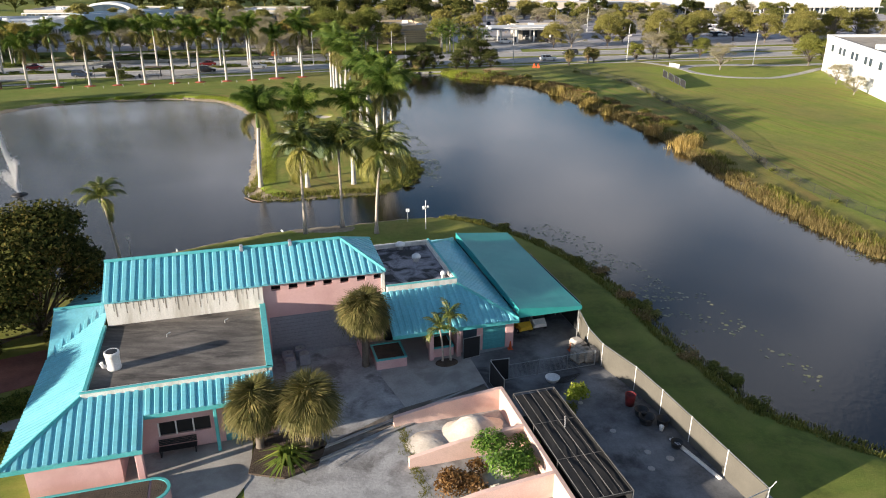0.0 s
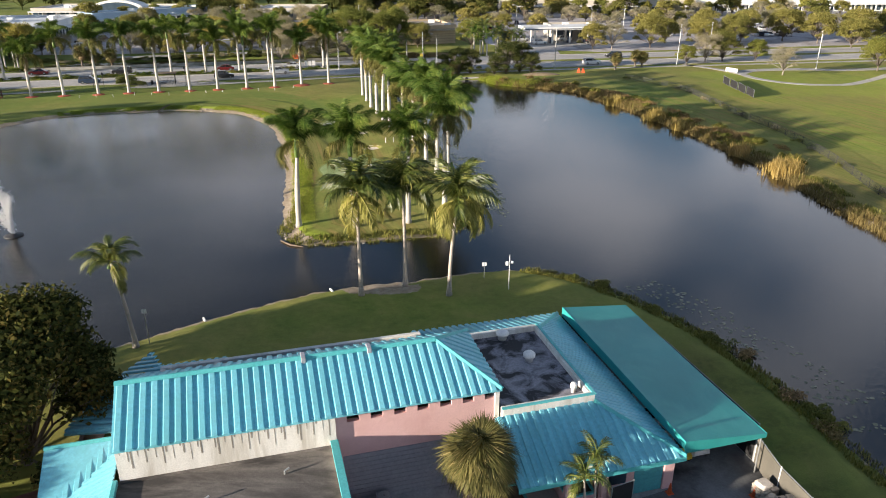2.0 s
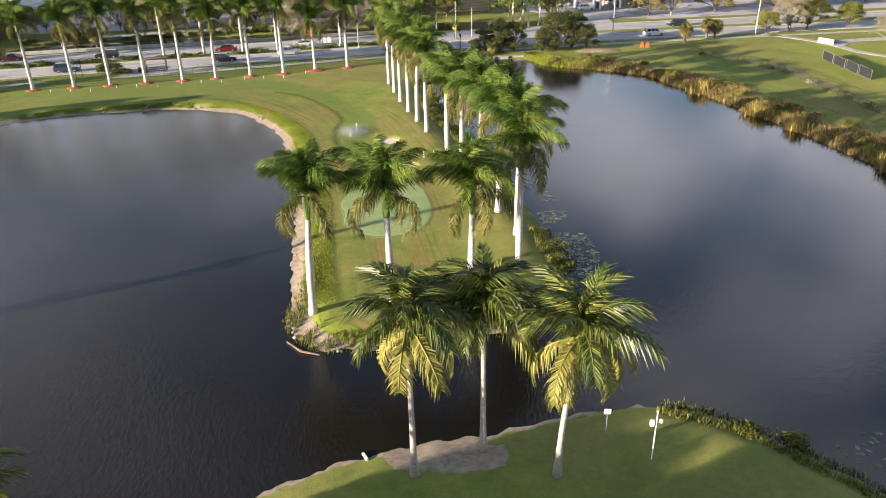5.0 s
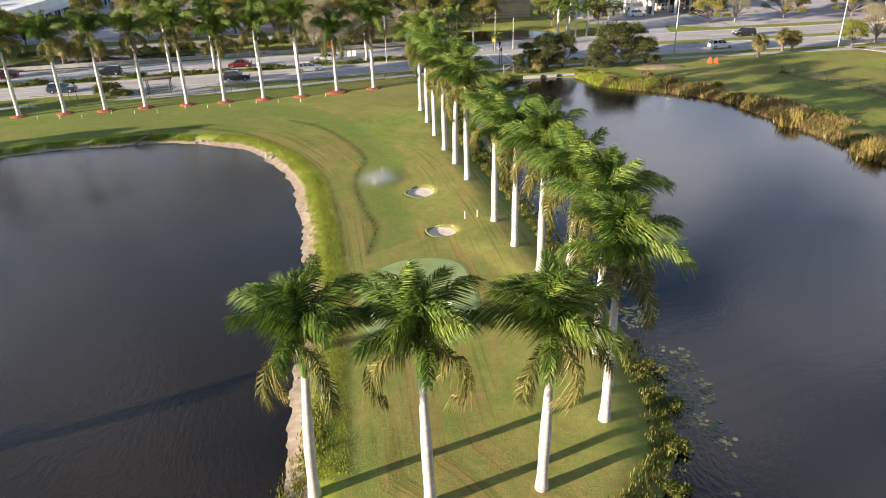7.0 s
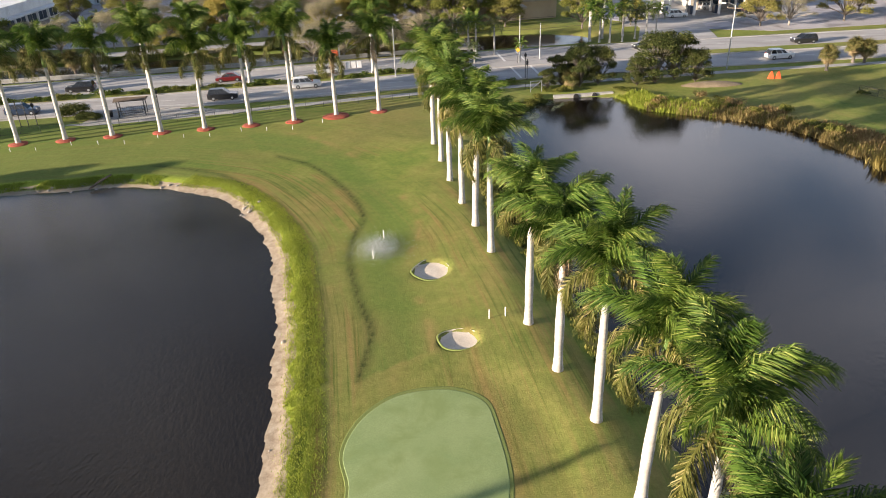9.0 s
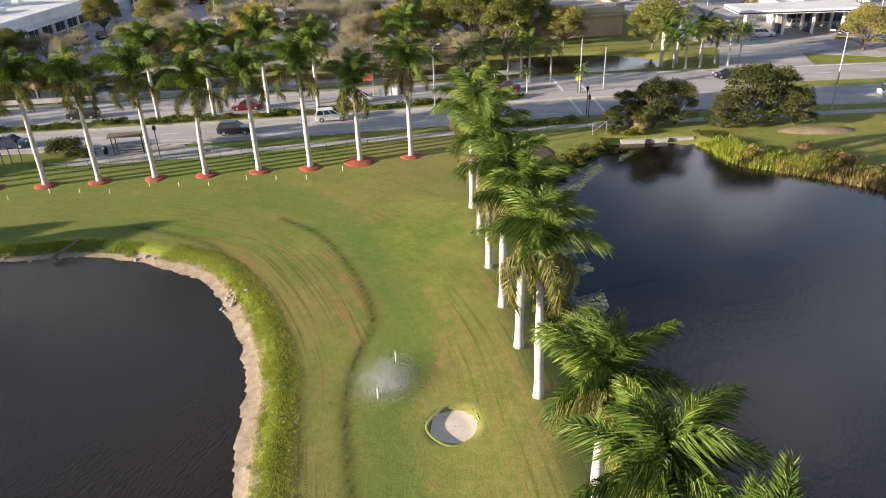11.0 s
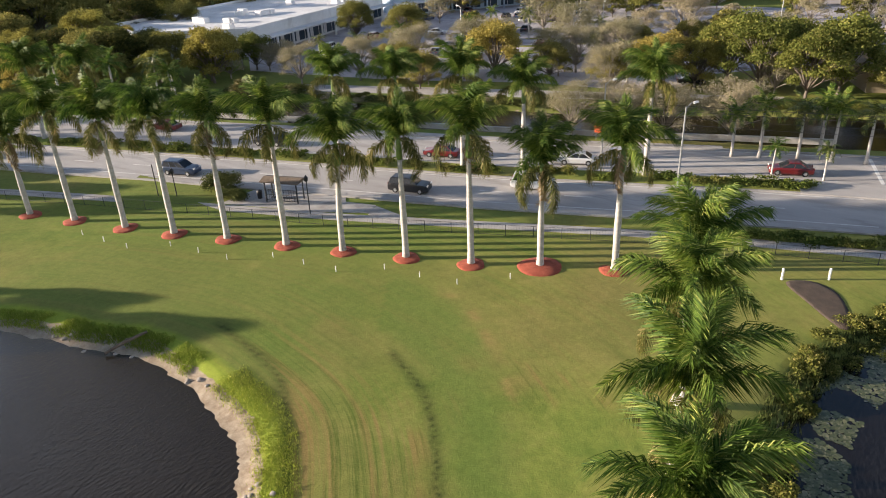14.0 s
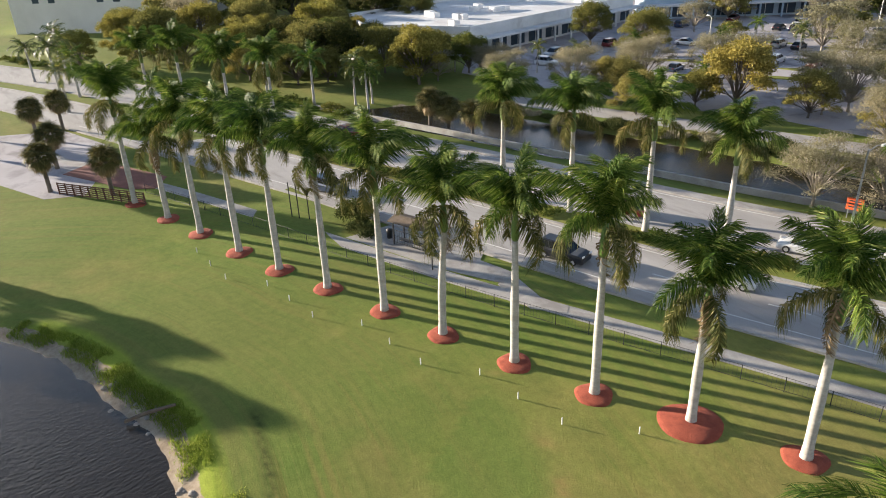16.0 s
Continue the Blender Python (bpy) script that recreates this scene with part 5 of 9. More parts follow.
# wall behind the carport and at the roller door
# carport shade is painted into this wall's colour
part("carport_wall", Shape().box(19.6, 24.4, -3.0, -2.75, 0.0, 2.5), DARK, CLUB, "back wall of the open carport, its shade painted near-black")
part("bay_wall", Shape().box(24.4, 24.6, -6.3, -2.75, 0.0, 2.5), PINK, CLUB)
part("bay_wall", Shape().box(24.6, 26.5, -6.4, -6.15, 0.0, 2.5), PINK, CLUB)
part("bay_window", Shape().box(24.9, 26.0, -6.44, -6.38, 1.0, 2.1), BLUEGLASS, CLUB, "dark bay window")
part("roller_door", Shape().box(26.5, 28.35, -6.36, -6.2, 0.0, 2.25), TEALDOOR, CLUB, "turquoise roller door")
for i in range(7):
    part("door_slat", Shape().box(26.53, 28.32, -6.40, -6.355, 0.03 + i * 0.315, 0.32 + i * 0.315, 0.012), TEALDOOR, CLUB)
part("bay_wall", Shape().box(26.5, 28.35, -6.36, -6.2, 2.25, 2.5), PINK, CLUB)
part("corner_pier", Shape().box(28.35, 29.0, -6.5, 9.0, 0.0, 2.5, 0.03), PINK, CLUB, "pink corner pier")
for u in (22.3, 24.45):
    part("carport_column", Shape().box(u - 0.17, u + 0.17, -6.9, -6.55, 0.0, 2.5, 0.03), PINK, CLUB, "square pink column")
part("shadow_wall", Shape().box(17.3, 17.6, -6.0, -2.9, 0.0, 2.6), PINK, CLUB)

# ---- green canvas shelter ----
AWN = thing("canvas_shelter", (-24.0, 46.8, 0), "green canvas shelter over the cart parking, steel posts", "canopy", turn=15.7)
s = Shape()
NU, NV = 8, 18
for j in range(NV + 1):
    for i in range(NU + 1):
        u = 29.2 + 5.3 * i / NU; v = -6.85 + 16.2 * j / NV
        sag = 0.05 * math.sin(math.pi * i / NU) * (1 - abs(math.cos(math.pi * j * 3 / NV)))
        s.v.append((u, v, 3.42 + 0.18 * j / NV - 0.52 * i / NU - sag))
for j in range(NV):
    for i in range(NU):
        a = j * (NU + 1) + i
        s.f.append((a, a + 1, a + NU + 2, a + NU + 1))
part("canvas_top", s, CANVAS, AWN, "taut dark green canvas", True)
val = Shape()
val.add([(29.2, -6.87, 3.43), (34.5, -6.87, 2.91), (34.5, -6.87, 2.62), (29.2, -6.87, 2.62), (29.2, -6.84, 3.43), (34.5, -6.84, 2.91), (34.5, -6.84, 2.62), (29.2, -6.84, 2.62)],
        [(3, 2, 1, 0), (4, 5, 6, 7), (0, 1, 5, 4), (1, 2, 6, 5), (2, 3, 7, 6), (3, 0, 4, 7)])
part("valance", val, CANVAS, AWN, "canvas front valance")
part("valance", Shape().box(34.5, 34.53, -6.87, 9.4, 2.66, 2.93), CANVAS, AWN, "canvas side valance")
part("valance", Shape().add([(29.17, -6.87, 2.9), (29.17, 9.4, 2.9), (29.17, 9.4, 3.62), (29.17, -6.87, 3.44), (29.2, -6.87, 2.9), (29.2, 9.4, 2.9), (29.2, 9.4, 3.62), (29.2, -6.87, 3.44)],
     [(0, 1, 2, 3), (7, 6, 5, 4), (0, 4, 5, 1), (1, 5, 6, 2), (2, 6, 7, 3), (3, 7, 4, 0)]), CANVAS, AWN, "canvas upstand against the roof")
part("back_sheet", Shape().box(29.2, 34.5, 9.36, 9.40, 0.3, 3.0), DARK, AWN, "dark back sheet")
for v in (-6.7, -2.7, 1.3, 5.3, 9.2):
    part("post", Shape().tube([(34.35, v, 0), (34.35, v, 2.9)], 0.05, 8), STEEL, AWN)
    part("rafter", Shape().tube([(29.3, v, 3.36 + 0.18 * (v + 6.85) / 16.2), (34.35, v, 2.84)], 0.035, 6), STEEL, AWN)

# ---- yard ----
def slab_at(name, ring, z0, z1, mat, label, cat, kind="structure"):
    r = [club_xy(u, v) for u, v in ring]
    return solid(name, Shape().slab(r, z0, z1), mat, label, cat, kind=kind)


slab_at("yard", [(8.3, -40), (37, -40), (37, -27.6), (35.6, -12.0), (35.6, 9.6), (28.9, 9.6), (28.9, -2.7), (10.4, -2.7), (10.4, -12.4), (8.3, -16)], -0.1, 0.03, SHELLROCK, "pale worn shell-rock yard", "yard")
slab_at("yard_patch", [(25.2, -28), (35.3, -28), (35.3, 9.4), (29.0, 9.4), (29.0, -6.6), (25.2, -7.0)], 0.03, 0.045, YARD, "dark concrete yard with darker stains", "yard")
slab_at("yard_patch", [(19.0, -12.2), (25.2, -11.2), (25.2, -6.9), (24.4, -2.8), (19.4, -2.8), (18.2, -8.0)], 0.03, 0.05, CONCRETE, "grey concrete carport apron", "yard")
slab_at("porch_floor", [(1.7, -22), (5.4, -22), (8.7, -16.6), (9.0, -12.6), (1.7, -12.6)], 0.03, 0.07, CONCRETE, "pale concrete porch floor", "yard")
slab_at("path", [(-14, -4.5), (-3.3, -1.5), (-3.3, 3.5), (-14, 1.0)], 0.0, 0.05, REDPAVER, "reddish path beside the clubhouse", "path")
slab_at("path", [(-14, -9.0), (-5.0, -7.5), (-5.0, -6.3), (-14, -7.6)], 0.0, 0.05, CONCRETE, "narrow pale path in the garden", "path")
gravel = [(18.6, -12.3), (25.0, -11.0), (25.2, -12.0), (18.0, -13.8), (12.0, -16.2), (12.0, -15.4)]
slab_at("gravel_strip", gravel, 0.03, 0.07, SOIL, "brown soil strip between low kerbs", "gravel")
for ka, kb in (((12.0, -15.4), (25.0, -11.0)), ((12.2, -16.3), (25.2, -12.1))):
    kd = (Vector((*kb, 0)) - Vector((*ka, 0))).normalized(); kn = Vector((-kd.y, kd.x, 0)) * 0.09
    slab_at("kerb", [(ka[0] - kn.x, ka[1] - kn.y), (kb[0] - kn.x, kb[1] - kn.y), (kb[0] + kn.x, kb[1] + kn.y), (ka[0] + kn.x, ka[1] + kn.y)], 0.03, 0.16, CONCRETE, "low worn concrete kerb across the yard", "kerb")

# pink storage bins
BIN = thing("storage_bins", (-24.0, 46.8, 0), "open pink masonry storage bins for sand and soil", "storage bin", turn=15.7)
for v in (-14.0, -18.2, -22.7):
    w = Shape()
    v0, v1 = v - 0.14, v + 0.14
    w.add([(17.8, v0, 0), (25.0, v0, 0), (25.0, v1, 0), (17.8, v1, 0), (17.8, v0, 0.75), (21, v0, 1.3), (25.0, v0, 1.65), (17.8, v1, 0.75), (21, v1, 1.3), (25.0, v1, 1.65)],
          [(3, 2, 1, 0), (0, 1, 6, 5, 4), (7, 8, 9, 2, 3), (4, 5, 8, 7), (5, 6, 9, 8), (0, 4, 7, 3), (1, 2, 9, 6)])
    part("bin_wall", w, PINKWALL, BIN, "sloping pink side wall")
part("bin_wall", Shape().box(25.0, 25.28, -30.0, -13.86, 0.0, 1.65, 0.02), PINKWALL, BIN, "pink back wall")


def heap(u, v, ru, rv, h, mat, label, cat, seed):
    r = random.Random(seed); s = Shape(); n = 26
    for k, (q, zz) in enumerate(((1.0, -0.03), (0.82, 0.16), (0.62, 0.42), (0.40, 0.74), (0.2, 0.95))):
        for i in range(n):
            a = 2 * math.pi * i / n
            w = 1 + 0.24 * noise.noise((math.cos(a) * 1.6 + seed, math.sin(a) * 1.6, q * 2))
            s.v.append((ru * q * w * math.cos(a), rv * q * w * math.sin(a), h * (zz + (0.13 * noise.noise((math.cos(a) * 2, math.sin(a) * 2 + q * 3, seed)) if k else 0))))
    s.v.append((0, 0, h))
    for k in range(4):
        s.f += [(k * n + i, k * n + (i + 1) % n, (k + 1) * n + (i + 1) % n, (k + 1) * n + i) for i in range(n)]
    s.f += [(4 * n + i, 4 * n + (i + 1) % n, 5 * n) for i in range(n)]
    return solid(cat, s, mat, label, cat.replace("_", " "), at=at_club(u, v, 0.03), smooth=True)


heap(22.6, -15.9, 2.3, 1.6, 1.05, SANDPILE, "pale sand heap inside a pink bin", "sand_mound", 1)
heap(19.6, -16.3, 1.7, 1.4, 0.28, SANDPILE, "low spread of sand at the bin mouth", "sand_mound", 2)
heap(22.9, -20.6, 2.0, 1.7, 0.95, SANDPILE, "pale sand heap overgrown with weeds", "sand_mound", 3)
brng = random.Random(21)
solid("bush", bush_mesh(3.0, 1.4, 6500, 0.085, brng, leafy("weed_leaves", (0.070, 0.150, 0.020), (0.150, 0.270, 0.036), (0.240, 0.350, 0.065), 0.1)), None, "bright green weeds growing over a sand heap", "bush", at=at_club(23.6, -19.6, 0.55))
solid("bush", bush_mesh(2.2, 1.3, 4200, 0.085, brng, leafy("dry_brush", (0.120, 0.055, 0.020), (0.240, 0.120, 0.045), (0.320, 0.190, 0.090), 0.1)), None, "heap of dry brown palm cuttings", "brush heap", at=at_club(20.4, -21.0, 0.05))

# yard fence with a dark windscreen
FENCE = thing("yard_fence", (-24.0, 46.8, 0), "chain-link yard fence with tan privacy screen and pale steel posts", "fence", turn=15.7)
SCREEN = surf("tan_screen", (0.095, 0.088, 0.072), (0.130, 0.120, 0.098), 0.5, 0.9, 0.3, 25.0)
CHAIN = surf("dark_mesh_screen", (0.010, 0.010, 0.011), (0.018, 0.018, 0.019), 0.8, 1.0, 0.3, 30.0)
fpts = [(34.9, -5.9), (34.3, -8.6), (34.2, -11.1), (34.9, -14.6), (35.1, -17.6), (35.2, -20.7), (35.3, -24.1), (35.4, -27.4)]
for (u0, v0), (u1, v1) in zip(fpts[:-1], fpts[1:]):
    d = Vector((u1 - u0, v1 - v0, 0)); nr = Vector((-d.y, d.x, 0)).normalized() * 0.015
    def pan(z0, z1, off):
        a, b = Vector((u0, v0, 0)) + nr * off, Vector((u1, v1, 0)) + nr * off
        v = [tuple(a - nr + Vector((0, 0, z0))), tuple(b - nr + Vector((0, 0, z0))), tuple(b + nr + Vector((0, 0, z0))), tuple(a + nr + Vector((0, 0, z0)))]
        v += [(x, y, z1) for x, y, _ in v]
        return Shape().add(v, [(3, 2, 1, 0), (4, 5, 6, 7), (0, 1, 5, 4), (1, 2, 6, 5), (2, 3, 7, 6), (3, 0, 4, 7)])
    part("screen_panel", pan(0.05, 1.85, 0), SCREEN, FENCE)
    part("top_rail", Shape().tube([(u0, v0, 1.92), (u1, v1, 1.92)], 0.03, 6), STEEL, FENCE)
for u, v in ((35.4, -27.4), (31.4, -28.2)):
    part("barb_arm", Shape().tube([(u, v, 1.9), (u + 0.25, v - 0.1, 2.4)], 0.025, 5), WHITEPLASTIC, FENCE)
part("top_rail", Shape().tube([(35.4, -27.4, 1.92), (31.4, -28.2, 1.92)], 0.03, 6), STEEL, FENCE)
for u, v in fpts:
    part("fence_post", Shape().tube([(u, v, 0), (u, v, 1.98)], 0.04, 7), WHITEPLASTIC, FENCE)
# corner return by the bins and cross fence
def mesh_panel(parent, a, b, h, mat=CHAIN, bars=0):
    a, b = Vector((*a, 0)), Vector((*b, 0)); d = (b - a).normalized(); nr = Vector((-d.y, d.x, 0)) * 0.012
    if mat:
        v = [tuple(a - nr + Vector((0, 0, 0.06))), tuple(b - nr + Vector((0, 0, 0.06))), tuple(b + nr + Vector((0, 0, 0.06))), tuple(a + nr + Vector((0, 0, 0.06)))]
        v += [(x, y, h - 0.05) for x, y, _ in v]
        part("screen_panel", Shape().add(v, [(3, 2, 1, 0), (4, 5, 6, 7), (0, 1, 5, 4), (1, 2, 6, 5), (2, 3, 7, 6), (3, 0, 4, 7)]), mat, parent)
    for z in (0.08, h):
        part("rail", Shape().tube([tuple(a + Vector((0, 0, z))), tuple(b + Vector((0, 0, z)))], 0.025, 6), STEEL, parent)
    for p in (a, b):
        part("fence_post", Shape().tube([tuple(p), tuple(p + Vector((0, 0, h + 0.05)))], 0.035, 7), STEEL, parent)
    for i in range(bars):
        p = a.lerp(b, (i + 1) / (bars + 1))
        part("wire", Shape().tube([tuple(p + Vector((0, 0, 0.08))), tuple(p + Vector((0, 0, h)))], 0.008, 4), STEEL, parent)


GATE = thing("yard_gate", (-24.0, 46.8, 0), "open chain-link yard gate with dark screening", "gate", turn=15.7)
mesh_panel(GATE, (25.5, -10.9), (25.6, -13.4), 1.8)
mesh_panel(GATE, (25.6, -10.8), (26.9, -10.9), 1.8)
mesh_panel(GATE, (24.6, -7.4), (26.0, -7.2), 1.8)
CROSS = thing("cross_fence", (-24.0, 46.8, 0), "low open chain-link fence across the yard", "fence", turn=15.7)
for i in range(3):
    mesh_panel(CROSS, (26.9 + i * 2.3, -10.9 + 0.03 * i), (29.2 + i * 2.3, -10.87 + 0.03 * i), 1.25, None, 22)

# bare shade frame with black netting
FRM = thing("shade_frame", (-24.0, 46.8, 0), "black shade-net frame of thin steel pipes beside the bins", "shade frame", turn=15.7)
part("net_floor", Shape().box(25.45, 28.3, -25.6, -15.4, 0.05, 0.09), CHAIN, FRM, "black ground cloth")
PIPE = surf("dull_pipe", (0.085, 0.083, 0.080), (0.140, 0.136, 0.130), 1.2, 0.6, 0.1, 12.0)
for u in (25.45, 26.0, 26.55, 27.1, 27.7, 28.3):
    part("pipe", Shape().tube([(u, -25.6, 2.0), (u, -20.5, 1.97), (u, -15.4, 2.0)], 0.024 if u in (25.45, 27.1, 28.3) else 0.013, 6), PIPE, FRM)
for v in (-25.6, -22.2, -18.8, -15.4):
    part("pipe", Shape().tube([(25.45, v, 2.0), (28.3, v, 2.0)], 0.024 if v in (-25.6, -15.4) else 0.012, 6), PIPE, FRM)
    for u in (25.45, 28.3):
        part("leg", Shape().tube([(u, v, 0.05), (u, v, 2.0)], 0.022, 6), PIPE, FRM)
part("pipe", Shape().tube([(26.6, -20.8, 1.2), (27.6, -18.6, 2.05)], 0.025, 6), WHITEPLASTIC, FRM, "loose white pipe")
net = Shape()
for i in range(9):
    for j in range(25):
        net.v.append((25.45 + 2.85 * i / 8, -25.6 + 10.2 * j / 24, 1.84 - 0.03 * abs(math.sin(i * math.pi / 8)) - 0.06 * abs(math.sin(j * math.pi / 8)) - 0.04 * noise.noise((i * 0.7, j * 0.5, 2.0))))
for i in range(8):
    for j in range(24):
        a = i * 25 + j
        net.f.append((a, a + 25, a + 26, a + 1))
part("net", net, CHAIN, FRM, "sagging black shade netting")
part("net_side", Shape().box(28.27, 28.30, -25.5, -15.5, 0.1, 1.92), CHAIN, FRM, "black netting hung down the side")
# added panel, stops sun passing under the shelter onto the lawn
mesh_panel(FENCE, (34.9, -5.8), (34.9, 4.5), 2.7)


# carts and stores
def golf_cart(u, v, turn, paint, label):
    c = thing("golf_cart", (0, 0, 0), label, "golf cart", "golf carts under the shelter")
    c.matrix_basis = at_club(u, v, 0.045, turn)
    body = Shape().add([(-0.58, -1.15, 0.3), (0.58, -1.15, 0.3), (0.58, 1.1, 0.3), (-0.58, 1.1, 0.3), (-0.5, -1.2, 0.62), (0.5, -1.2, 0.62), (0.55, -0.65, 0.85), (-0.55, -0.65, 0.85), (0.55, -0.5, 0.42), (-0.55, -0.5, 0.42), (0.57, 0.1, 0.42), (-0.57, 0.1, 0.42), (0.57, 0.1, 0.72), (-0.57, 0.1, 0.72), (0.57, 1.1, 0.75), (-0.57, 1.1, 0.75)],
                       [(3, 2, 1, 0), (0, 1, 5, 4), (4, 5, 6, 7), (7, 6, 8, 9), (9, 8, 10, 11), (11, 10, 12, 13), (13, 12, 14, 15), (15, 14, 2, 3), (1, 2, 14, 12, 10, 8, 6, 5), (0, 4, 7, 9, 11, 13, 15, 3)])
    part("body", body, paint, c)
    part("seat", Shape().box(-0.52, 0.52, 0.12, 0.6, 0.75, 0.88, 0.04), WHITEPLASTIC, c, "pale vinyl seat")
    part("backrest", Shape().box(-0.52, 0.52, 0.6, 0.7, 0.85, 1.25, 0.03), WHITEPLASTIC, c, "pale vinyl backrest")
    part("roof", Shape().box(-0.6, 0.6, -0.75, 0.85, 1.82, 1.9, 0.04), WHITEPLASTIC, c, "white plastic roof")
    for x, y in ((-0.5, -0.65), (0.5, -0.65), (-0.5, 0.75), (0.5, 0.75)):
        part("roof_post", Shape().tube([(x, y, 0.7), (x, y * 0.95, 1.84)], 0.022, 6), BLACK, c)
    for x in (-0.52, 0.52):
        for y in (-0.85, 0.75):
            wh = part("wheel", Shape().tube([(x - 0.09, y, 0.22), (x + 0.09, y, 0.22)], 0.22, 14), TYRE, c)
            part("hub", Shape().tube([(x - 0.1, y, 0.22), (x + 0.1, y, 0.22)], 0.09, 10), WHITEPLASTIC, wh)
    part("windscreen", Shape().add([(-0.5, -0.68, 0.85), (0.5, -0.68, 0.85), (0.48, -0.62, 1.8), (-0.48, -0.62, 1.8), (-0.5, -0.66, 0.85), (0.5, -0.66, 0.85), (0.48, -0.60, 1.8), (-0.48, -0.60, 1.8)],
         [(0, 1, 2, 3), (7, 6, 5, 4), (0, 4, 5, 1), (2, 6, 7, 3)]), CARGLASS, c)
    return c


golf_cart(32.0, -3.7, 0, WHITEPLASTIC, "white golf cart with a flat roof")
golf_cart(30.6, -3.9, 5, YELLOWPAINT, "yellow utility cart in the shade")
golf_cart(32.2, -0.6, 0, CARBLUE, "dark golf cart parked deep in the shade")
golf_cart(30.5, -0.8, 0, WHITEPLASTIC, "white golf cart parked deep in the shade")

for k in range(3):
    pal = thing("pallet", (0, 0, 0), "wooden pallet stacked with grey wrapped bags", "pallet", "pallets in the yard")
    pal.matrix_basis = at_club((33.5, 33.0, 33.8)[k], (-8.6, -9.9, -10.1)[k], 0.045, (8, 20, -5)[k])
    for i in range(5):
        part("board", Shape().box(-0.55, 0.55, -0.5 + i * 0.22, -0.38 + i * 0.22, 0.10, 0.13), WOOD, pal)
    for x in (-0.5, -0.05, 0.4):
        part("runner", Shape().box(x, x + 0.1, -0.5, 0.5, 0, 0.1), WOOD, pal)
    for z in range((4, 5, 5)[k]):
        for i in range(2):
            for j in range(3):
                o = 0.02 * ((i + j + z) % 3)
                part("bag", Shape().box(-0.54 + i * 0.55 + o, -0.01 + i * 0.55, -0.5 + j * 0.34, -0.18 + j * 0.34 + o, 0.13 + z * 0.17, 0.29 + z * 0.17, 0.05), PALLETBAG, pal)
    if k == 0:
        part("wrap", Shape().box(-0.5, 0.3, -0.3, 0.45, 0.81, 1.05, 0.1), SANDPILE, pal, "crumpled tan cover")


def cone(u, v):
    c = thing("traffic_cone", (0, 0, 0), "orange traffic cone standing in the yard", "traffic cone", "traffic cones in the yard")
    c.matrix_basis = at_club(u, v, 0.05)
    part("base", Shape().box(-0.19, 0.19, -0.19, 0.19, 0, 0.04, 0.01), ORANGE, c)
    part("cone_body", Shape().lathe([(0.14, 0.04), (0.03, 0.68), (0.025, 0.7)], 14), ORANGE, c, smooth=True)


cone(28.6, -6.9); cone(33.0, -8.4)


def barrel(u, v, r, h, mat, label, name="barrel"):
    b = thing(name, (0, 0, 0), label, name, "tubs along the yard fence")
    b.matrix_basis = at_club(u, v, 0.045)
    part("tub", Shape().lathe([(r * 0.8, 0), (r * 0.95, h * 0.6), (r, h), (r * 1.06, h), (r * 1.06, h - 0.05), (r * 0.9, h - 0.06), (r * 0.8, h * 0.3)], 18), mat, b, smooth=True)


barrel(33.7, -16.1, 0.36, 0.85, REDPAINT, "dark red steel drum", "drum")
barrel(33.8, -17.4, 0.45, 0.5, BLACK, "round black plant tub", "plant_tub")
barrel(33.7, -18.2, 0.5, 0.55, BLACK, "large round black plant tub", "plant_tub")
barrel(34.6, -18.7, 0.4, 0.5, BLACK, "black tub holding white buckets", "plant_tub")
barrel(34.2, -20.9, 0.36, 0.4, BLACK, "small black plant tub", "plant_tub")
barrel(34.2, -19.2, 0.15, 0.35, WHITEPLASTIC, "small white plastic bucket in the yard", "bucket")
barrel(29.9, -11.9, 0.5, 0.3, WHITEPLASTIC, "shallow pale basin in the yard", "basin")
for dv in (0, 0.35):
    p = solid("plastic_pipe", Shape().tube([(34.2 + dv * 0.5, -20.2, 0.12), (34.9 + dv * 0.3, -24.3, 0.12)], 0.07, 8), WHITEPLASTIC, "long white plastic pipe lying by the fence", "pipe", "pipes in the yard", at=CM)
for u, v, r in ((32.2, -20.9, 0.22), (31.2, -18.4, 0.2), (31.6, -22.3, 0.22), (30.6, -15.0, 0.18), (33.2, -21.8, 0.25)):
    solid("stepping_disc", Shape().lathe([(r, 0), (r, 0.03), (r * 0.9, 0.045), (0.02, 0.045)], 14), CONCRETE, "round pale lid set in the yard", "lid", "lids in the yard", at=at_club(u, v, 0.045))
solid("hose", Shape().tube([(31 + 1.1 * math.cos(a * 0.9) * (0.6 + 0.02 * a), -12.1 + 0.35 * math.sin(a), 0.08 + 0.004 * a) for a in np.linspace(0, 22, 70)], 0.025, 5), BLACK, "coiled black hose on the ground", "hose", at=CM)

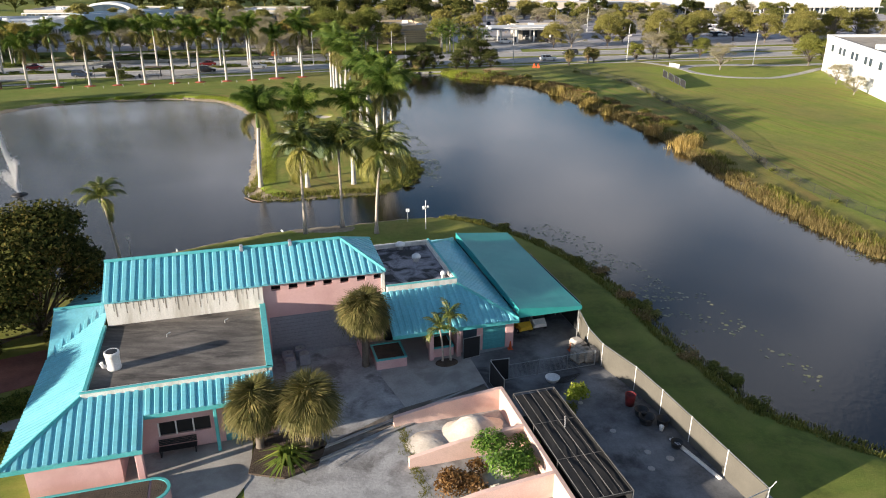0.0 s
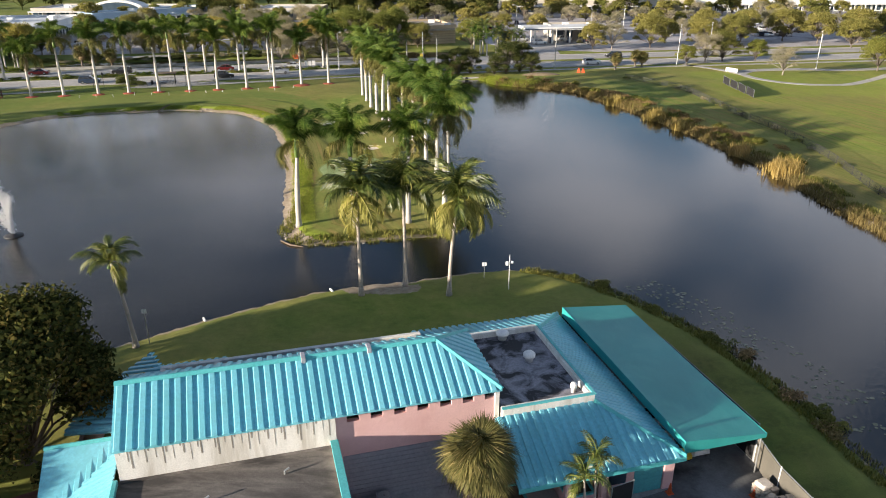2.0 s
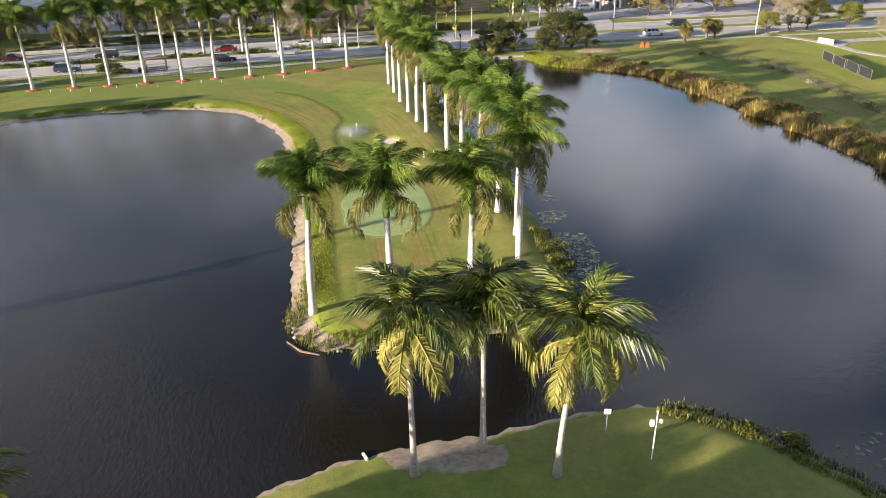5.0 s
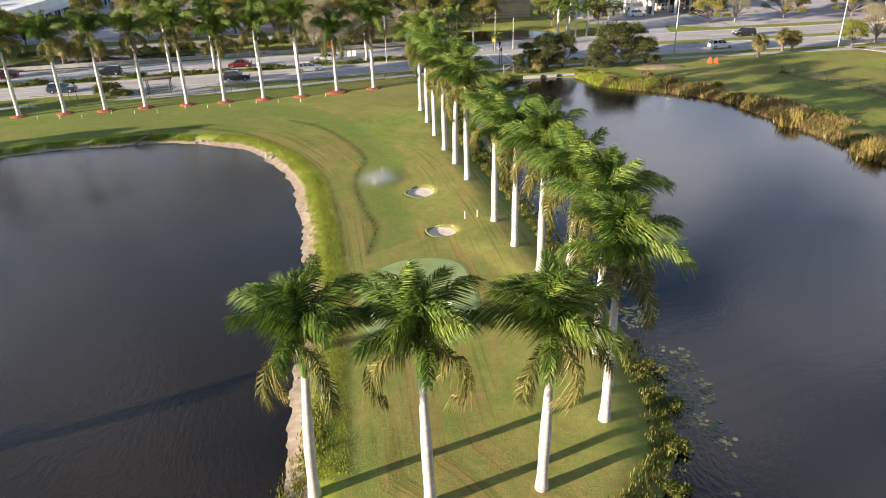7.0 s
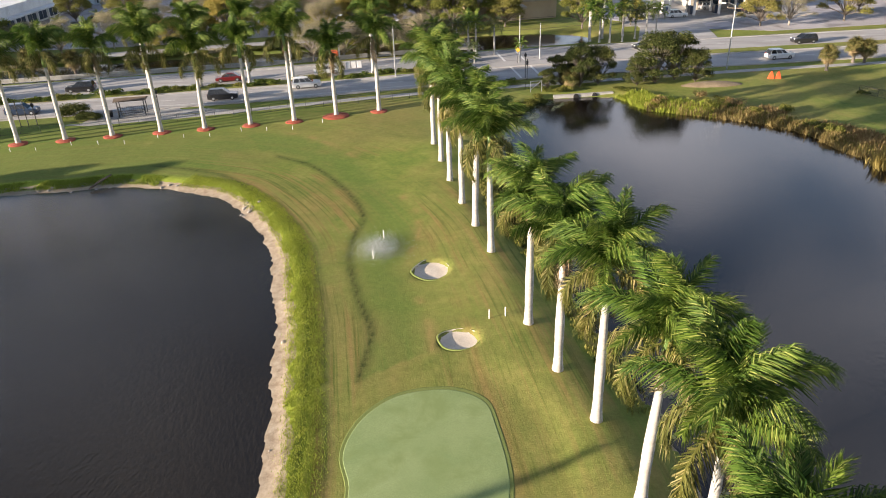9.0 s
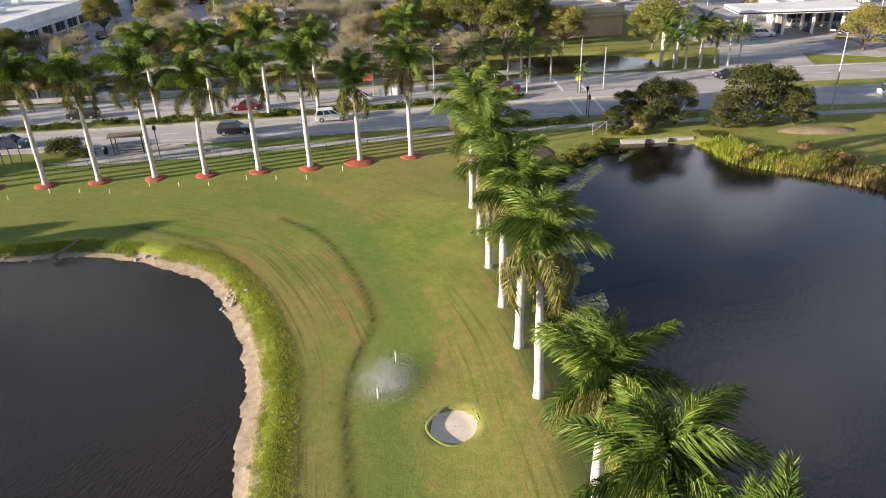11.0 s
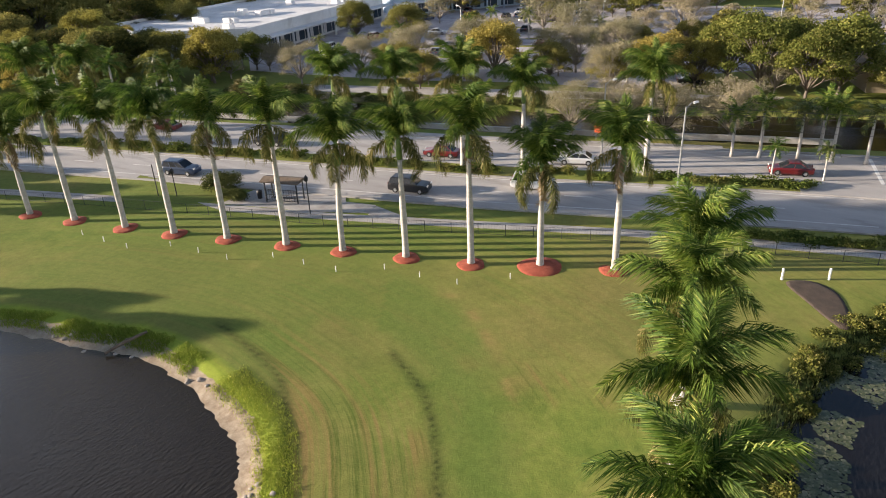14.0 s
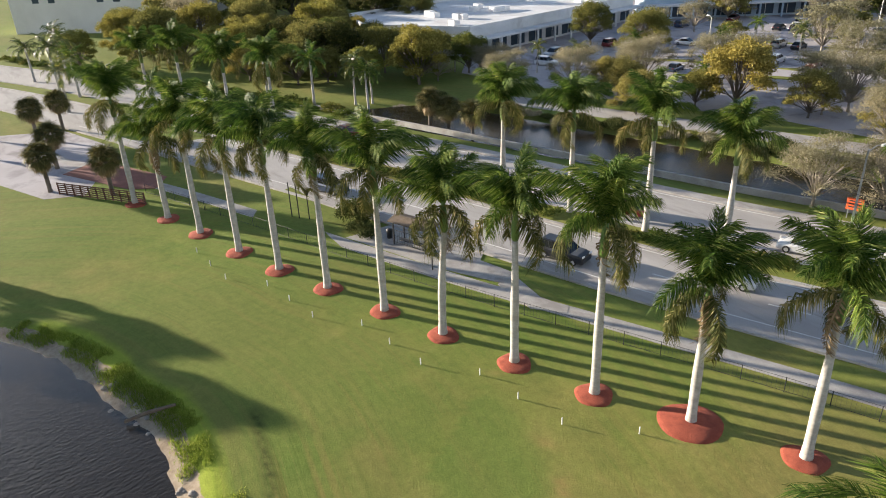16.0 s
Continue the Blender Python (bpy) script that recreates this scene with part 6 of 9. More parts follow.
# planters, planting bed, bench, units
def planter(u, v, w, d, h, both=True):
    p = thing("planter", (0, 0, 0), "pink planter box with a turquoise rim", "planter", "planters by the clubhouse")
    p.matrix_basis = at_club(u, v, 0.03)
    part("box", Shape().box(-w / 2, w / 2, -d / 2, d / 2, 0, h, 0.05), PINK, p)
    for a in ((-w / 2 - 0.03, w / 2 + 0.03, -d / 2 - 0.03, -d / 2 + 0.15), (-w / 2 - 0.03, w / 2 + 0.03, d / 2 - 0.15, d / 2 + 0.03)):
        part("rim", Shape().box(*a, h + 0.003, h + 0.1, 0.02), TEALTRIM, p)
    for a in ((-w / 2 - 0.03, -w / 2 + 0.15), (w / 2 - 0.15, w / 2 + 0.03))[:2 if both else 1]:
        part("rim", Shape().box(*a, -d / 2 + 0.16, d / 2 - 0.16, h + 0.003, h + 0.1, 0.02), TEALTRIM, p)
    part("soil", Shape().box(-w / 2 + 0.15, w / 2 - 0.15, -d / 2 + 0.15, d / 2 - 0.15, h, h + 0.05), DARKMULCH, p, "dark planting soil")
    return p


weeds = [(18.2 + brng.gauss(0, 0.22), -14.0 - 7.0 * brng.random()) for _ in range(260)]
wv = Shape()
for u, v in weeds:
    for k in range(5):
        a = brng.uniform(0, 6.28); h = brng.uniform(0.08, 0.22); m = len(wv.v); x, y = u + brng.gauss(0, 0.08), v + brng.gauss(0, 0.08)
        wv.v += [(x - 0.02, y, 0.02), (x + 0.02, y, 0.02), (x + h * math.cos(a), y + h * math.sin(a), h)]
        wv.f.append((m, m + 1, m + 2))
tagged(new("yard_weeds", wv.mesh("yard_weeds", SCRUB)), "thin green weeds along the bin mouths", "weeds", kind="stuff").matrix_basis = CM
planter(19.2, -5.9, 2.3, 2.4, 0.75)
planter(23.3, -5.6, 1.7, 1.9, 0.75)
long_planter = planter(-0.5, -17.0, 7.8, 2.0, 0.75, False)
arc_ = [math.pi * (k / 14 - 0.5) for k in range(15)]


def half_round(r):
    return [(3.9 + r * math.cos(a), r * math.sin(a)) for a in arc_]


part("rounded_end", Shape().slab(half_round(1.0), 0, 0.75), PINK, long_planter)
rim_ = Shape()
rim_.add([(x, y, z) for z in (0.753, 0.85) for r in (1.03, 0.85) for x, y in half_round(r)], [q for k in range(14) for q in ((k, k + 1, 31 + k, 30 + k), (30 + k, 31 + k, 46 + k, 45 + k), (15 + k + 1, 15 + k, 45 + k, 46 + k))])
part("rim", rim_, TEALTRIM, long_planter)
part("soil", Shape().slab(half_round(0.86), 0.752, 0.80), DARKMULCH, long_planter, "dark planting soil")
for u, v, hh in ((23.0, -7.4, 4.0), (23.6, -7.5, 4.4)):
    x, y = club_xy(u, v)
    feather_palm("slender_palm", x, y, "slender young palm with a few drooping fronds by the carport", "young palms by the carport", brng, kind="small", height=hh - 0.9, lean=0.4, size=0.95, fronds=9, old=0, base=0.03)
solid("rubble_bed", domed([(0.9 * math.cos(a), 0.6 * math.sin(a)) for a in np.linspace(0, 6.28, 18)[:-1]], 0.02, 0.18), DARKMULCH, "small dark planting bed at the palms' foot", "planting bed", at=at_club(23.3, -7.5, 0.03), smooth=True)

bench = thing("bench", (0, 0, 0), "dark slatted bench on the porch", "bench")
bench.matrix_basis = at_club(4.6, -13.0, 0.07)
for i in range(4):
    part("seat_slat", Shape().box(-1.1, 1.1, -0.25 + 0.13 * i, -0.15 + 0.13 * i, 0.42, 0.46), BLACK, bench)
    part("back_slat", Shape().box(-1.1, 1.1, 0.26, 0.29, 0.52 + 0.11 * i, 0.60 + 0.11 * i), BLACK, bench)
for x in (-1.0, 1.0):
    part("leg", Shape().box(x - 0.04, x + 0.04, -0.25, 0.3, 0, 0.42), BLACK, bench)
for u, v in ((11.9, -4.2), (12.9, -3.7), (13.1, -4.6), (12.0, -5.2)):
    ac = thing("air_conditioner", (0, 0, 0), "dark square air-conditioning unit with a round fan on top", "air conditioner", "air-conditioning units by the wall")
    ac.matrix_basis = at_club(u, v, 0.03)
    part("case", Shape().box(-0.4, 0.4, -0.4, 0.4, 0.05, 0.85, 0.04), GREYDOOR, ac)
    part("fan_guard", Shape().lathe([(0.34, 0), (0.34, 0.03), (0.26, 0.04), (0.26, 0.02)], 20), STEEL, ac).location = (0, 0, 0.85)
    part("fan_well", Shape().lathe([(0.25, 0), (0.25, 0.015), (0.05, 0.02)], 16), BLACK, ac).location = (0, 0, 0.85)

# sabal palms of the yard
for u, v, h, s_, lab in ((17.4, -6.2, 4.3, 1.18, "sabal palm with a shaggy round crown beside the carport"), (9.4, -13.9, 3.1, 1.12, "sabal palm with a shaggy olive crown in the forecourt bed"), (12.3, -14.8, 3.2, 1.18, "broad sabal palm with brown lower fans in the forecourt bed")):
    x, y = club_xy(u, v)
    sabal_palm(x, y, lab, "sabal palms in the yard", brng, h, s_ * 0.93, 175)
bed = [(8.6, -16.2), (9.2, -12.9), (12.2, -12.8), (13.4, -14.6), (12.6, -16.6), (10.6, -17.2)]
slab_at("planting_bed", bed, 0.0, 0.16, DARKMULCH, "dark mulch bed under the sabal palms", "planting bed")
straps = Shape()
for i in range(90):
    a = brng.uniform(0, 6.28); l = brng.uniform(0.7, 1.25); el = brng.uniform(0.5, 1.3)
    d = Vector((math.cos(a), math.sin(a), 0)); w = Vector((-d.y, d.x, 0)) * 0.05
    p0 = d * 0.1; p1 = d * l * 0.5 * math.cos(el) + Vector((0, 0, l * 0.6 * math.sin(el))); p2 = d * l * 0.95 + Vector((0, 0, l * 0.25 * math.sin(el)))
    k = len(straps.v)
    straps.v += [tuple(p0 - w), tuple(p0 + w), tuple(p1 + w), tuple(p1 - w), tuple(p2)]
    straps.f += [(k, k + 1, k + 2, k + 3), (k + 3, k + 2, k + 4)]
solid("strap_plant", straps, FERN, "bright green strap-leaved plant in the mulch bed", "plant", at=at_club(10.9, -16.0, 0.1) @ Matrix.Diagonal((1.75, 1.75, 1.7, 1)))
solid("yard_shrub", bush_mesh(1.3, 1.3, 700, 0.14, brng, GRASSBLADE), None, "yellow-green shrub in the yard", "bush", at=at_club(30.6, -14.3, 0.05))
solid("yard_shrub", bush_mesh(0.8, 1.1, 700, 0.08, brng, SCRUB), None, "olive weeds beside the shade frame", "bush", at=at_club(29.2, -16.0, 0.05))

# big dark tree west of the clubhouse, hedges and garden beds
big_tree = tree_kind(9.8, 6.0, LEAFDARK, 46000, 0.165, random.Random(31), 0.03, 40, 0.6)
# the last two are unseen, added to shade the garden path and lawn
for u, v, s_ in ((-6.9, 5.6, 1.06), (-14.5, 3.5, 0.95), (-15.5, 12.0, 0.9), (-21.5, -3.5, 0.8), (-22.5, -11.0, 0.78)):
    x, y = club_xy(u, v)
    plant_tree(big_tree, x, y, "dense dark broad-leaved tree beside the clubhouse", "trees beside the clubhouse", brng, s_)
for i in range(7):
    u, v = -5.6 - i * 1.5, -5.2 - 0.35 * i
    solid("hedge_bush", bush_mesh(1.9, 1.0, 1300, 0.09, brng, HEDGE), None, "clipped dark hedge bush in the garden", "bush", "hedge bushes west of the clubhouse", at=at_club(u, v, 0.0))
    if i % 2 == 0:
        solid("hedge_bush", bush_mesh(1.7, 0.9, 1000, 0.09, brng, HEDGE), None, "low garden shrub by the path", "bush", "hedge bushes west of the clubhouse", at=at_club(u - 0.5, v - 4.0, -0.08))

# ---- road furniture ----
def along(line, s):
    """Place and heading at s metres along a line."""
    seg = np.linalg.norm(np.diff(line, axis=0), axis=1); c = np.concatenate([[0], np.cumsum(seg)])
    i = int(np.clip(np.searchsorted(c, s) - 1, 0, len(seg) - 1)); u = (s - c[i]) / seg[i]
    p = line[i] * (1 - u) + line[i + 1] * u; d = (line[i + 1] - line[i]) / seg[i]
    return p, math.degrees(math.atan2(d[1], d[0]))


def at_x(line, x):
    """Metres along a line where it passes x."""
    seg = np.linalg.norm(np.diff(line, axis=0), axis=1); c = np.concatenate([[0], np.cumsum(seg)])
    return float(np.interp(x, line[:, 0], c))


def road_place(x, off, z=0.05):
    p, h = along(NEAR_EDGE, at_x(NEAR_EDGE, x))
    n = Vector((-math.sin(radians(h)), math.cos(radians(h)), 0)) * off
    return Vector((p[0], p[1], z)) + n, h


median = round_line([tuple(p) for p in offset_line(NEAR_EDGE, 10.95)[8:73:6]], 3)
solid("median", ribbon(offset_line(NEAR_EDGE, 9.3)[16:58], 0.02, 3.28, -0.1, 0.16), TURF, "grass median between the carriageways", "median", kind="structure")
solid("median", ribbon(offset_line(NEAR_EDGE, 9.3)[72:100], 0.02, 3.28, -0.1, 0.16), TURF, "grass median between the carriageways", "median", kind="structure")
solid("crossing_road", ribbon(offset_line(NEAR_EDGE, 8.8)[56:74], 0, 4.3, -0.2, 0.182), ASPHALT, "paved gap in the median at the junction", "road", kind="structure")
solid("crossing_road", Shape().slab([(10.5, 229.8), (27, 233.2), (28, 252), (24, 262), (13, 260), (13.5, 246)], -0.2, 0.046), ASPHALT, "side street leading to the petrol station", "road", kind="structure")
for x0 in range(-150, 130, 9):
    for off in (4.6, 17.8):
        if not -16 < x0 < 4:
            p, h = road_place(x0, off, 0.054)
            solid("lane_dash", Shape().box(-1.5, 1.5, -0.07, 0.07, -0.02, 0.004), WHITELINE, "short white lane dash", "road marking", "lane dashes", "structure", at=pose(*p, 0, 0, h))
for off in (1.5, 8.5, 13.4, 22.2):
    solid("edge_line", ribbon(offset_line(NEAR_EDGE, off)[14:60], -0.06, 0.06, 0.04, 0.056), WHITELINE, "solid white edge line", "road marking", kind="structure")
for k, x in enumerate((-13.0, -9.6)):
    a, h = road_place(x, 0.4); b, _ = road_place(x + 0.5, 22)
    d = (b - a); w = Vector((d.y, -d.x, 0)).normalized() * 0.2
    solid("crosswalk_line", Shape().slab([(a - w)[:2], (a + w)[:2], (b + w)[:2], (b - w)[:2]], 0.045, 0.058), WHITELINE, "white crosswalk line across the junction", "road marking", "crosswalk lines", "structure")

WALK = round_line([(-128, 160.5), (-112, 166.2), (-100, 170.5), (-85, 175.1), (-71, 179.0), (-62, 181.7), (-52, 185.2), (-36, 190.8), (-25, 193.9), (-12, 197.0), (6, 201.0), (30, 206.2), (72, 213.5), (118, 221.5)], 6)
solid("pavement", ribbon(WALK, -0.8, 0.8, -0.1, 0.05), CONCRETE, "narrow pale concrete pavement", "pavement", kind="structure")
solid("pavement", Shape().slab([(-77.5, 178.2), (-66.5, 181.2), (-60.8, 183.6), (-61.6, 185.6), (-65.2, 184.9), (-67, 187.2), (-77.0, 184.6)], -0.1, 0.062), CONCRETE, "concrete pad at the bus stop", "pavement", kind="structure")
solid("path_patch", Shape().slab([(-60.8, 183.2), (-56.2, 182.6), (-53.8, 184.2), (-54.4, 185.0), (-57, 184.4), (-61.4, 185.4)], -0.1, 0.066), CONCRETE, "angled concrete link path", "pavement", kind="structure")

# low dark chain-link fence along the course
CFENCE = thing("course_fence", (0, 0, 0), "low black chain-link fence along the golf course edge", "fence")
FLINE = offset_line(WALK, -2.2)
wire = Shape()
s0, s1 = at_x(FLINE, -104), at_x(FLINE, -10)
nposts = 38
prev = None
for i in range(nposts):
    p, h = along(FLINE, s0 + (s1 - s0) * i / (nposts - 1))
    part("fence_post", Shape().tube([(p[0], p[1], 0), (p[0], p[1], 1.15)], 0.03, 6), BLACK, CFENCE)
    if prev is not None:
        for z in (0.1, 1.12):
            wire.tube([(prev[0], prev[1], z), (p[0], p[1], z)], 0.016, 4)
        for k in range(1, 10):
            q = prev + (p - prev) * k / 10
            wire.tube([(q[0], q[1], 0.1), (q[0], q[1], 1.12)], 0.006, 3, False)
    prev = p
part("fence_mesh", wire, BLACK, CFENCE)

# bus shelter
BUS = thing("bus_shelter", (-71.5, 182.2, 0.06), "dark metal bus shelter with a slatted bench", "bus shelter", turn=16)
for x in (-1.9, 1.9):
    for y in (-0.75, 0.75):
        part("post", Shape().box(x - 0.06, x + 0.06, y - 0.06, y + 0.06, 0, 2.35, 0.01), BLACK, BUS)
part("roof", Shape().add([(-2.3, -1.1, 2.35), (2.3, -1.1, 2.35), (2.3, 1.1, 2.35), (-2.3, 1.1, 2.35), (-2.3, 0, 2.72), (2.3, 0, 2.72), (-2.3, -1.1, 2.43), (2.3, -1.1, 2.43), (2.3, 1.1, 2.43), (-2.3, 1.1, 2.43)],
     [(3, 2, 1, 0), (6, 7, 5, 4), (4, 5, 8, 9), (0, 1, 7, 6), (2, 3, 9, 8), (1, 2, 8, 5, 7), (3, 0, 6, 4, 9)]), WOOD, BUS, "brown pitched shelter roof")
for i in range(13):
    x = -1.8 + i * 0.3
    part("bar", Shape().tube([(x, -0.75, 0.25), (x, -0.75, 1.5)], 0.02, 5), BLACK, BUS)
for z in (0.25, 0.9, 1.5):
    part("rail", Shape().tube([(-1.9, -0.75, z), (1.9, -0.75, z)], 0.03, 5), BLACK, BUS)
part("bench", Shape().box(-1.5, 1.5, -0.5, -0.1, 0.42, 0.48, 0.01), BLACK, BUS)
solid("litter_bin", Shape().lathe([(0.25, 0), (0.3, 0.7), (0.32, 0.85), (0.2, 0.95), (0.05, 1.0)], 14), BLACK, "round dark litter bin by the bus shelter", "litter bin", at=pose(-74.6, 181.4, 0.06), smooth=True)


def street_pole(x, y, h, label, arm=0.0, lamp=True, mat=BLACK, turn=0.0, name="street_lamp", cross=0):
    p = thing(name, (x, y, ground_z(x, y)), label, name.replace("_", " "), turn=turn)
    part("pole", Shape().tube([(0, 0, -0.2), (0, 0, h * 0.5), (0, 0, h)], [0.13, 0.10, 0.07] if h > 5 else 0.06, 8), mat, p)
    if arm:
        part("arm", Shape().tube([(0, 0, h - 0.2), (arm * 0.6, 0, h + 0.25), (arm, 0, h + 0.2)], 0.045, 6), mat, p)
        part("lamp_head", Shape().box(arm - 0.1, arm + 0.6, -0.14, 0.14, h + 0.1, h + 0.28, 0.05), WHITEPLASTIC, p, "pale lamp head")
    elif lamp:
        part("lantern", Shape().lathe([(0.08, 0), (0.2, 0.12), (0.24, 0.45), (0.1, 0.6), (0.03, 0.75)], 10), BLACK, p).location = (0, 0, h)
    for k in range(cross):
        part("crossarm", Shape().box(-1.1, 1.1, -0.06, 0.06, h - 0.6 - 0.9 * k, h - 0.48 - 0.9 * k), WOOD, p)
    return p


# tall trees west of the pond, whose shade falls across the north lawn
SHADE_TREE = tree_kind(10.0, 3.7, LEAFDARK, 12000, 0.22, random.Random(8), 0.16, 14)
shade_top = max(v.co.z for v in SHADE_TREE[1].vertices)
for x, y, s in ((-55.8, 160.6, 1.0), (-66.3, 159.8, 0.92)):
    reach = shade_top * s / math.tan(radians(SUN_EL))
    x, y = x - reach * math.cos(radians(SUN_DIR)), y - reach * math.sin(radians(SUN_DIR))
    ob = thing("tree", (x, y, ground_z(x, y)), "dense dark tree standing west of the pond", "tree", "trees west of the pond")
    ob.scale = (s, s, s)
    part("trunk", SHADE_TREE[0], None, ob)
    part("crown", SHADE_TREE[1], None, ob)
# two more trees, added out of view to throw shade on the road verge
for x, y in ((-138.0, 151.0), (-147.0, 153.0)):
    ob = thing("tree", (x, y, ground_z(x, y)), "unseen dense dark tree added near the western entrance to shade the verge", "tree", "trees by the western entrance")
    part("trunk", SHADE_TREE[0], None, ob)
    part("crown", SHADE_TREE[1], None, ob)
for x, y in ((-85.8, 176.5), (-84.9, 176.9), (-84.0, 177.6)):
    street_pole(x, y, 3.8 if x < -84.5 else 2.6, "slim dark post beside the pavement", lamp=x > -84.5, name="post")
for x, y in ((-66.5, 180.6), (-12.5, 201.5)):
    street_pole(x, y, 3.6, "dark lantern post beside the pavement", name="lantern_post")
street_pole(21.4, 206.0, 10.5, "tall grey utility pole with a street lamp", 1.6, mat=STEEL, name="utility_pole", turn=160, cross=1)
for x, y, h in ((55.5, 213.2, 10), (66.0, 219.5, 10), (-13.3, 213.2, 8.5), (-9.5, 216.5, 6.5), (-34.8, 204.4, 9.0), (89.5, 205.6, 9.0), (-46.0, 211.3, 9.0)):
    street_pole(x, y, h, "tall pale utility pole by the road", 1.4 if h > 8.6 else 0, False, STEEL, 70, "utility_pole", 1 if h > 9 else 0)
for y0, y1, z in ((212.5, 226, 7.2), (212.9, 226.6, 7.8), (213.3, 227.2, 8.3), (212.0, 225.5, 6.6)):
    solid("power_line", Shape().tube([(x, y0 - 7.5 + (x + 46) * 0.235 + 1.2 * 0, z - 0.5 * math.sin(math.pi * (x + 46) / 60)) for x in np.linspace(-46, 14, 24)], 0.022, 4), BLACK, "thin overhead power line along the road", "power line", "overhead lines by the junction")
sig = street_pole(-12.2, 201.0, 3.4, "pedestrian signal post at the crossing", lamp=False, name="signal_post")
part("signal_box", Shape().box(-0.18, 0.18, -0.12, 0.12, 2.5, 3.1, 0.03), BLACK, sig)
yel = street_pole(-13.6, 212.9, 3.0, "yellow crossing sign on a short post", lamp=False, name="sign_post")
part("sign_plate", Shape().add([(0, -0.03, 2.0), (0.45, -0.03, 2.5), (0, -0.03, 3.0), (-0.45, -0.03, 2.5), (0, 0.0, 2.0), (0.45, 0.0, 2.5), (0, 0.0, 3.0), (-0.45, 0.0, 2.5)], [(0, 1, 2, 3), (7, 6, 5, 4), (0, 4, 5, 1), (1, 5, 6, 2), (2, 6, 7, 3), (3, 7, 4, 0)]), YELLOWPAINT, yel, "yellow diamond plate")
sgn = thing("road_sign", (-48.6, 217.6, 0), "orange roadworks sign on two legs", "sign", turn=10)
part("plate", Shape().box(-0.75, 0.75, -0.03, 0.03, 0.9, 2.1, 0.02), ORANGE, sgn)
for i in range(3):
    part("text_bar", Shape().box(-0.55, 0.55, -0.04, -0.031, 1.15 + 0.3 * i, 1.27 + 0.3 * i), BLACK, sgn)
for x in (-0.5, 0.5):
    part("leg", Shape().box(x - 0.04, x + 0.04, -0.04, 0.04, 0, 0.95), STEEL, sgn)
for x, y in ((-43.6, 211.5), (-44.6, 211.2), (-42.6, 211.8)):
    bx = thing("utility_box", (x, y, 0.02), "pale green utility box by the far kerb", "utility box", "utility boxes by the road", turn=15)
    part("cabinet", Shape().box(-0.4, 0.4, -0.3, 0.3, 0, 1.2, 0.04), WHITEPLASTIC, bx)
    part("plinth", Shape().box(-0.5, 0.5, -0.4, 0.4, -0.1, 0.06), CONCRETE, bx)

# guard wall and verge beyond the far carriageway
solid("guard_wall", ribbon(offset_line(NEAR_EDGE, 27.4)[18:60], 0, 0.35, -0.2, 0.55), CONCRETE, "low weathered guard wall by the canal", "wall", kind="structure")
solid("verge_path", ribbon(offset_line(NEAR_EDGE, 23.1)[18:54], 0.1, 1.4, -0.1, 0.05), CONCRETE, "narrow path beside the guard wall", "pavement", kind="structure")
solid("culvert_wall", Shape().slab([(-8.3, 190.6), (0.9, 192.4), (0.8, 193.0), (-8.4, 191.2)], -1.2, -0.02), CONCRETE, "low concrete culvert headwall at the pond's end", "culvert", kind="structure")
for x, y in ((-4.9, 191.18), (-2.0, 191.75)):
    solid("culvert_pipe", Shape().tube([(0, -0.06, -0.34), (0, 0.2, -0.34)], 0.42, 16), DARK, "dark round culvert mouth", "culvert pipe", "culvert mouths", at=pose(x, y, 0, 0, 0, 11))

# hedges on the median and verge
nrng = random.Random(77)
HEDGES = [bush_mesh(2.2, 1.0, 620, 0.13, nrng, HEDGE) for _ in range(3)] + [bush_mesh(2.0, 1.0, 560, 0.13, nrng, SCRUB)]
for x in np.arange(-138, -19, 2.0):
    if nrng.random() < 0.86:
        p, h = road_place(x, 10.9 + nrng.uniform(-0.3, 0.3), 0.1)
        solid("median_hedge", nrng.choice(HEDGES), None, "low clipped hedge bush on the median", "hedge", "median hedge bushes", at=pose(*p, 0, 0, nrng.uniform(0, 360)) @ Matrix.Diagonal((1, 1, nrng.uniform(0.7, 1.0), 1)))
for x in np.arange(-205, -108, 2.1):
    p, h = road_place(x, 27.0 + nrng.uniform(-0.8, 0.8), -0.05)
    solid("verge_hedge", nrng.choice(HEDGES), None, "dark hedge bush on the far verge", "hedge", "far verge hedge bushes", at=pose(*p, 0, 0, nrng.uniform(0, 360)) @ Matrix.Diagonal((1.15, 1.15, nrng.uniform(0.9, 1.5), 1)))
SHRUBS = [bush_mesh(3.4, 2.3, 5200, 0.10, nrng, THICKET), bush_mesh(2.0, 1.3, 2400, 0.09, nrng, THICKET), bush_mesh(2.6, 1.5, 2600, 0.10, nrng, SCRUB), bush_mesh(2.4, 1.6, 2200, 0.10, nrng, LEAFBARE)]
for x, y, k in ((-80.2, 181.2, 0), (-78.2, 180.2, 1), (-76.6, 180.2, 1), (-82.0, 181.8, 1)):
    solid("shrub", SHRUBS[k], None, "dense rounded dark green shrub near the bus shelter", "bush", "shrubs by the bus stop", at=pose(x, y, 0, 0, 0, 40 * x))
for i in range(9):
    p, h = road_place(-27.5 + i * 1.5, -3.2 + 0.2 * (i % 3), 0.0)
    solid("verge_hedge", nrng.choice(HEDGES), None, "low dark hedge bush beside the pavement", "hedge", "verge hedge by the junction", at=pose(*p, 0, 0, 37 * i) @ Matrix.Diagonal((0.8, 0.8, 0.8, 1)))
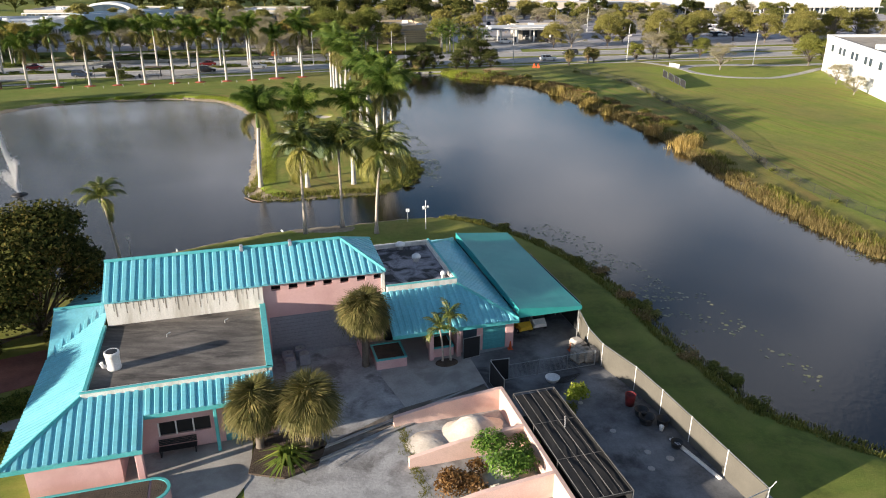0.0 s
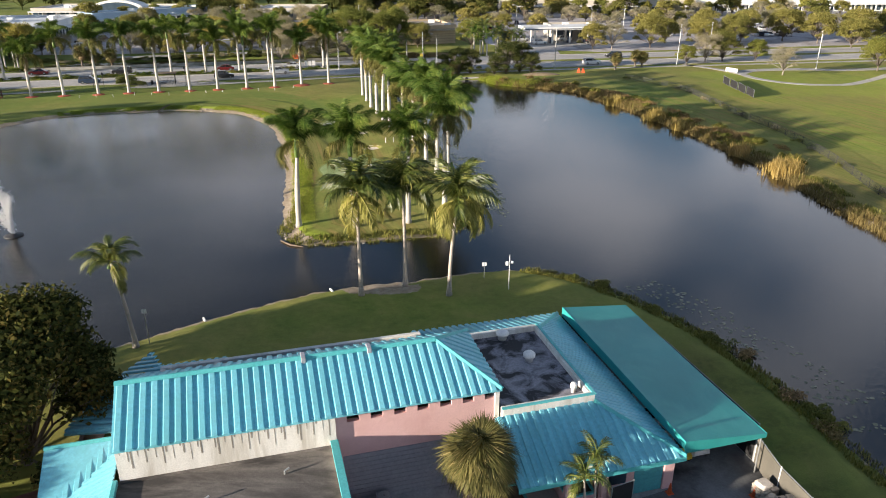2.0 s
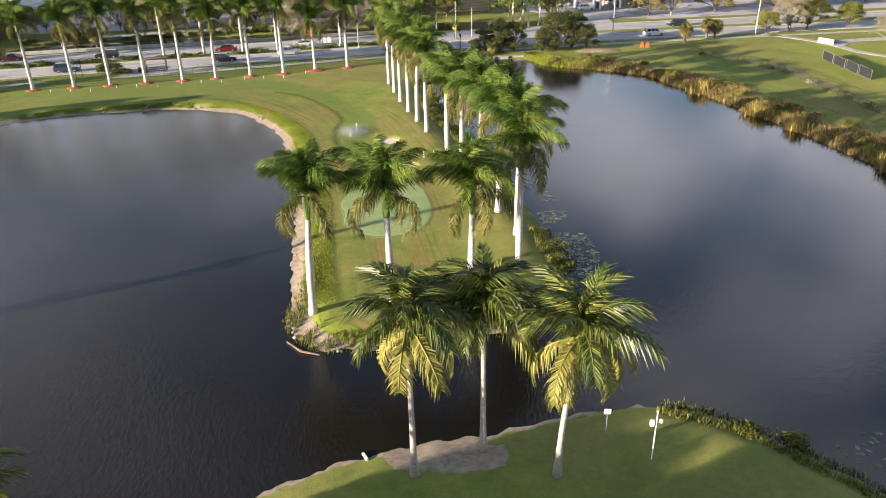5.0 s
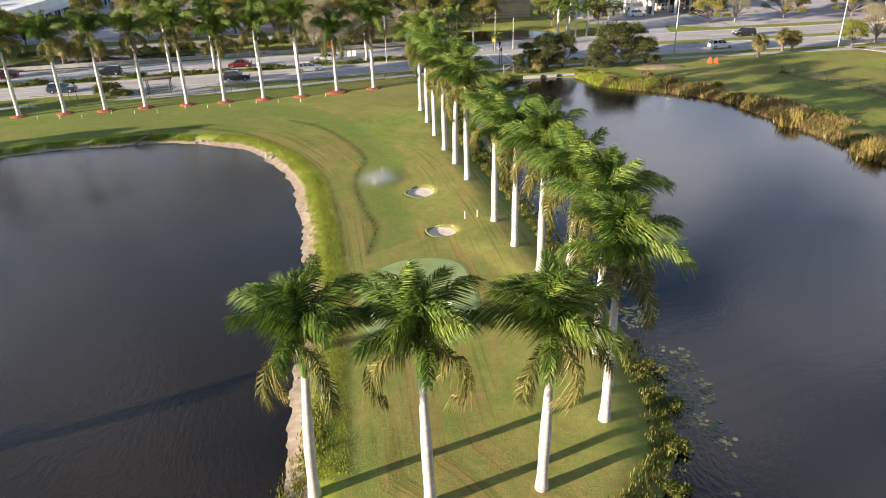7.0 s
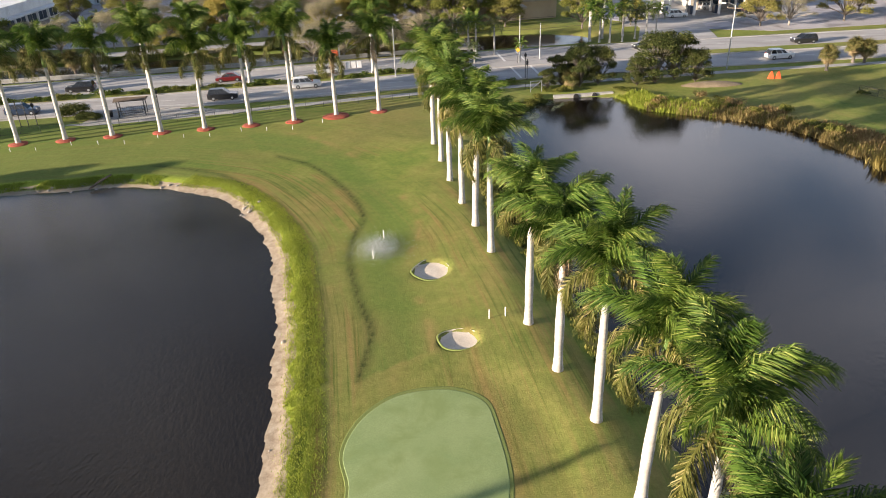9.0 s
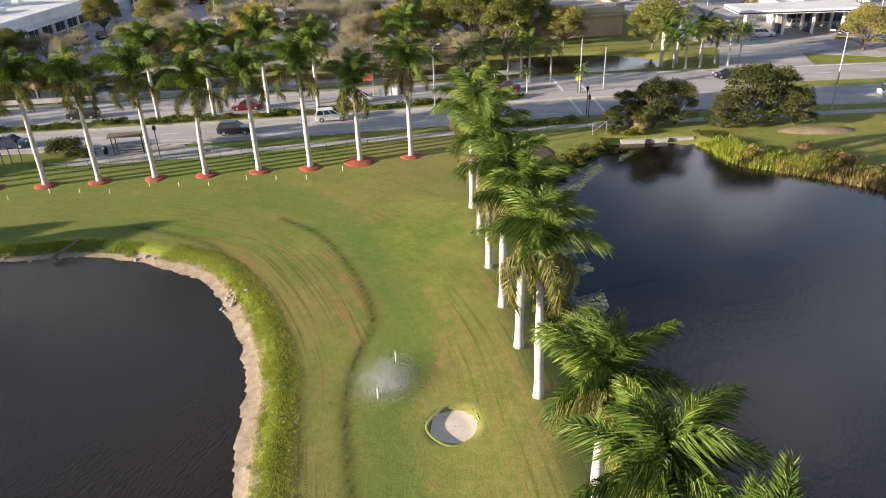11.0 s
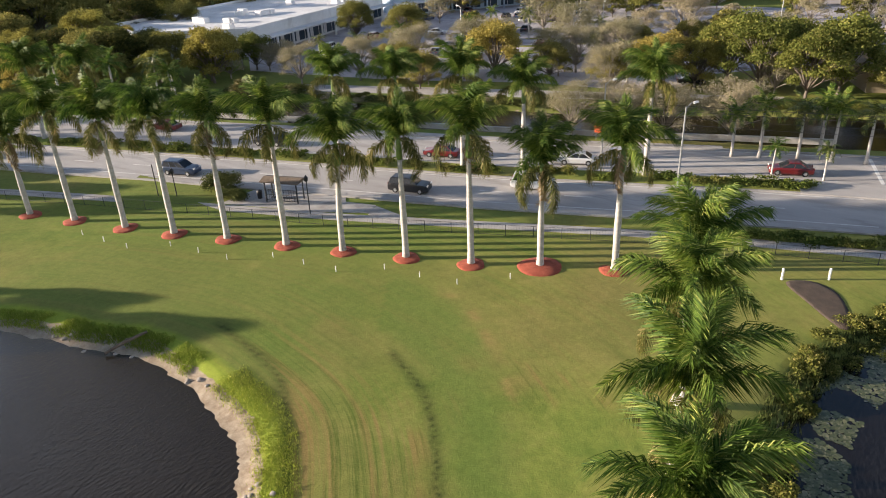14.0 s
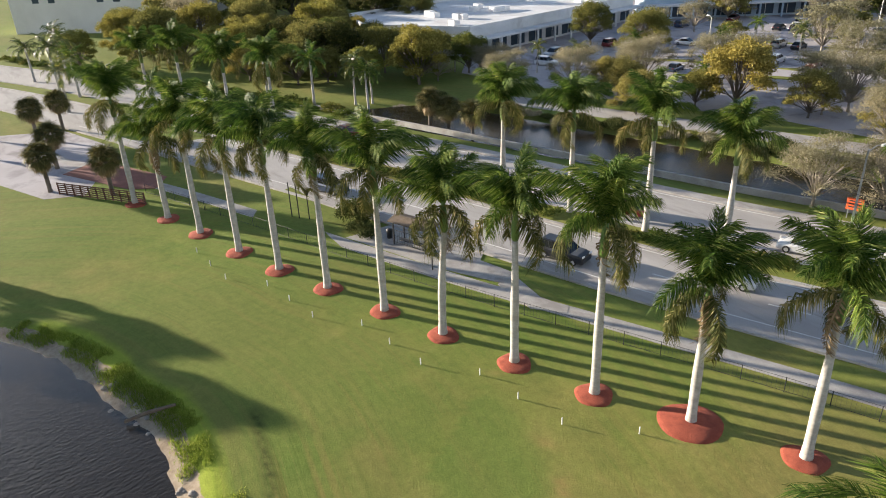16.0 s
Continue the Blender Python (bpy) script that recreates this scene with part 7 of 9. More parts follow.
solid("mulch_bed", domed(round_ring([(-21.4, 187.5), (-19.6, 185), (-16.9, 182), (-16.2, 183.2), (-17.4, 187.2), (-19.5, 188.6)], 4), 0.02, 0.03), DARKMULCH, "oval bed of dark mulch on the lawn corner", "mulch bed", smooth=True)
for x, y in ((-21.7, 187.8), (-18.4, 189.5)):
    solid("marker_post", Shape().tube([(0, 0, -0.1), (0, 0, 1.0), (0, 0, 1.05)], [0.1, 0.1, 0.06], 8), WHITEPLASTIC, "white marker post on the lawn corner", "marker post", "lawn corner posts", at=pose(x, y, 0))
for i in range(13):
    x = -84 + i * 3.55
    y = np.interp(x, [r[0] for r in ROW], [r[1] for r in ROW]) - 2.6 - 0.7 * (i % 3)
    solid("yardage_stake", Shape().tube([(0, 0, -0.1), (0, 0, 0.5), (0.02, 0, 0.55)], [0.04, 0.04, 0.02], 6), WHITEPLASTIC, "short white stake in the turf", "stake", "stakes along the palm row", at=pose(x, y, ground_z(x, y)))
gate = thing("pond_gate", (-11.0, 193.0, 0), "small metal gate frame beside the pond", "gate", turn=15)
for a, b in (((-0.9, 0, 0), (-0.9, 0, 1.7)), ((0.9, 0, 0), (0.9, 0, 1.7)), ((-0.9, 0, 1.7), (0.9, 0, 1.7)), ((-0.9, 0, 0.4), (0.9, 0, 1.7))):
    part("bar", Shape().tube([a, b], 0.04, 6), STEEL, gate)

for i in range(46):
    x = -116 + 2.1 * i + nrng.uniform(-0.8, 0.8)
    y = np.interp(x, [-116, -104, -88, -67, -51, -34, -16], [217, 218, 222, 228, 233, 241, 246.5]) + nrng.uniform(-1.0, 3.0)
    solid("bank_shrub", nrng.choice(SHRUBS), None, "dark scrubby bush on the canal's far bank", "bush", "bushes on the canal bank", at=pose(x, y, -0.15, 0, 0, 71 * i) @ Matrix.Diagonal((1, 1, nrng.uniform(0.5, 1.0), 1)))

# ---- trees beyond the course ----
K_GREEN = [tree_kind(9.5, 5.6, LEAFGREEN, 17000, 0.155, nrng, 0.14, 26, 0.65) for _ in range(3)]
K_OLIVE = [tree_kind(9.0, 5.8, LEAFOLIVE, 17000, 0.150, nrng, 0.14, 26, 0.65) for _ in range(3)]
K_GOLD = [tree_kind(8.8, 5.4, LEAFGOLD, 17000, 0.150, nrng, 0.14, 26, 0.65) for _ in range(2)]
K_BARE = [tree_kind(8.2, 5.4, LEAFBARE, 15000, 0.078, nrng, 0.18, 24, 0.95) for _ in range(3)]
K_DARK = [tree_kind(12.0, 6.8, LEAFDARK, 19000, 0.185, nrng, 0.12, 28, 0.65) for _ in range(2)]
K_THICK = [tree_kind(7.6, 4.0, THICKET, 13000, 0.125, nrng, 0.03, 28, 0.75) for _ in range(2)]
KINDS = {"thicket": (K_THICK, "dense many-stemmed olive thicket"), "green": (K_GREEN, "leafy green street tree"), "olive": (K_OLIVE, "olive-brown rounded tree"), "gold": (K_GOLD, "golden-yellow flowering tree"), "bare": (K_BARE, "sparse half-bare brown tree"), "dark": (K_DARK, "dense dark green tree")}


FARKINDS = {"green": [tree_kind(9.5, 5.6, LEAFGREEN, 3600, 0.34, nrng, 0.15, 20, 0.6) for _ in range(2)], "olive": [tree_kind(9.0, 5.8, LEAFOLIVE, 3600, 0.34, nrng, 0.15, 20, 0.6) for _ in range(2)],
            "gold": [tree_kind(8.8, 5.4, LEAFGOLD, 3600, 0.34, nrng, 0.15, 20, 0.6)], "bare": [tree_kind(8.2, 5.4, LEAFBARE, 5200, 0.14, nrng, 0.18, 20, 0.95) for _ in range(2)], "dark": [tree_kind(12.0, 6.8, LEAFDARK, 4000, 0.38, nrng, 0.14, 20, 0.6)]}
WOOD_V, WOOD_F = [], []


def wood(kind, x, y, size):
    """One far tree, its trunk and leaves joined into the wood that closes the view."""
    k = nrng.choice(FARKINDS[kind]); a = nrng.uniform(0, 6.28); c, s = math.cos(a) * size, math.sin(a) * size
    for me in k:
        v = np.empty(len(me.vertices) * 3, np.float32); me.vertices.foreach_get("co", v); v = v.reshape(-1, 3)
        base = sum(len(q) for q in WOOD_V)
        WOOD_V.append(np.stack([x + v[:, 0] * c - v[:, 1] * s, y + v[:, 0] * s + v[:, 1] * c, v[:, 2] * size], 1))
        WOOD_F.extend([[base + i for i in p.vertices] for p in me.polygons])


def grow(kind, x, y, size, where):
    if y > 285 or x < -205:
        plant_tree(nrng.choice(FARKINDS[kind]), x, y, KINDS[kind][1] + " " + where, "trees " + where, nrng, size)
        return
    plant_tree(nrng.choice(KINDS[kind][0]), x, y, KINDS[kind][1] + " " + where, "trees " + where, nrng, size)


# far palms with a joined crown
def far_palm_kind(seed, coco=False):
    r = random.Random(seed); s = Shape()
    for i in range(15):
        f = frond_shape(3.7, 22, 0.95, r.choice((1.2, 1.5, 1.8)), 0.15, r, 0.7, 0.8, 0.14)
        m = Euler((r.uniform(-0.2, 0.2), -radians(72 - 100 * i / 14 + r.uniform(-8, 8)), i * 2.4), "XYZ").to_matrix()
        s.add([tuple(m @ Vector(p)) for p in f.v], f.f)
    t, top = trunk_mesh(7.5, 0.24, 0.17, 0.2, ROYALTRUNK, 0.03)
    return t, s.mesh("crown", COCOFROND if coco else FROND), top


FARPALM = [far_palm_kind(3), far_palm_kind(4), far_palm_kind(8, True)]


def far_palm(x, y, s, label, group, base=None):
    k = nrng.choice(FARPALM)
    ob = thing("palm_tree", (x, y, ground_z(x, y) if base is None else base), label, "palm tree", group, turn=nrng.uniform(0, 360))
    ob.scale = (s, s, s * nrng.uniform(0.9, 1.15))
    part("trunk", k[0], None, ob)
    part("crown", k[1], None, ob).location = k[2] + Vector((0, 0, 0.2))


for x in (-138, -128.5, -118, -108.5, -72.4, -64.6, -56.6, -49.0, -35.5):
    p, h = road_place(x, 12.2, 0.1)
    feather_palm("royal_palm", p.x, p.y, "royal palm with a white trunk on the road median", "palms on the median", nrng, height=8.6 + nrng.uniform(-0.6, 0.6), size=1.18, fronds=18, old=0.25, base=0.1)
for x, y, s in ((-26.6, 212, 0.42), (-21.5, 213.4, 0.42), (-13.2, 213.3, 0.45), (-18, 221, 0.75), (-21.5, 220.5, 0.8), (-25, 219.8, 0.75), (-29, 218.4, 0.8), (-32, 217.6, 0.7), (-23, 222.5, 0.85)):
    far_palm(x, y, s, "slim young palm beside the junction", "young palms near the junction", 0.08)
for x, y, s in ((1.2, 232.4, 0.85), (3.0, 231.0, 0.7), (5.0, 230.6, 0.8), (7.6, 231.4, 0.75), (4.0, 235, 1.0), (8.6, 238, 0.9), (10.5, 234, 0.7), (12.5, 233, 0.75), (15, 236, 0.7), (1.5, 236, 0.9)):
    far_palm(x, y, s, "clustered palm on the canal bank", "palms on the canal bank")
for x, y, s in ((-128.6, 176, 0.9), (-140, 172.5, 0.9), (-152, 168, 0.95), (-163, 172, 0.95), (-170, 170, 0.95), (-177, 173, 0.95), (-184, 168, 0.95), (-195, 175, 0.9), (-122, 205.4, 0.75), (-119, 206, 0.8), (-121, 208, 0.7), (-135, 196, 0.9), (-126, 200, 0.9)):
    far_palm(x, y, s, "palm along the western street", "palms along the western street")
for x, y, h in ((-112.2, 158.1, 4.2), (-106.0, 163.6, 4.0), (-121, 160.5, 4.2), (-138, 161, 4.4), (-141, 165, 4.2), (-102.3, 206.2, 4.6), (-100.1, 207.8, 4.0), (-95.5, 208.5, 3.8), (-5.6, 195.4, 1.6), (-3.8, 198.6, 2.4), (36.9, 204.3, 2.6), (43.4, 210.0, 2.6), (45.0, 209.4, 2.4)):
    sabal_palm(x, y, "small sabal palm with a tight round crown", "roadside sabal palms", nrng, h, 1.12 if x < -90 else 0.95, 70)

CANAL_SIDE = [
    ("bare", -52.6, 217.6, 0.95), ("gold", -78.5, 244.2, 1.05), ("bare", -97, 246, 1.0), ("bare", -47.5, 221.5, 0.9), ("bare", -41.8, 223.6, 0.9), ("bare", -34.2, 227, 0.95), ("bare", -104, 252, 0.8),
    ("bare", -88, 262, 0.9), ("bare", -101, 233.6, 0.9), ("gold", -49.5, 247.2, 1), ("gold", -44.8, 250.5, 0.95), ("green", -35, 251, 1.25), ("green", -28, 249, 1.2), ("green", -24, 253, 1.15),
    ("green", -41, 256, 1.2), ("green", -33, 262, 1.1), ("olive", -16, 251, 0.8), ("bare", -68.7, 250, 0.8), ("bare", -67, 254, 1.1), ("bare", -89, 254, 1.1), ("olive", -83.4, 241.5, 0.6),
    ("bare", -90, 290, 1.2), ("bare", -55.7, 284, 1.2), ("bare", -76, 262, 0.8), ("bare", -56, 241, 0.9), ("olive", -114, 267, 1), ("green", 1, 247, 0.95), ("gold", 12, 250, 0.7),
    ("bare", -62, 262, 1.1), ("bare", -74, 270, 1.2),
]
WEST_STREET = [
    ("gold", -172, 209, 1.2), ("gold", -126, 221, 1.1), ("olive", -139, 222, 1), ("olive", -129.7, 269, 1), ("olive", -131, 223, 1), ("gold", -196, 190, 1.2), ("olive", -186, 195, 1.3),
    ("gold", -160, 203, 1.1), ("olive", -150, 212, 1.1), ("olive", -182, 214, 1.3), ("green", -205, 222, 1.3), ("olive", -216, 205, 1.2), ("gold", -190, 205, 1.2), ("gold", -165, 222, 1.2),
    ("gold", -152, 200, 0.9), ("olive", -142, 205, 0.9), ("gold", -180, 232, 1.2), ("olive", -200, 245, 1.3), ("olive", -215, 240, 1.4), ("green", -190, 262, 1.3), ("olive", -185, 285, 1.3),
    ("green", -230, 250, 1.4), ("gold", -240, 230, 1.3), ("olive", -210, 275, 1.4),
]
JUNCTION = [
    ("thicket", -4, 196.0, 0.8), ("thicket", -1.0, 197.4, 0.7), ("thicket", 8.0, 197.8, 1.1), ("thicket", 11.5, 199.8, 1.05), ("thicket", -6.8, 197.2, 0.62), ("thicket", 14.5, 198.4, 0.7), ("thicket", -9.2, 194.6, 0.4), ("thicket", 5.0, 196.4, 0.55),
]
EAST_LOT = [
    ("bare", 64.3, 217, 0.85), ("bare", 76.4, 195.6, 0.85), ("green", 58, 213, 0.5), ("olive", 70, 219.5, 0.95), ("green", 79, 219, 0.6), ("green", 104, 203, 0.9), ("bare", 95.6, 172, 0.6),
    ("bare", 92.0, 157.5, 0.55), ("green", 108, 199.8, 0.9), ("olive", 58, 250, 0.95), ("olive", 66, 262, 1), ("olive", 81, 270, 1.05), ("olive", 93, 266, 1.1), ("olive", 108, 268, 1.15),
    ("olive", 117, 262, 1.1), ("olive", 131, 263, 1.15), ("olive", 39, 246, 0.8), ("bare", 45, 246, 0.95), ("olive", 145, 270, 1.2), ("olive", 160, 280, 1.2), ("olive", 75, 252, 0.9),
    ("olive", 86, 256, 1), ("olive", 122, 250, 1),
]
for zone, where in ((CANAL_SIDE, "beyond the canal"), (WEST_STREET, "along the western street"), (JUNCTION, "beside the junction"), (EAST_LOT, "along the eastern car park")):
    for kind, x, y, s in zone:
        grow(kind, x, y, s, where)
for i in range(46):
    x = -150 + 7.4 * i + nrng.uniform(-2.5, 2.5)
    grow(nrng.choice(("olive", "olive", "green", "dark", "gold")), x, (344 if x < -55 else 381) - nrng.uniform(0, 30), nrng.uniform(0.65, 1.0), "before the shops")
for i in range(140):
    x, y = nrng.uniform(-128, 190), nrng.uniform(266, 378)
    if x < -50 and y > 335:
        continue
    if not (-45 < x < 8 and y < 292) and not (10 < x < 60 and y < 292):
        grow(nrng.choice(("bare", "bare", "bare", "olive", "bare")), x, y, nrng.uniform(0.5, 0.9), "in the car park")
for i in range(130):
    x = nrng.uniform(-330, 330)
    wood(nrng.choice(("dark", "green", "olive", "green", "dark")), x, nrng.uniform(384, 520) if x < -62 else nrng.uniform(436, 600), nrng.uniform(0.9, 1.4))
for i in range(24):
    x, y = nrng.uniform(-330, -215), nrng.uniform(170, 330)
    if not (-300 < x < -215 and 176 < y < 230):
        wood(nrng.choice(("dark", "gold", "olive")), x, y, nrng.uniform(1.1, 1.5))
for i in range(30):
    wood(nrng.choice(("dark", "green", "olive")), nrng.uniform(-58, 20), nrng.uniform(350, 398), nrng.uniform(0.7, 1.0))
wm = bpy.data.meshes.new("far_wood")
wm.from_pydata(np.concatenate(WOOD_V).tolist(), [], WOOD_F)
wm.materials.append(LEAFWOOD)
tagged(new("far_wood", wm), "dense dark green wood closing the view beyond the shops", "wood", kind="stuff")
for i in range(15):
    x = nrng.uniform(-126, -18)
    y = np.interp(x, [-126, -70, -18], [226, 238, 254]) + nrng.uniform(-4, 12)
    grow(nrng.choice(("bare", "bare", "olive", "bare")), x, y, nrng.uniform(0.5, 0.85), "on the canal's far bank")
for i, (x, y) in enumerate(((-112, 262), (-100, 272), (-68, 264), (-60, 257), (-90, 282), (-75, 287), (-118, 242), (-107, 241), (-86, 247), (-130, 232), (-56, 250), (-104, 290))):
    far_palm(x, y, (0.55, 0.7, 0.6)[i % 3], "young palm on a car park island", "palms in the car park")
STREET_WOOD = [("gold", -184.4, 188, 0.95), ("olive", -178, 196, 0.9), ("green", -172, 201, 0.8), ("olive", -162.7, 205, 0.9), ("dark", -149.1, 208, 0.8), ("olive", -139.9, 210, 0.75), ("green", -131.4, 213, 0.7), ("gold", -197.8, 200, 1.0), ("olive", -205, 192, 1.0), ("green", -190, 178, 0.8), ("dark", -158, 211, 0.85), ("green", -128, 222, 0.7)]
for kind, x, y, s in STREET_WOOD:
    grow(kind, x, y, s, "beside the western street")
WEST_WOOD = [("dark", -143.3, 213.5, 0.85), ("olive", -151.4, 226.9, 0.8), ("olive", -163.2, 224, 1.0), ("gold", -168, 232, 0.9), ("dark", -181.7, 246.2, 1.0), ("green", -192.4, 262, 1.1), ("olive", -172, 252, 1.0), ("olive", -196, 282, 1.2), ("dark", -206, 262, 1.2),
             ("gold", -189, 193, 1.0), ("bare", -206, 208, 1.4), ("gold", -171, 216, 1.0), ("gold", -160, 217, 0.95), ("green", -152, 218, 0.9), ("olive", -134, 231, 0.8), ("green", -127, 233, 0.75)]
for kind, x, y, s in WEST_WOOD:
    grow(kind, x, y, s, "in the western wood")

# ---- car parks, shops ----
solid("parking_lot", Shape().slab([(-128, 232), (-96, 236), (-70, 244), (-48, 245), (-44, 262), (-44, 348), (-190, 348), (-158, 302), (-143, 246)], -0.2, 0.03), LOT, "worn grey car park with planted islands", "parking lot", kind="structure")
solid("parking_lot", Shape().slab([(-44, 262), (-4, 300), (8, 258), (18, 246), (40, 240), (150, 262), (190, 270), (240, 400), (-44, 400)], -0.2, 0.028), LOT, "grey car park along the shops", "parking lot", kind="structure")
solid("service_road", Shape().slab([(-108, 222), (-60, 236), (-30, 246), (-31, 249.5), (-62, 240.5), (-110, 226.5)], -0.2, 0.035), ASPHALT, "pale service road behind the canal", "road", kind="structure")
for i in range(24):
    x, y = nrng.uniform(-120, -50), nrng.uniform(250, 312)
    w = nrng.uniform(5, 11)
    ring = [(x + w * math.cos(a) * 0.6, y + 0.25 * w * math.cos(a) + 1.1 * math.sin(a)) for a in np.linspace(0, 2 * math.pi, 15)[:-1]]
    solid("planting_island", Shape().slab(ring, -0.1, 0.14), TURF, "narrow grassed island in the car park", "planting island", "car park islands", "structure")
stall = Shape().box(-0.06, 0.06, -2.6, 2.6, 0, 0.006).mesh("stall_line", WHITELINE)
for row_y in (258, 274, 290, 305):
    for i in range(26):
        x = -124 + i * 2.9
        if x < -50:
            solid("stall_line", stall, None, "white parking stall line", "road marking", "stall lines", "structure", at=pose(x, row_y + (x + 90) * 0.2, 0.033, 0, 0, 12))


def shop_block(name, ring, h, wall, roof, label, front=(), glass=BLUEGLASS, units=0):
    """A flat-roofed block over a ring; front lists the sides (start index) that have shop windows."""
    b = thing(name, (0, 0, 0), label, "building")
    r = [Vector((x, y, 0)) for x, y in ring]
    n = len(r)
    s = Shape()
    c = sum(r, Vector()) / n
    part("wall", Shape().slab(ring, -0.2, h), wall, b)
    part("roof", Shape().slab([tuple((c + (p - c) * 0.985)[:2]) for p in r], h, h + 0.05), roof, b, "pale flat roof membrane")
    for i in range(n):
        a, d = r[i], r[(i + 1) % n]
        t = (d - a).normalized(); o = Vector((t.y, -t.x, 0)); L = (d - a).length
        q = [a - t * 0.1 + o * 0.15, d + t * 0.1 + o * 0.15, d + t * 0.1 - o * 0.35, a - t * 0.1 - o * 0.35]
        part("parapet", Shape().slab([tuple(p[:2]) for p in q], h - 0.4, h + 0.7), wall, b)
        if i in front:
            k = max(1, int(L / 5.5))
            part("awning", Shape().slab([tuple(p[:2]) for p in (a + o * 0.2, a + o * 3.2, d + o * 3.2, d + o * 0.2)], 3.4, 3.8), roof, b, "flat arcade roof")
            for j in range(k):
                p0 = a + t * (L * (j + 0.12) / k); p1 = a + t * (L * (j + 0.88) / k)
                w = part("window", Shape().slab([tuple(p[:2]) for p in (p0 - o * 0.1, p0 + o * 0.06, p1 + o * 0.06, p1 - o * 0.1)], 0.5, 3.1), glass, b)
                mid = (p0 + p1) / 2
                part("mullion", Shape().slab([tuple(p[:2]) for p in (mid - t * 0.06 + o * 0.05, mid - t * 0.06 + o * 0.1, mid + t * 0.06 + o * 0.1, mid + t * 0.06 + o * 0.05)], 0.5, 3.1), WHITEPLASTIC, w)
                e = a + t * (L * j / k + 0.3) + o * 3.0
                part("column", Shape().slab([tuple(p[:2]) for p in (e - t * 0.2 - o * 0.2, e - t * 0.2 + o * 0.2, e + t * 0.2 + o * 0.2, e + t * 0.2 - o * 0.2)][::-1], 0, 3.4), wall, b)
    ur = random.Random(len(ring) + int(h * 10) + units)
    for k in range(units):
        u, v = ur.random(), ur.random()
        p = (r[0] * (1 - u) + r[1] * u) * (1 - v) + (r[3] * (1 - u) + r[2] * u) * v
        p = c + (p - c) * 0.85
        w = part("roof_unit", Shape().box(-1.1, 1.1, -0.8, 0.8, 0, 1.1, 0.06), WHITEPLASTIC, b, "boxy rooftop unit")
        w.location = (p.x, p.y, h + 0.05)
    return b


shop_block("shop_row", [(-160, 230.0), (-139, 243), (-146, 302), (-184, 296), (-178, 237)], 5.4, WHITEROOF, WHITEROOF, "long white flat-roofed shops with a blue glazed arcade", (1,), units=14)
shop_block("shop_row", [(-192, 349), (-132, 351), (-132, 378), (-192, 378)], 4.4, SHOPWALL, WHITEROOF, "cream shop row with a shaded arcade", (0,), units=14)
shop_block("shop_row", [(-130, 356), (-96, 357), (-96, 380), (-130, 380)], 3.6, SHOPWALL, WHITEROOF, "lower shop row with a pale roof", (0,), units=9)
shop_block("shop_row", [(-92, 352), (-64, 353), (-64, 378), (-92, 378)], 4.2, SHOPWALL, WHITEROOF, "short shop row with a pale roof", (0,), units=6)
shop_block("shop_row", [(-60, 402), (18, 402), (18, 428), (-60, 428)], 5.4, SHOPWALL, WHITEROOF, "cream shop row with a low arcade", (0,), units=8)
shop_block("shop_row", [(20, 386), (116, 386), (116, 412), (20, 412)], 6.0, SHOPWALL, WHITEROOF, "pale shop block with dark archways", (0,), units=8)
shop_block("shop_row", [(118, 396), (240, 404), (240, 434), (118, 428)], 6.5, WHITEROOF, WHITEROOF, "large white store block", (0,), units=8)
shop_block("shop_row", [(-143.5, 304), (-110, 348.5), (-119, 355.5), (-152.5, 311)], 5.6, BLUEWALL, WHITEROOF, "pale blue shop front with a glazed arcade", (0,), units=5)
gab = thing("entrance_gable", (-153, 348.5, 4.3), "rounded pale gable over the shop entrance", "building front")
arc = Shape()
arcn = 14
arc.add([(12 * math.cos(a), y, 4.2 * math.sin(a)) for y in (-0.4, 8) for a in np.linspace(0, math.pi, arcn)], [(i, i + 1, arcn + i + 1, arcn + i) for i in range(arcn - 1)] + [tuple(range(arcn)), tuple(range(2 * arcn - 1, arcn - 1, -1))])
part("vault", arc, WHITEROOF, gab)
part("fanlight", Shape().add([(10 * math.cos(a), -0.45, 3.3 * math.sin(a)) for a in np.linspace(0, math.pi, arcn)] + [(10 * math.cos(a), -0.41, 3.3 * math.sin(a)) for a in np.linspace(0, math.pi, arcn)], [tuple(range(arcn - 1, -1, -1)), tuple(range(arcn, 2 * arcn))]), BLUEGLASS, gab, "dark arched fanlight")
bank = shop_block("bank_building", [(-20.5, 256.8), (-3.8, 262.5), (-10.5, 285), (-29, 279)], 5.2, TANWALL, TANROOF, "low tan stucco building with a pale overhanging roof", (), units=3)
part("eave", Shape().slab([(-22.2, 255.2), (-2.2, 262.0), (-9.2, 286.8), (-31, 280.0)], 4.2, 4.75), TANROOF, bank)
part("porch", Shape().slab([(-19, 251.8), (-11, 254.5), (-12.0, 258.5), (-20, 256)], 3.3, 3.8), TANROOF, bank)
sw = shop_block("school_building", [(92.4, 140.0), (140, 150), (150, 196), (103.6, 194.8)], 8.6, WHITEROOF, TANROOF, "long white two-storey building beside the field", (), units=4)
a, d = Vector((103.6, 194.8, 0)), Vector((92.4, 140.0, 0))
t = (d - a).normalized(); o = Vector((-t.y, t.x, 0))
if o.x > 0:
    o = -o
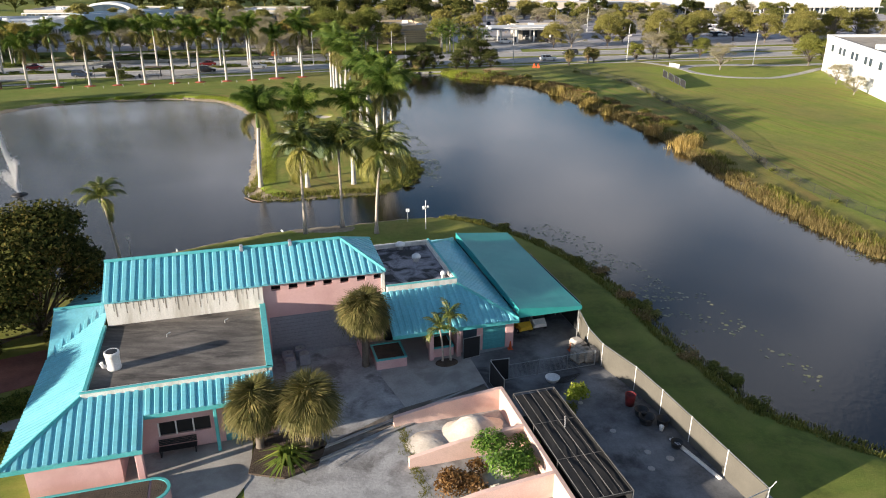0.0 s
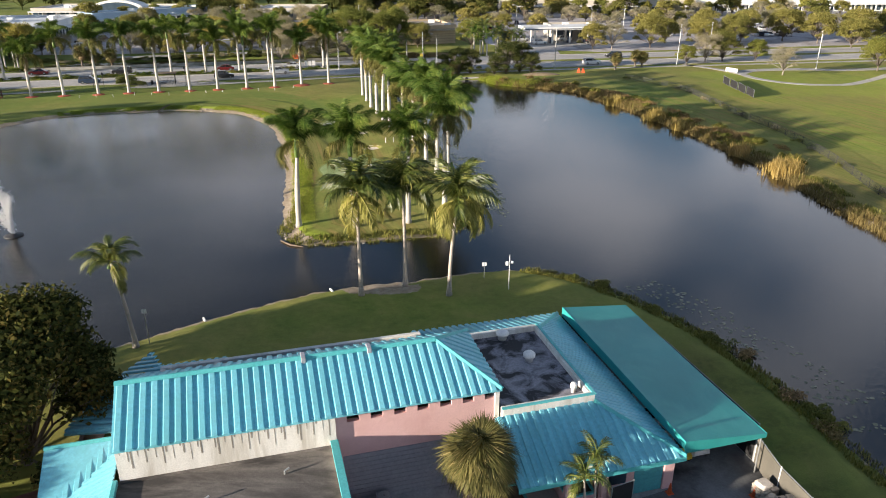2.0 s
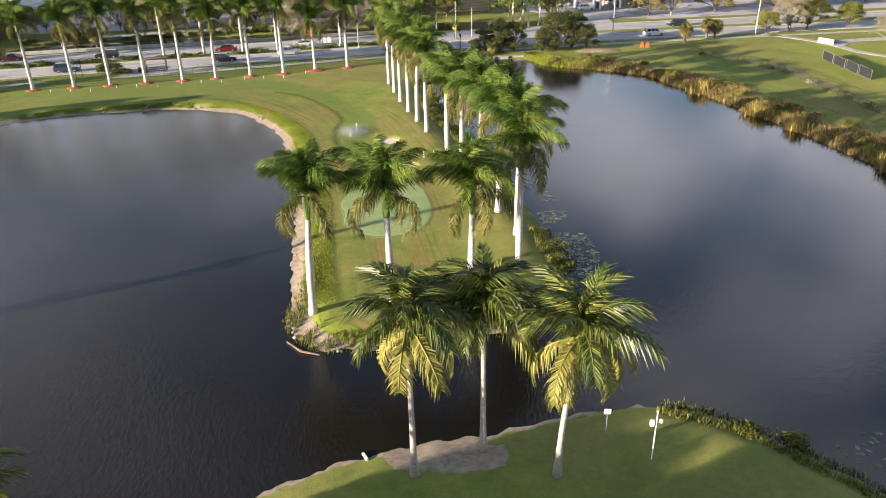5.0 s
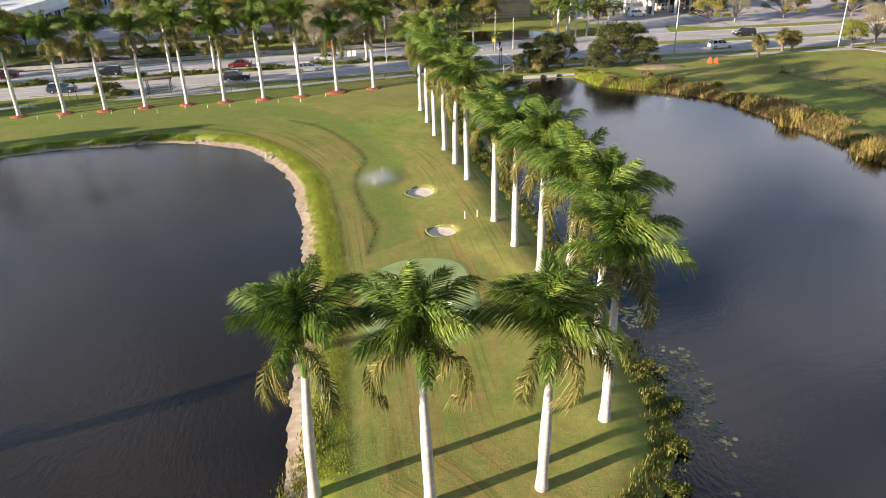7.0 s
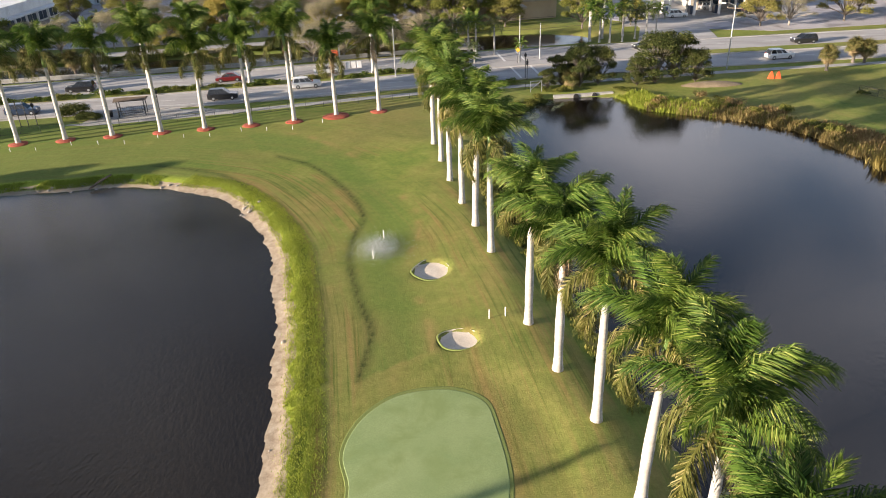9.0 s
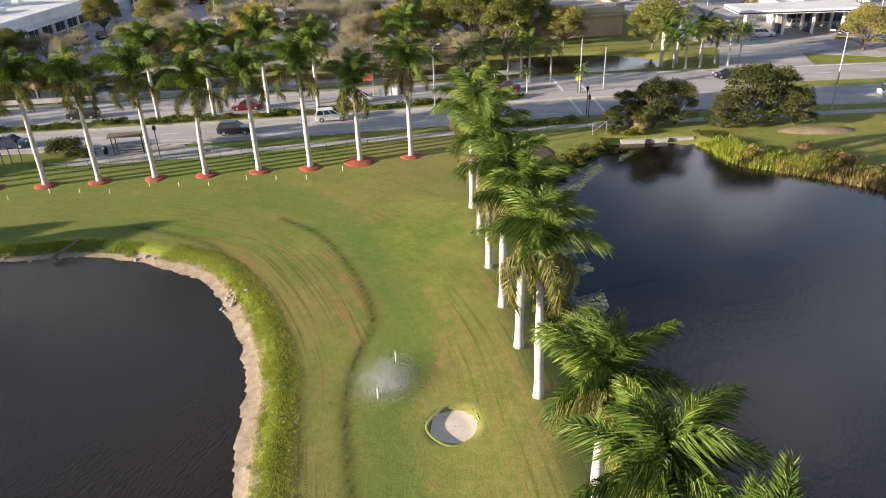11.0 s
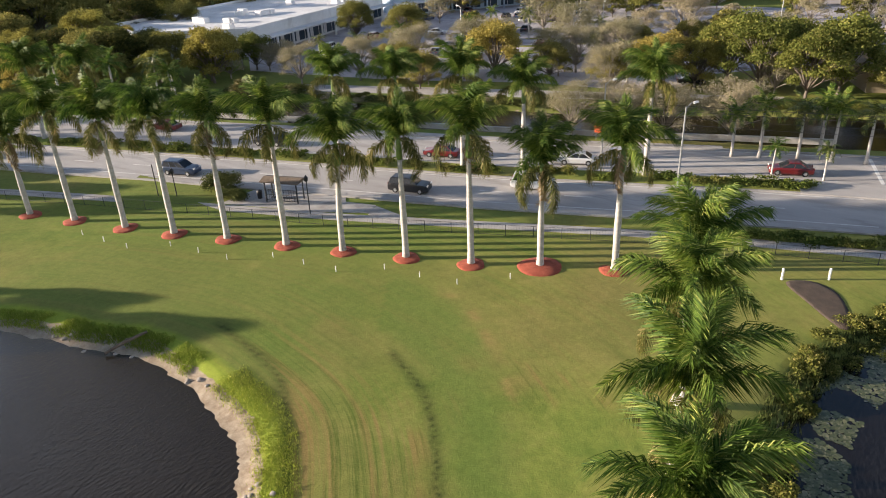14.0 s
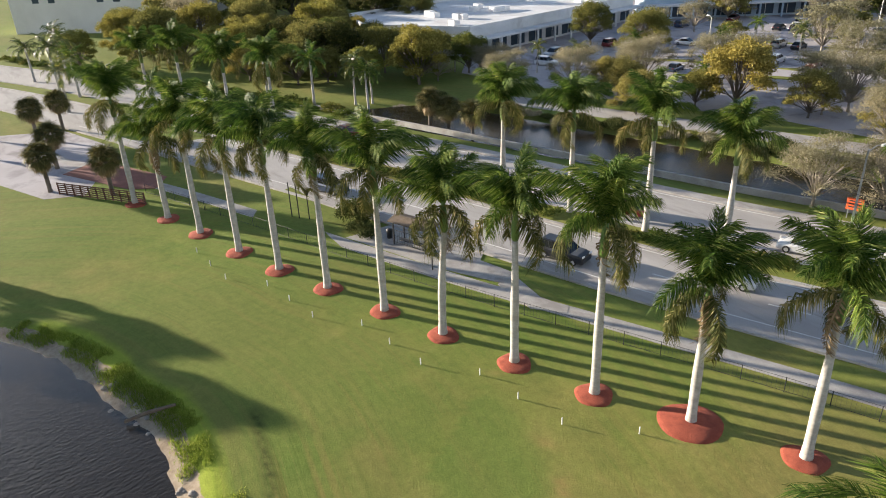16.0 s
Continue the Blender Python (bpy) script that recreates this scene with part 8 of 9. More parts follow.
for j in range(8):
    for z0 in (5.6,):
        p0 = a + t * (5 + j * 4.6 + 1.5 * (j % 2)); p1 = p0 + t * 1.7
        part("window", Shape().slab([tuple(p[:2]) for p in (p0 - o * 0.1, p1 - o * 0.1, p1 + o * 0.05, p0 + o * 0.05)][::-1], z0, z0 + 1.7), BLUEGLASS, sw)
hw = shop_block("hotel", [(-262, 176), (-222, 216), (-246, 242), (-288, 200)], 15.0, surf("cream_stucco", (0.66, 0.63, 0.57), (0.76, 0.73, 0.67), 0.15, 0.9, 0.2, 10.0), WHITEROOF, "tall pale hotel block behind palms", (), units=3)
a, d = Vector((-262, 176, 0)), Vector((-222, 216, 0)); t = (d - a).normalized(); o = Vector((t.y, -t.x, 0))
for j in (1, 2, 5, 6, 9):
    for z0 in (8.2, 11.6):
        p0 = a + t * (2.5 + j * 4.9); p1 = p0 + t * 2.0
        part("window", Shape().slab([tuple(p[:2]) for p in (p0 - o * 0.1, p0 + o * 0.06, p1 + o * 0.06, p1 - o * 0.1)], z0, z0 + 1.8), BLUEGLASS, hw)

# petrol station
gas = thing("petrol_canopy", (31, 264, 0), "white petrol-station canopy with a blue stripe", "canopy", turn=8)
part("roof", Shape().box(-13, 13, -5, 5, 4.6, 5.4, 0.1), WHITEROOF, gas)
part("stripe", Shape().box(-13.05, 13.05, -5.06, 5.06, 4.75, 5.0), CARBLUE, gas, "blue fascia stripe")
for x in (-9, -3, 3, 9):
    for y in (-2.5, 2.5):
        part("column", Shape().box(x - 0.25, x + 0.25, y - 0.25, y + 0.25, 0, 4.6, 0.03), WHITEPLASTIC, gas)
    part("pump", Shape().box(x - 0.35, x + 0.35, -1.0, 1.0, 0, 1.9, 0.08), CARBLUE, gas)
shop_block("petrol_shop", [(30, 272), (46, 275), (44, 285), (28, 282)], 4.2, SHOPWALL, WHITEROOF, "small cream petrol-station shop", (0,), units=1)
solid("forecourt", Shape().slab([(10, 248), (56, 256), (52, 290), (14, 284)], -0.2, 0.04), CONCRETE, "pale petrol-station forecourt", "forecourt", kind="structure")


# ---- cars ----
def car_shapes(l, w, h, suv):
    """Lofted lower body, glazed cabin, and the roof with its pillars."""
    body, cabin, roof = Shape(), Shape(), Shape()
    belt = h * (0.62 if suv else 0.63)
    hood = belt - (0.06 if suv else 0.10)
    tail = belt if suv else belt - 0.03
    rows = [(-0.5, 0.84, 0.42, tail - 0.16), (-0.485, 0.93, 0.28, tail - 0.05), (-0.40, 0.99, 0.22, tail), (-0.20, 1.0, 0.20, belt), (0.12, 1.0, 0.20, belt), (0.24, 1.0, 0.20, belt - 0.02),
            (0.38, 0.98, 0.22, hood), (0.46, 0.93, 0.24, hood - 0.08), (0.49, 0.86, 0.28, hood - 0.16), (0.5, 0.78, 0.40, hood - 0.26)]
    n = 8
    for x, k, lo, hi in rows:
        q = k * w / 2
        body.v += [(x * l, y, z) for y, z in ((-q * 0.92, lo), (-q, lo + 0.12), (-q, hi - 0.16), (-q * 0.90, hi), (q * 0.90, hi), (q, hi - 0.16), (q, lo + 0.12), (q * 0.92, lo))]
    for i in range(len(rows) - 1):
        body.f += [(i * n + j, i * n + (j + 1) % n, (i + 1) * n + (j + 1) % n, (i + 1) * n + j) for j in range(n)]
    body.f += [tuple(range(n - 1, -1, -1)), tuple(range(len(body.v) - n, len(body.v)))]
    c0, c1, r0, r1 = (-0.47, 0.24, -0.41, 0.06) if suv else (-0.37, 0.26, -0.20, 0.06)
    b, t = w * 0.45, w * 0.38
    low = [(c0 * l, -b, belt - 0.02), (c1 * l, -b, belt - 0.03), (c1 * l, b, belt - 0.03), (c0 * l, b, belt - 0.02)]
    top = [(r0 * l, -t, h - 0.04), (r1 * l, -t, h - 0.04), (r1 * l, t, h - 0.04), (r0 * l, t, h - 0.04)]
    cabin.add(low + top, [(0, 1, 5, 4), (1, 2, 6, 5), (2, 3, 7, 6), (3, 0, 4, 7), (4, 5, 6, 7)])
    roof.add([(r0 * l - 0.06, -t - 0.02, h - 0.07), (r1 * l + 0.06, -t - 0.02, h - 0.07), (r1 * l + 0.06, t + 0.02, h - 0.07), (r0 * l - 0.06, t + 0.02, h - 0.07), (r0 * l + 0.14, -t * 0.82, h + 0.03), (r1 * l - 0.16, -t * 0.82, h + 0.03), (r1 * l - 0.16, t * 0.82, h + 0.03), (r0 * l + 0.14, t * 0.82, h + 0.03)],
             [(0, 1, 5, 4), (1, 2, 6, 5), (2, 3, 7, 6), (3, 0, 4, 7), (4, 5, 6, 7), (3, 2, 1, 0)])
    feet = [(0, Vector(low[0]), 0.16), (1, Vector(low[1]), 0.09), (2, Vector(low[2]), 0.09), (3, Vector(low[3]), 0.16)]
    for i, foot, k in feet:
        along = Vector((k if i in (0, 3) else -k, 0, 0))
        inward = Vector((0, 0.05 if i < 2 else -0.05, 0))
        n0 = len(roof.v)
        roof.v += [tuple(foot - inward * 0.3), tuple(foot - inward * 0.3 + along), tuple(Vector(roof.v[i]) + along)]
        roof.f += [(i, n0, n0 + 1, n0 + 2)]
    for u in ((0.34, 0.66) if suv else (0.48,)):
        for i, j, q in ((0, 1, 1), (3, 2, -1)):
            a0, a1 = Vector(low[i]).lerp(Vector(low[j]), u + 0.03), Vector(low[i]).lerp(Vector(low[j]), u + 0.06)
            c0_, c1_ = Vector(roof.v[i]).lerp(Vector(roof.v[j]), u), Vector(roof.v[i]).lerp(Vector(roof.v[j]), u + 0.03)
            out = Vector((0, -0.015 * q, 0))
            n0 = len(roof.v)
            roof.v += [tuple(a0 + out), tuple(a1 + out), tuple(c1_), tuple(c0_)]
            roof.f += [(n0, n0 + 1, n0 + 2, n0 + 3), (n0 + 3, n0 + 2, i)]
    return body, cabin, roof


CARMESH = {}
PAINTS = {"white": CARWHITE, "black": CARBLACK, "silver": CARSILVER, "red": CARRED, "blue": CARBLUE}


def car(x, y, z, turn, colour, suv, where):
    key = (colour, suv)
    l, w, h = (4.75, 1.9, 1.72) if suv else (4.65, 1.82, 1.45)
    if key not in CARMESH:
        b, c, r = car_shapes(l, w, h, suv)
        m = b.mesh("body", PAINTS[colour])
        CARMESH[key] = (m, c.mesh("cabin_glass", CARGLASS), r.mesh("roof", PAINTS[colour]))
    if "wheel" not in CARMESH:
        CARMESH["wheel"] = (Shape().tube([(0, -0.11, 0), (0, 0.11, 0)], 0.33, 16).mesh("wheel", TYRE), Shape().tube([(0, -0.12, 0), (0, 0.12, 0)], 0.19, 12).mesh("rim", STEEL),
                            Shape().box(-0.04, 0.04, -0.2, 0.2, -0.08, 0.08, 0.02).mesh("headlight", LAMPWHITE), Shape().box(-0.04, 0.04, -0.18, 0.18, -0.08, 0.08, 0.02).mesh("tail_light", REDPAINT))
    c = thing("car", (x, y, z), colour + (" utility car " if suv else " saloon car ") + where, "car", "cars " + where, turn=turn)
    m = CARMESH[key]
    part("body", m[0], None, c); part("cabin_glass", m[1], None, c, "dark glazed cabin"); part("roof", m[2], None, c)
    for sx in (-0.3, 0.31):
        for sy in (-1, 1):
            wl_ = part("wheel", CARMESH["wheel"][0], None, c); wl_.location = (sx * l, sy * (w / 2 - 0.08), 0.33)
            part("rim", CARMESH["wheel"][1], None, wl_)
    for sy in (-0.32, 0.32):
        part("headlight", CARMESH["wheel"][2], None, c).location = (l * 0.49, sy * w, 0.55 * h)
        part("tail_light", CARMESH["wheel"][3], None, c).location = (-l * 0.49, sy * w, 0.58 * h)


for x, off, way, col, suv in ((-47.0, 6.5, 0, "white", True), (-89.0, 2.8, 0, "blue", True), (-60.3, 15.4, 180, "red", False), (-43.0, 15.4, 180, "white", False), (-20.8, 15.2, 180, "red", False),
                              (-84.0, 15.6, 180, "black", True), (-103.0, 19.6, 180, "red", False), (-60.0, 3.0, 0, "black", True), (33.0, 3.0, 0, "white", True), (14, 17, 180, "black", False), (44, 14.5, 180, "black", True)):
    p, h = road_place(x, off)
    car(p.x, p.y, 0.05, h + way, col, suv, "on the road")
for x, y, a, col, suv in ((-121.3, 247.6, 14, "white", True), (-124, 260.7, 20, "black", True), (-114.7, 282, 15, "white", False), (-110.8, 311, 100, "black", False), (-107.5, 312, 100, "blue", False), (-101, 312, 100, "black", True), (-97.5, 311, 100, "silver", False), (-93.3, 308, 15, "black", True),
                          (-63, 263, 60, "black", False), (-78, 304, 100, "silver", True), (-46, 253, 20, "black", False), (-77, 314, 100, "white", True), (-95.5, 315, 100, "black", False)):
    car(x, y, 0.032, a, col, suv, "in the car park")
for row_y in (262, 278, 294, 309, 324):
    for i in range(9):
        x = -128 + 8.6 * i + nrng.uniform(-2.5, 2.5)
        if nrng.random() < 0.62:
            car(x, row_y + (x + 90) * 0.2, 0.032, nrng.choice((98, 102, 280)), nrng.choice(("black", "black", "silver", "white", "blue", "red")), nrng.random() < 0.5, "in the car park")
for i in range(84):
    row_y = nrng.choice((284, 296, 304, 312, 330, 346, 362))
    x = nrng.uniform(-40, 175)
    if not (8 < x < 58 and row_y < 292) and not (x < 6 and row_y < 292):
        car(x, row_y + nrng.uniform(-0.6, 0.6), 0.03, nrng.choice((88, 92, 270)) + nrng.uniform(-3, 3), nrng.choice(("white", "black", "silver", "silver", "red", "blue", "white", "black")), nrng.random() < 0.5, "in the car park")
for x, y, a in ((19, 268, 20), (24, 259, 10), (34, 270, 8), (42, 262, 10)):
    car(x, y, 0.045, a, nrng.choice(("white", "silver", "black")), True, "at the petrol station")
for x, y in ((-96, 262), (-70, 275), (-85, 300), (-58, 296), (20, 300), (60, 296), (100, 300), (140, 300), (-40, 300), (45, 282), (85, 284)):
    street_pole(x, y, 9.5, "tall car-park light pole", 1.2, mat=STEEL, name="lamp_post", turn=nrng.uniform(0, 360))

# western junction: pavers, low wall
solid("paver_apron", Shape().slab([(-118, 160.5), (-106.5, 165.5), (-104.6, 168.2), (-108, 170.4), (-121, 165.5)], -0.1, 0.056), REDPAVER, "red paver apron at the western entrance", "pavement", kind="structure")
solid("entrance_drive", Shape().slab([(-150, 146), (-132, 149), (-110, 157), (-108, 161), (-116, 165), (-128, 168), (-140, 165)], -0.1, 0.045), LOT, "grey entrance drive", "road", kind="structure")
REDWOOD = surf("red_brown_timber", (0.090, 0.040, 0.028), (0.160, 0.075, 0.050), 1.6, 0.85, 0.4, 18.0)
lw = thing("timber_fence", (0, 0, 0), "close red-brown timber rail fence at the entrance", "fence")
for i in range(12):
    x, y = -110.5 + i * 0.95, 158.8 + i * 0.62
    part("post", Shape().box(x - 0.08, x + 0.08, y - 0.08, y + 0.08, 0, 1.5, 0.02), REDWOOD, lw)
    if i:
        for z in (0.2, 0.45, 0.7, 0.95, 1.2, 1.42):
            part("rail", Shape().tube([(x - 0.95, y - 0.62, z), (x, y, z)], 0.07, 5), REDWOOD, lw)

# ---- shore growth ----
srng = random.Random(91)


def strewn(line, count, lo, hi, keep=None):
    """Places strewn beside a line, lo to hi metres to the land side."""
    L = round_line(line); out = []
    c = np.concatenate([[0], np.cumsum(np.linalg.norm(np.diff(L, axis=0), axis=1))])
    for _ in range(count * 6):
        if len(out) == count:
            break
        r = srng.uniform(0, c[-1]); i = min(int(np.searchsorted(c, r)), len(L) - 1) or 1
        p = L[i - 1] + (L[i] - L[i - 1]) * (r - c[i - 1]) / (c[i] - c[i - 1]); h = math.degrees(math.atan2(*(L[i] - L[i - 1])[::-1]))
        d = srng.uniform(lo, hi)
        for s in (1, -1):
            x, y = p[0] - math.sin(radians(h)) * d * s, p[1] + math.cos(radians(h)) * d * s
            sd = shore_distance(x, y)
            if lo - 0.4 <= sd <= hi + 0.6 and (keep is None or keep(x, y)):
                out.append((x, y)); break
    return out


tufts("long_grass", strewn(SPIT[8:] + WEST_SHORE[:3], 7000, 1.3, 3.7), 8, 0.14, 0.22, srng, GRASSBLADE, "bright uncut grass along the spit's sandy bank", lean=0.9, width=0.016)
tufts("long_grass", strewn(WEST_SHORE[2:8], 2000, 0.9, 2.6, lambda x, y: noise.noise((x * 0.3, y * 0.3, 1)) > -0.15), 8, 0.22, 0.20, srng, GRASSBLADE, "clumps of uncut grass above the north bank", lean=0.8, width=0.018)
tufts("shore_grass", strewn(SPIT[:8] + NORTH_SHORE[5:], 2200, 0.0, 1.8), 6, 0.4, 0.15, srng, SCRUB, "ragged green growth at the spit's edge")
tufts("shore_grass", strewn(NORTH_SHORE[1:9], 1900, -0.3, 1.5), 7, 0.5, 0.2, srng, THICKET, "rank dark growth below the palm row")
tufts("shore_grass", strewn(SOUTH_SHORE[7:18], 1900, -0.1, 1.4), 6, 0.32, 0.15, srng, SCRUB, "ragged olive weeds along the south bank")
tufts("reeds", strewn(EAST_SHORE[2:13], 2600, -0.5, 1.6, lambda x, y: noise.noise((x * 0.22, y * 0.22, 6)) > -0.25), 7, 0.95, 0.20, srng, REED, "dry brown reeds along the east bank", width=0.035)
tufts("reeds", strewn(EAST_SHORE[2:13], 2400, 0.3, 3.4, lambda x, y: noise.noise((x * 0.2, y * 0.2, 2)) > -0.2), 7, 0.6, 0.25, srng, SCRUB, "olive scrub behind the reeds", width=0.04)
for cx, cy, r, n in ((31.5, 147, 1.6, 130), (39.8, 112, 1.9, 170), (26.8, 160.5, 1.4, 100), (33.6, 139, 1.1, 70), (37.6, 122, 1.2, 80)):
    tufts("golden_reeds", [(cx + srng.gauss(0, r * 0.55), cy + srng.gauss(0, r * 0.55)) for _ in range(n)], 8, 2.0, 0.18, srng, REEDGOLD, "stand of tall golden reeds in the shallows", width=0.05)
tufts("reeds", strewn(EAST_SHORE[6:12], 1700, 1.0, 6.5, lambda x, y: noise.noise((x * 0.16, y * 0.16, 8)) > -0.12), 7, 0.65, 0.28, srng, REED, "broad belt of dry brown bank growth behind the reeds", width=0.04)
tufts("reeds", strewn([EAST_SHORE[-2], EAST_SHORE[-1], (2.5, 188), (1.5, 190.8)], 900, -0.2, 4.0), 7, 0.8, 0.25, srng, GRASSBLADE, "green reeds by the culvert", width=0.04)
scrubs = [bush_mesh(1.6, 1.2, 700, 0.11, srng, SCRUB) for _ in range(3)] + [bush_mesh(1.8, 1.4, 600, 0.11, srng, REED)]
for x, y in strewn(EAST_SHORE[5:13], 34, 2.0, 7.0):
    solid("scrub_bush", srng.choice(scrubs), None, "scruffy olive bush on the east bank", "bush", "bushes on the east bank", at=pose(x, y, ground_z(x, y), 0, 0, srng.uniform(0, 360)) @ Matrix.Diagonal((1, 1, srng.uniform(0.6, 1.1), 1)))
for x, y in strewn(NORTH_SHORE[1:5], 26, -0.2, 2.4) + strewn(NORTH_SHORE[4:9], 16, -0.2, 1.0) + [(-9.5, 193.2), (-7.8, 192.6), (-6.2, 193.6), (1.6, 193.6), (3.0, 192.4), (-10.6, 190.4), (-11.8, 187.5), (-12.8, 185.5), (-3.2, 95.0), (-2.8, 99.5), (-3.4, 102.5), (-4.2, 92.0), (-13.9, 150), (-14.4, 156)]:
    solid("scrub_bush", srng.choice(scrubs[:3]), None, "green bush at the spit's water edge", "bush", "bushes on the spit", at=pose(x, y, ground_z(x, y) - 0.05, 0, 0, srng.uniform(0, 360)) @ Matrix.Diagonal((0.85, 0.85, srng.uniform(0.5, 0.9), 1)))
for x, y in strewn(SOUTH_SHORE[8:17], 14, -0.1, 0.9):
    solid("scrub_bush", srng.choice(scrubs), None, "low weedy bush on the south bank", "bush", "bushes on the south bank", at=pose(x, y, ground_z(x, y) - 0.05, 0, 0, srng.uniform(0, 360)) @ Matrix.Diagonal((0.8, 0.8, 0.55, 1)))

pads = Shape()
for line, lo, hi, n in ((NORTH_SHORE[1:8], 0.1, 3.6, 5200), (NORTH_SHORE[2:] + SPIT[:3], 0.2, 3.4, 3600), (SOUTH_SHORE[9:14], 1.2, 5.0, 420), (SOUTH_SHORE[12:16], 5.0, 7.5, 90), (EAST_SHORE[1:4], 0.6, 3.0, 150)):
    L = round_line(line); seg = np.linalg.norm(np.diff(L, axis=0), axis=1).sum(); k = 0
    while k < n:
        p, h = along(L, srng.uniform(0, seg)); d = srng.uniform(lo, hi) * srng.choice((1, -1))
        x, y = p[0] - math.sin(radians(h)) * d, p[1] + math.cos(radians(h)) * d
        if noise.noise((x * 0.35, y * 0.35, 4)) < -0.1 or not (-hi - 0.5 < shore_distance(x, y) < -lo * 0.8):
            k += 0.2
            continue
        r = srng.uniform(0.06, 0.19); a0 = srng.uniform(0, 6.28); m = len(pads.v); tilt = srng.uniform(-0.02, 0.02)
        pads.v += [(x + r * math.cos(a0 + j * 0.95), y + r * math.sin(a0 + j * 0.95), WATER_Z + 0.012 + tilt * math.cos(j)) for j in range(7)]
        pads.f.append(tuple(range(m, m + 7)))
        k += 1
tagged(new("lily_pads", pads.mesh("lily_pads", PAD)), "scattered pale lily pads floating near the banks", "lily pads", kind="stuff")

# shore stones, log, twigs
def stone_mesh(seed):
    r = random.Random(seed); bm = bmesh.new(); bmesh.ops.create_icosphere(bm, subdivisions=2, radius=1)
    for v in bm.verts:
        v.co *= 1 + 0.28 * noise.noise(v.co * 1.4 + Vector((seed, 0, 0)))
        v.co.z *= 0.6
    m = bpy.data.meshes.new("stone"); bm.to_mesh(m); bm.free(); m.materials.append(ROCK)
    return m


STONES = [stone_mesh(i) for i in range(4)]
spots = [(-42.4 + srng.uniform(-1.0, 1.0), 148.2 + srng.uniform(-1.6, 1.6)) for _ in range(16)] + strewn(WEST_SHORE[2:7], 16, 0.0, 1.2) + strewn(SPIT[4:9], 26, -0.2, 0.5) + strewn(SPIT[8:], 5, 0.1, 1.0)
for x, y in spots:
    s = srng.uniform(0.08, 0.24)
    solid("stone", srng.choice(STONES), None, "weathered stone on the sandy bank", "stone", "stones on the bank", at=pose(x, y, ground_z(x, y) + s * 0.15, 0, 0, srng.uniform(0, 360)) @ Matrix.Diagonal((s, s, s, 1)))
solid("drift_log", Shape().tube([(-62.9, 153.6, -0.25), (-62.4, 155.0, 0.1), (-61.7, 156.6, 0.35)], [0.12, 0.14, 0.10], 9), WOOD, "weathered timber running down the bank", "log")
solid("drift_log", Shape().tube([(-24.9, 86.9, -0.42), (-23.6, 85.6, -0.38), (-22.2, 85.2, -0.42)], [0.07, 0.10, 0.05], 7), WOOD, "pale driftwood at the spit's tip", "log")

# fountain in the west pond
ftn = thing("fountain", (-54.5, 88.4, WATER_Z), "white pond fountain throwing a tall spray", "fountain")
part("float", Shape().lathe([(0.9, -0.1), (1.0, 0.06), (0.8, 0.14), (0.25, 0.2), (0.1, 0.4)], 20), BLACK, ftn, "dark round float", True)
drops = Shape()
# a tall jet carried over by the wind, two lower ones, and a skirt of mist
for jet, (top, drift, n, wide) in enumerate(((11.8, -1.9, 6400, 0.22), (10.6, -1.5, 2600, 0.42), (5.0, 0.9, 2200, 0.22), (5.4, 0.3, 2200, 0.26), (3.4, -1.6, 3000, 0.8))):
    for k in range(n):
        u = srng.random() ** 0.9
        x = drift * u ** 1.6 + srng.gauss(0, 0.05 + wide * u * 0.55)
        y = 0.4 * math.sin(jet * 2.1) * u + srng.gauss(0, 0.05 + wide * u * 0.5)
        z = max(0.05, 0.25 + top * u * (1 - 0.10 * u) - abs(srng.gauss(0, 0.9 * u * wide)))
        r = srng.uniform(0.012, 0.036) * (1.5 - 0.7 * u); m = len(drops.v)
        drops.v += [(x, y, z + r * 2.4), (x + r, y, z), (x - 0.5 * r, y + 0.87 * r, z), (x - 0.5 * r, y - 0.87 * r, z), (x, y, z - r * 2.4)]
        drops.f += [(m, m + 1, m + 2), (m, m + 2, m + 3), (m, m + 3, m + 1), (m + 4, m + 2, m + 1), (m + 4, m + 3, m + 2), (m + 4, m + 1, m + 3)]
part("spray", drops, CLOTHWHITE, ftn, "white droplets of spray")

# sprinkler mist patch stakes, flag, tee stakes
flag = thing("golf_flag", (-17.0, 107.1, 0.16), "golf flagstick with a small pale flag on the green", "golf flag")
part("stick", Shape().tube([(0, 0, -0.1), (0, 0, 2.2)], 0.015, 6), WHITEPLASTIC, flag)
part("flag", Shape().add([(0, 0, 2.2), (-0.5, 0.05, 2.12), (-0.48, 0.1, 1.85), (0, 0, 1.85), (0, 0.015, 2.2), (-0.5, 0.065, 2.12), (-0.48, 0.115, 1.85), (0, 0.015, 1.85)], [(0, 1, 2, 3), (7, 6, 5, 4), (0, 4, 5, 1), (1, 5, 6, 2), (2, 6, 7, 3)]), WHITEPLASTIC, flag, "small pale flag")
for x, y in ((-16.7, 127.0), (-15.5, 127.3), (-27.2, 136.9), (-26.9, 141.0)):
    solid("marker_stake", Shape().tube([(0, 0, -0.1), (0, 0, 0.75), (0, 0, 0.8)], [0.045, 0.045, 0.02], 7), WHITEPLASTIC, "white marker stake on the fairway", "stake", "fairway stakes", at=pose(x, y, ground_z(x, y)))
mist = Shape()
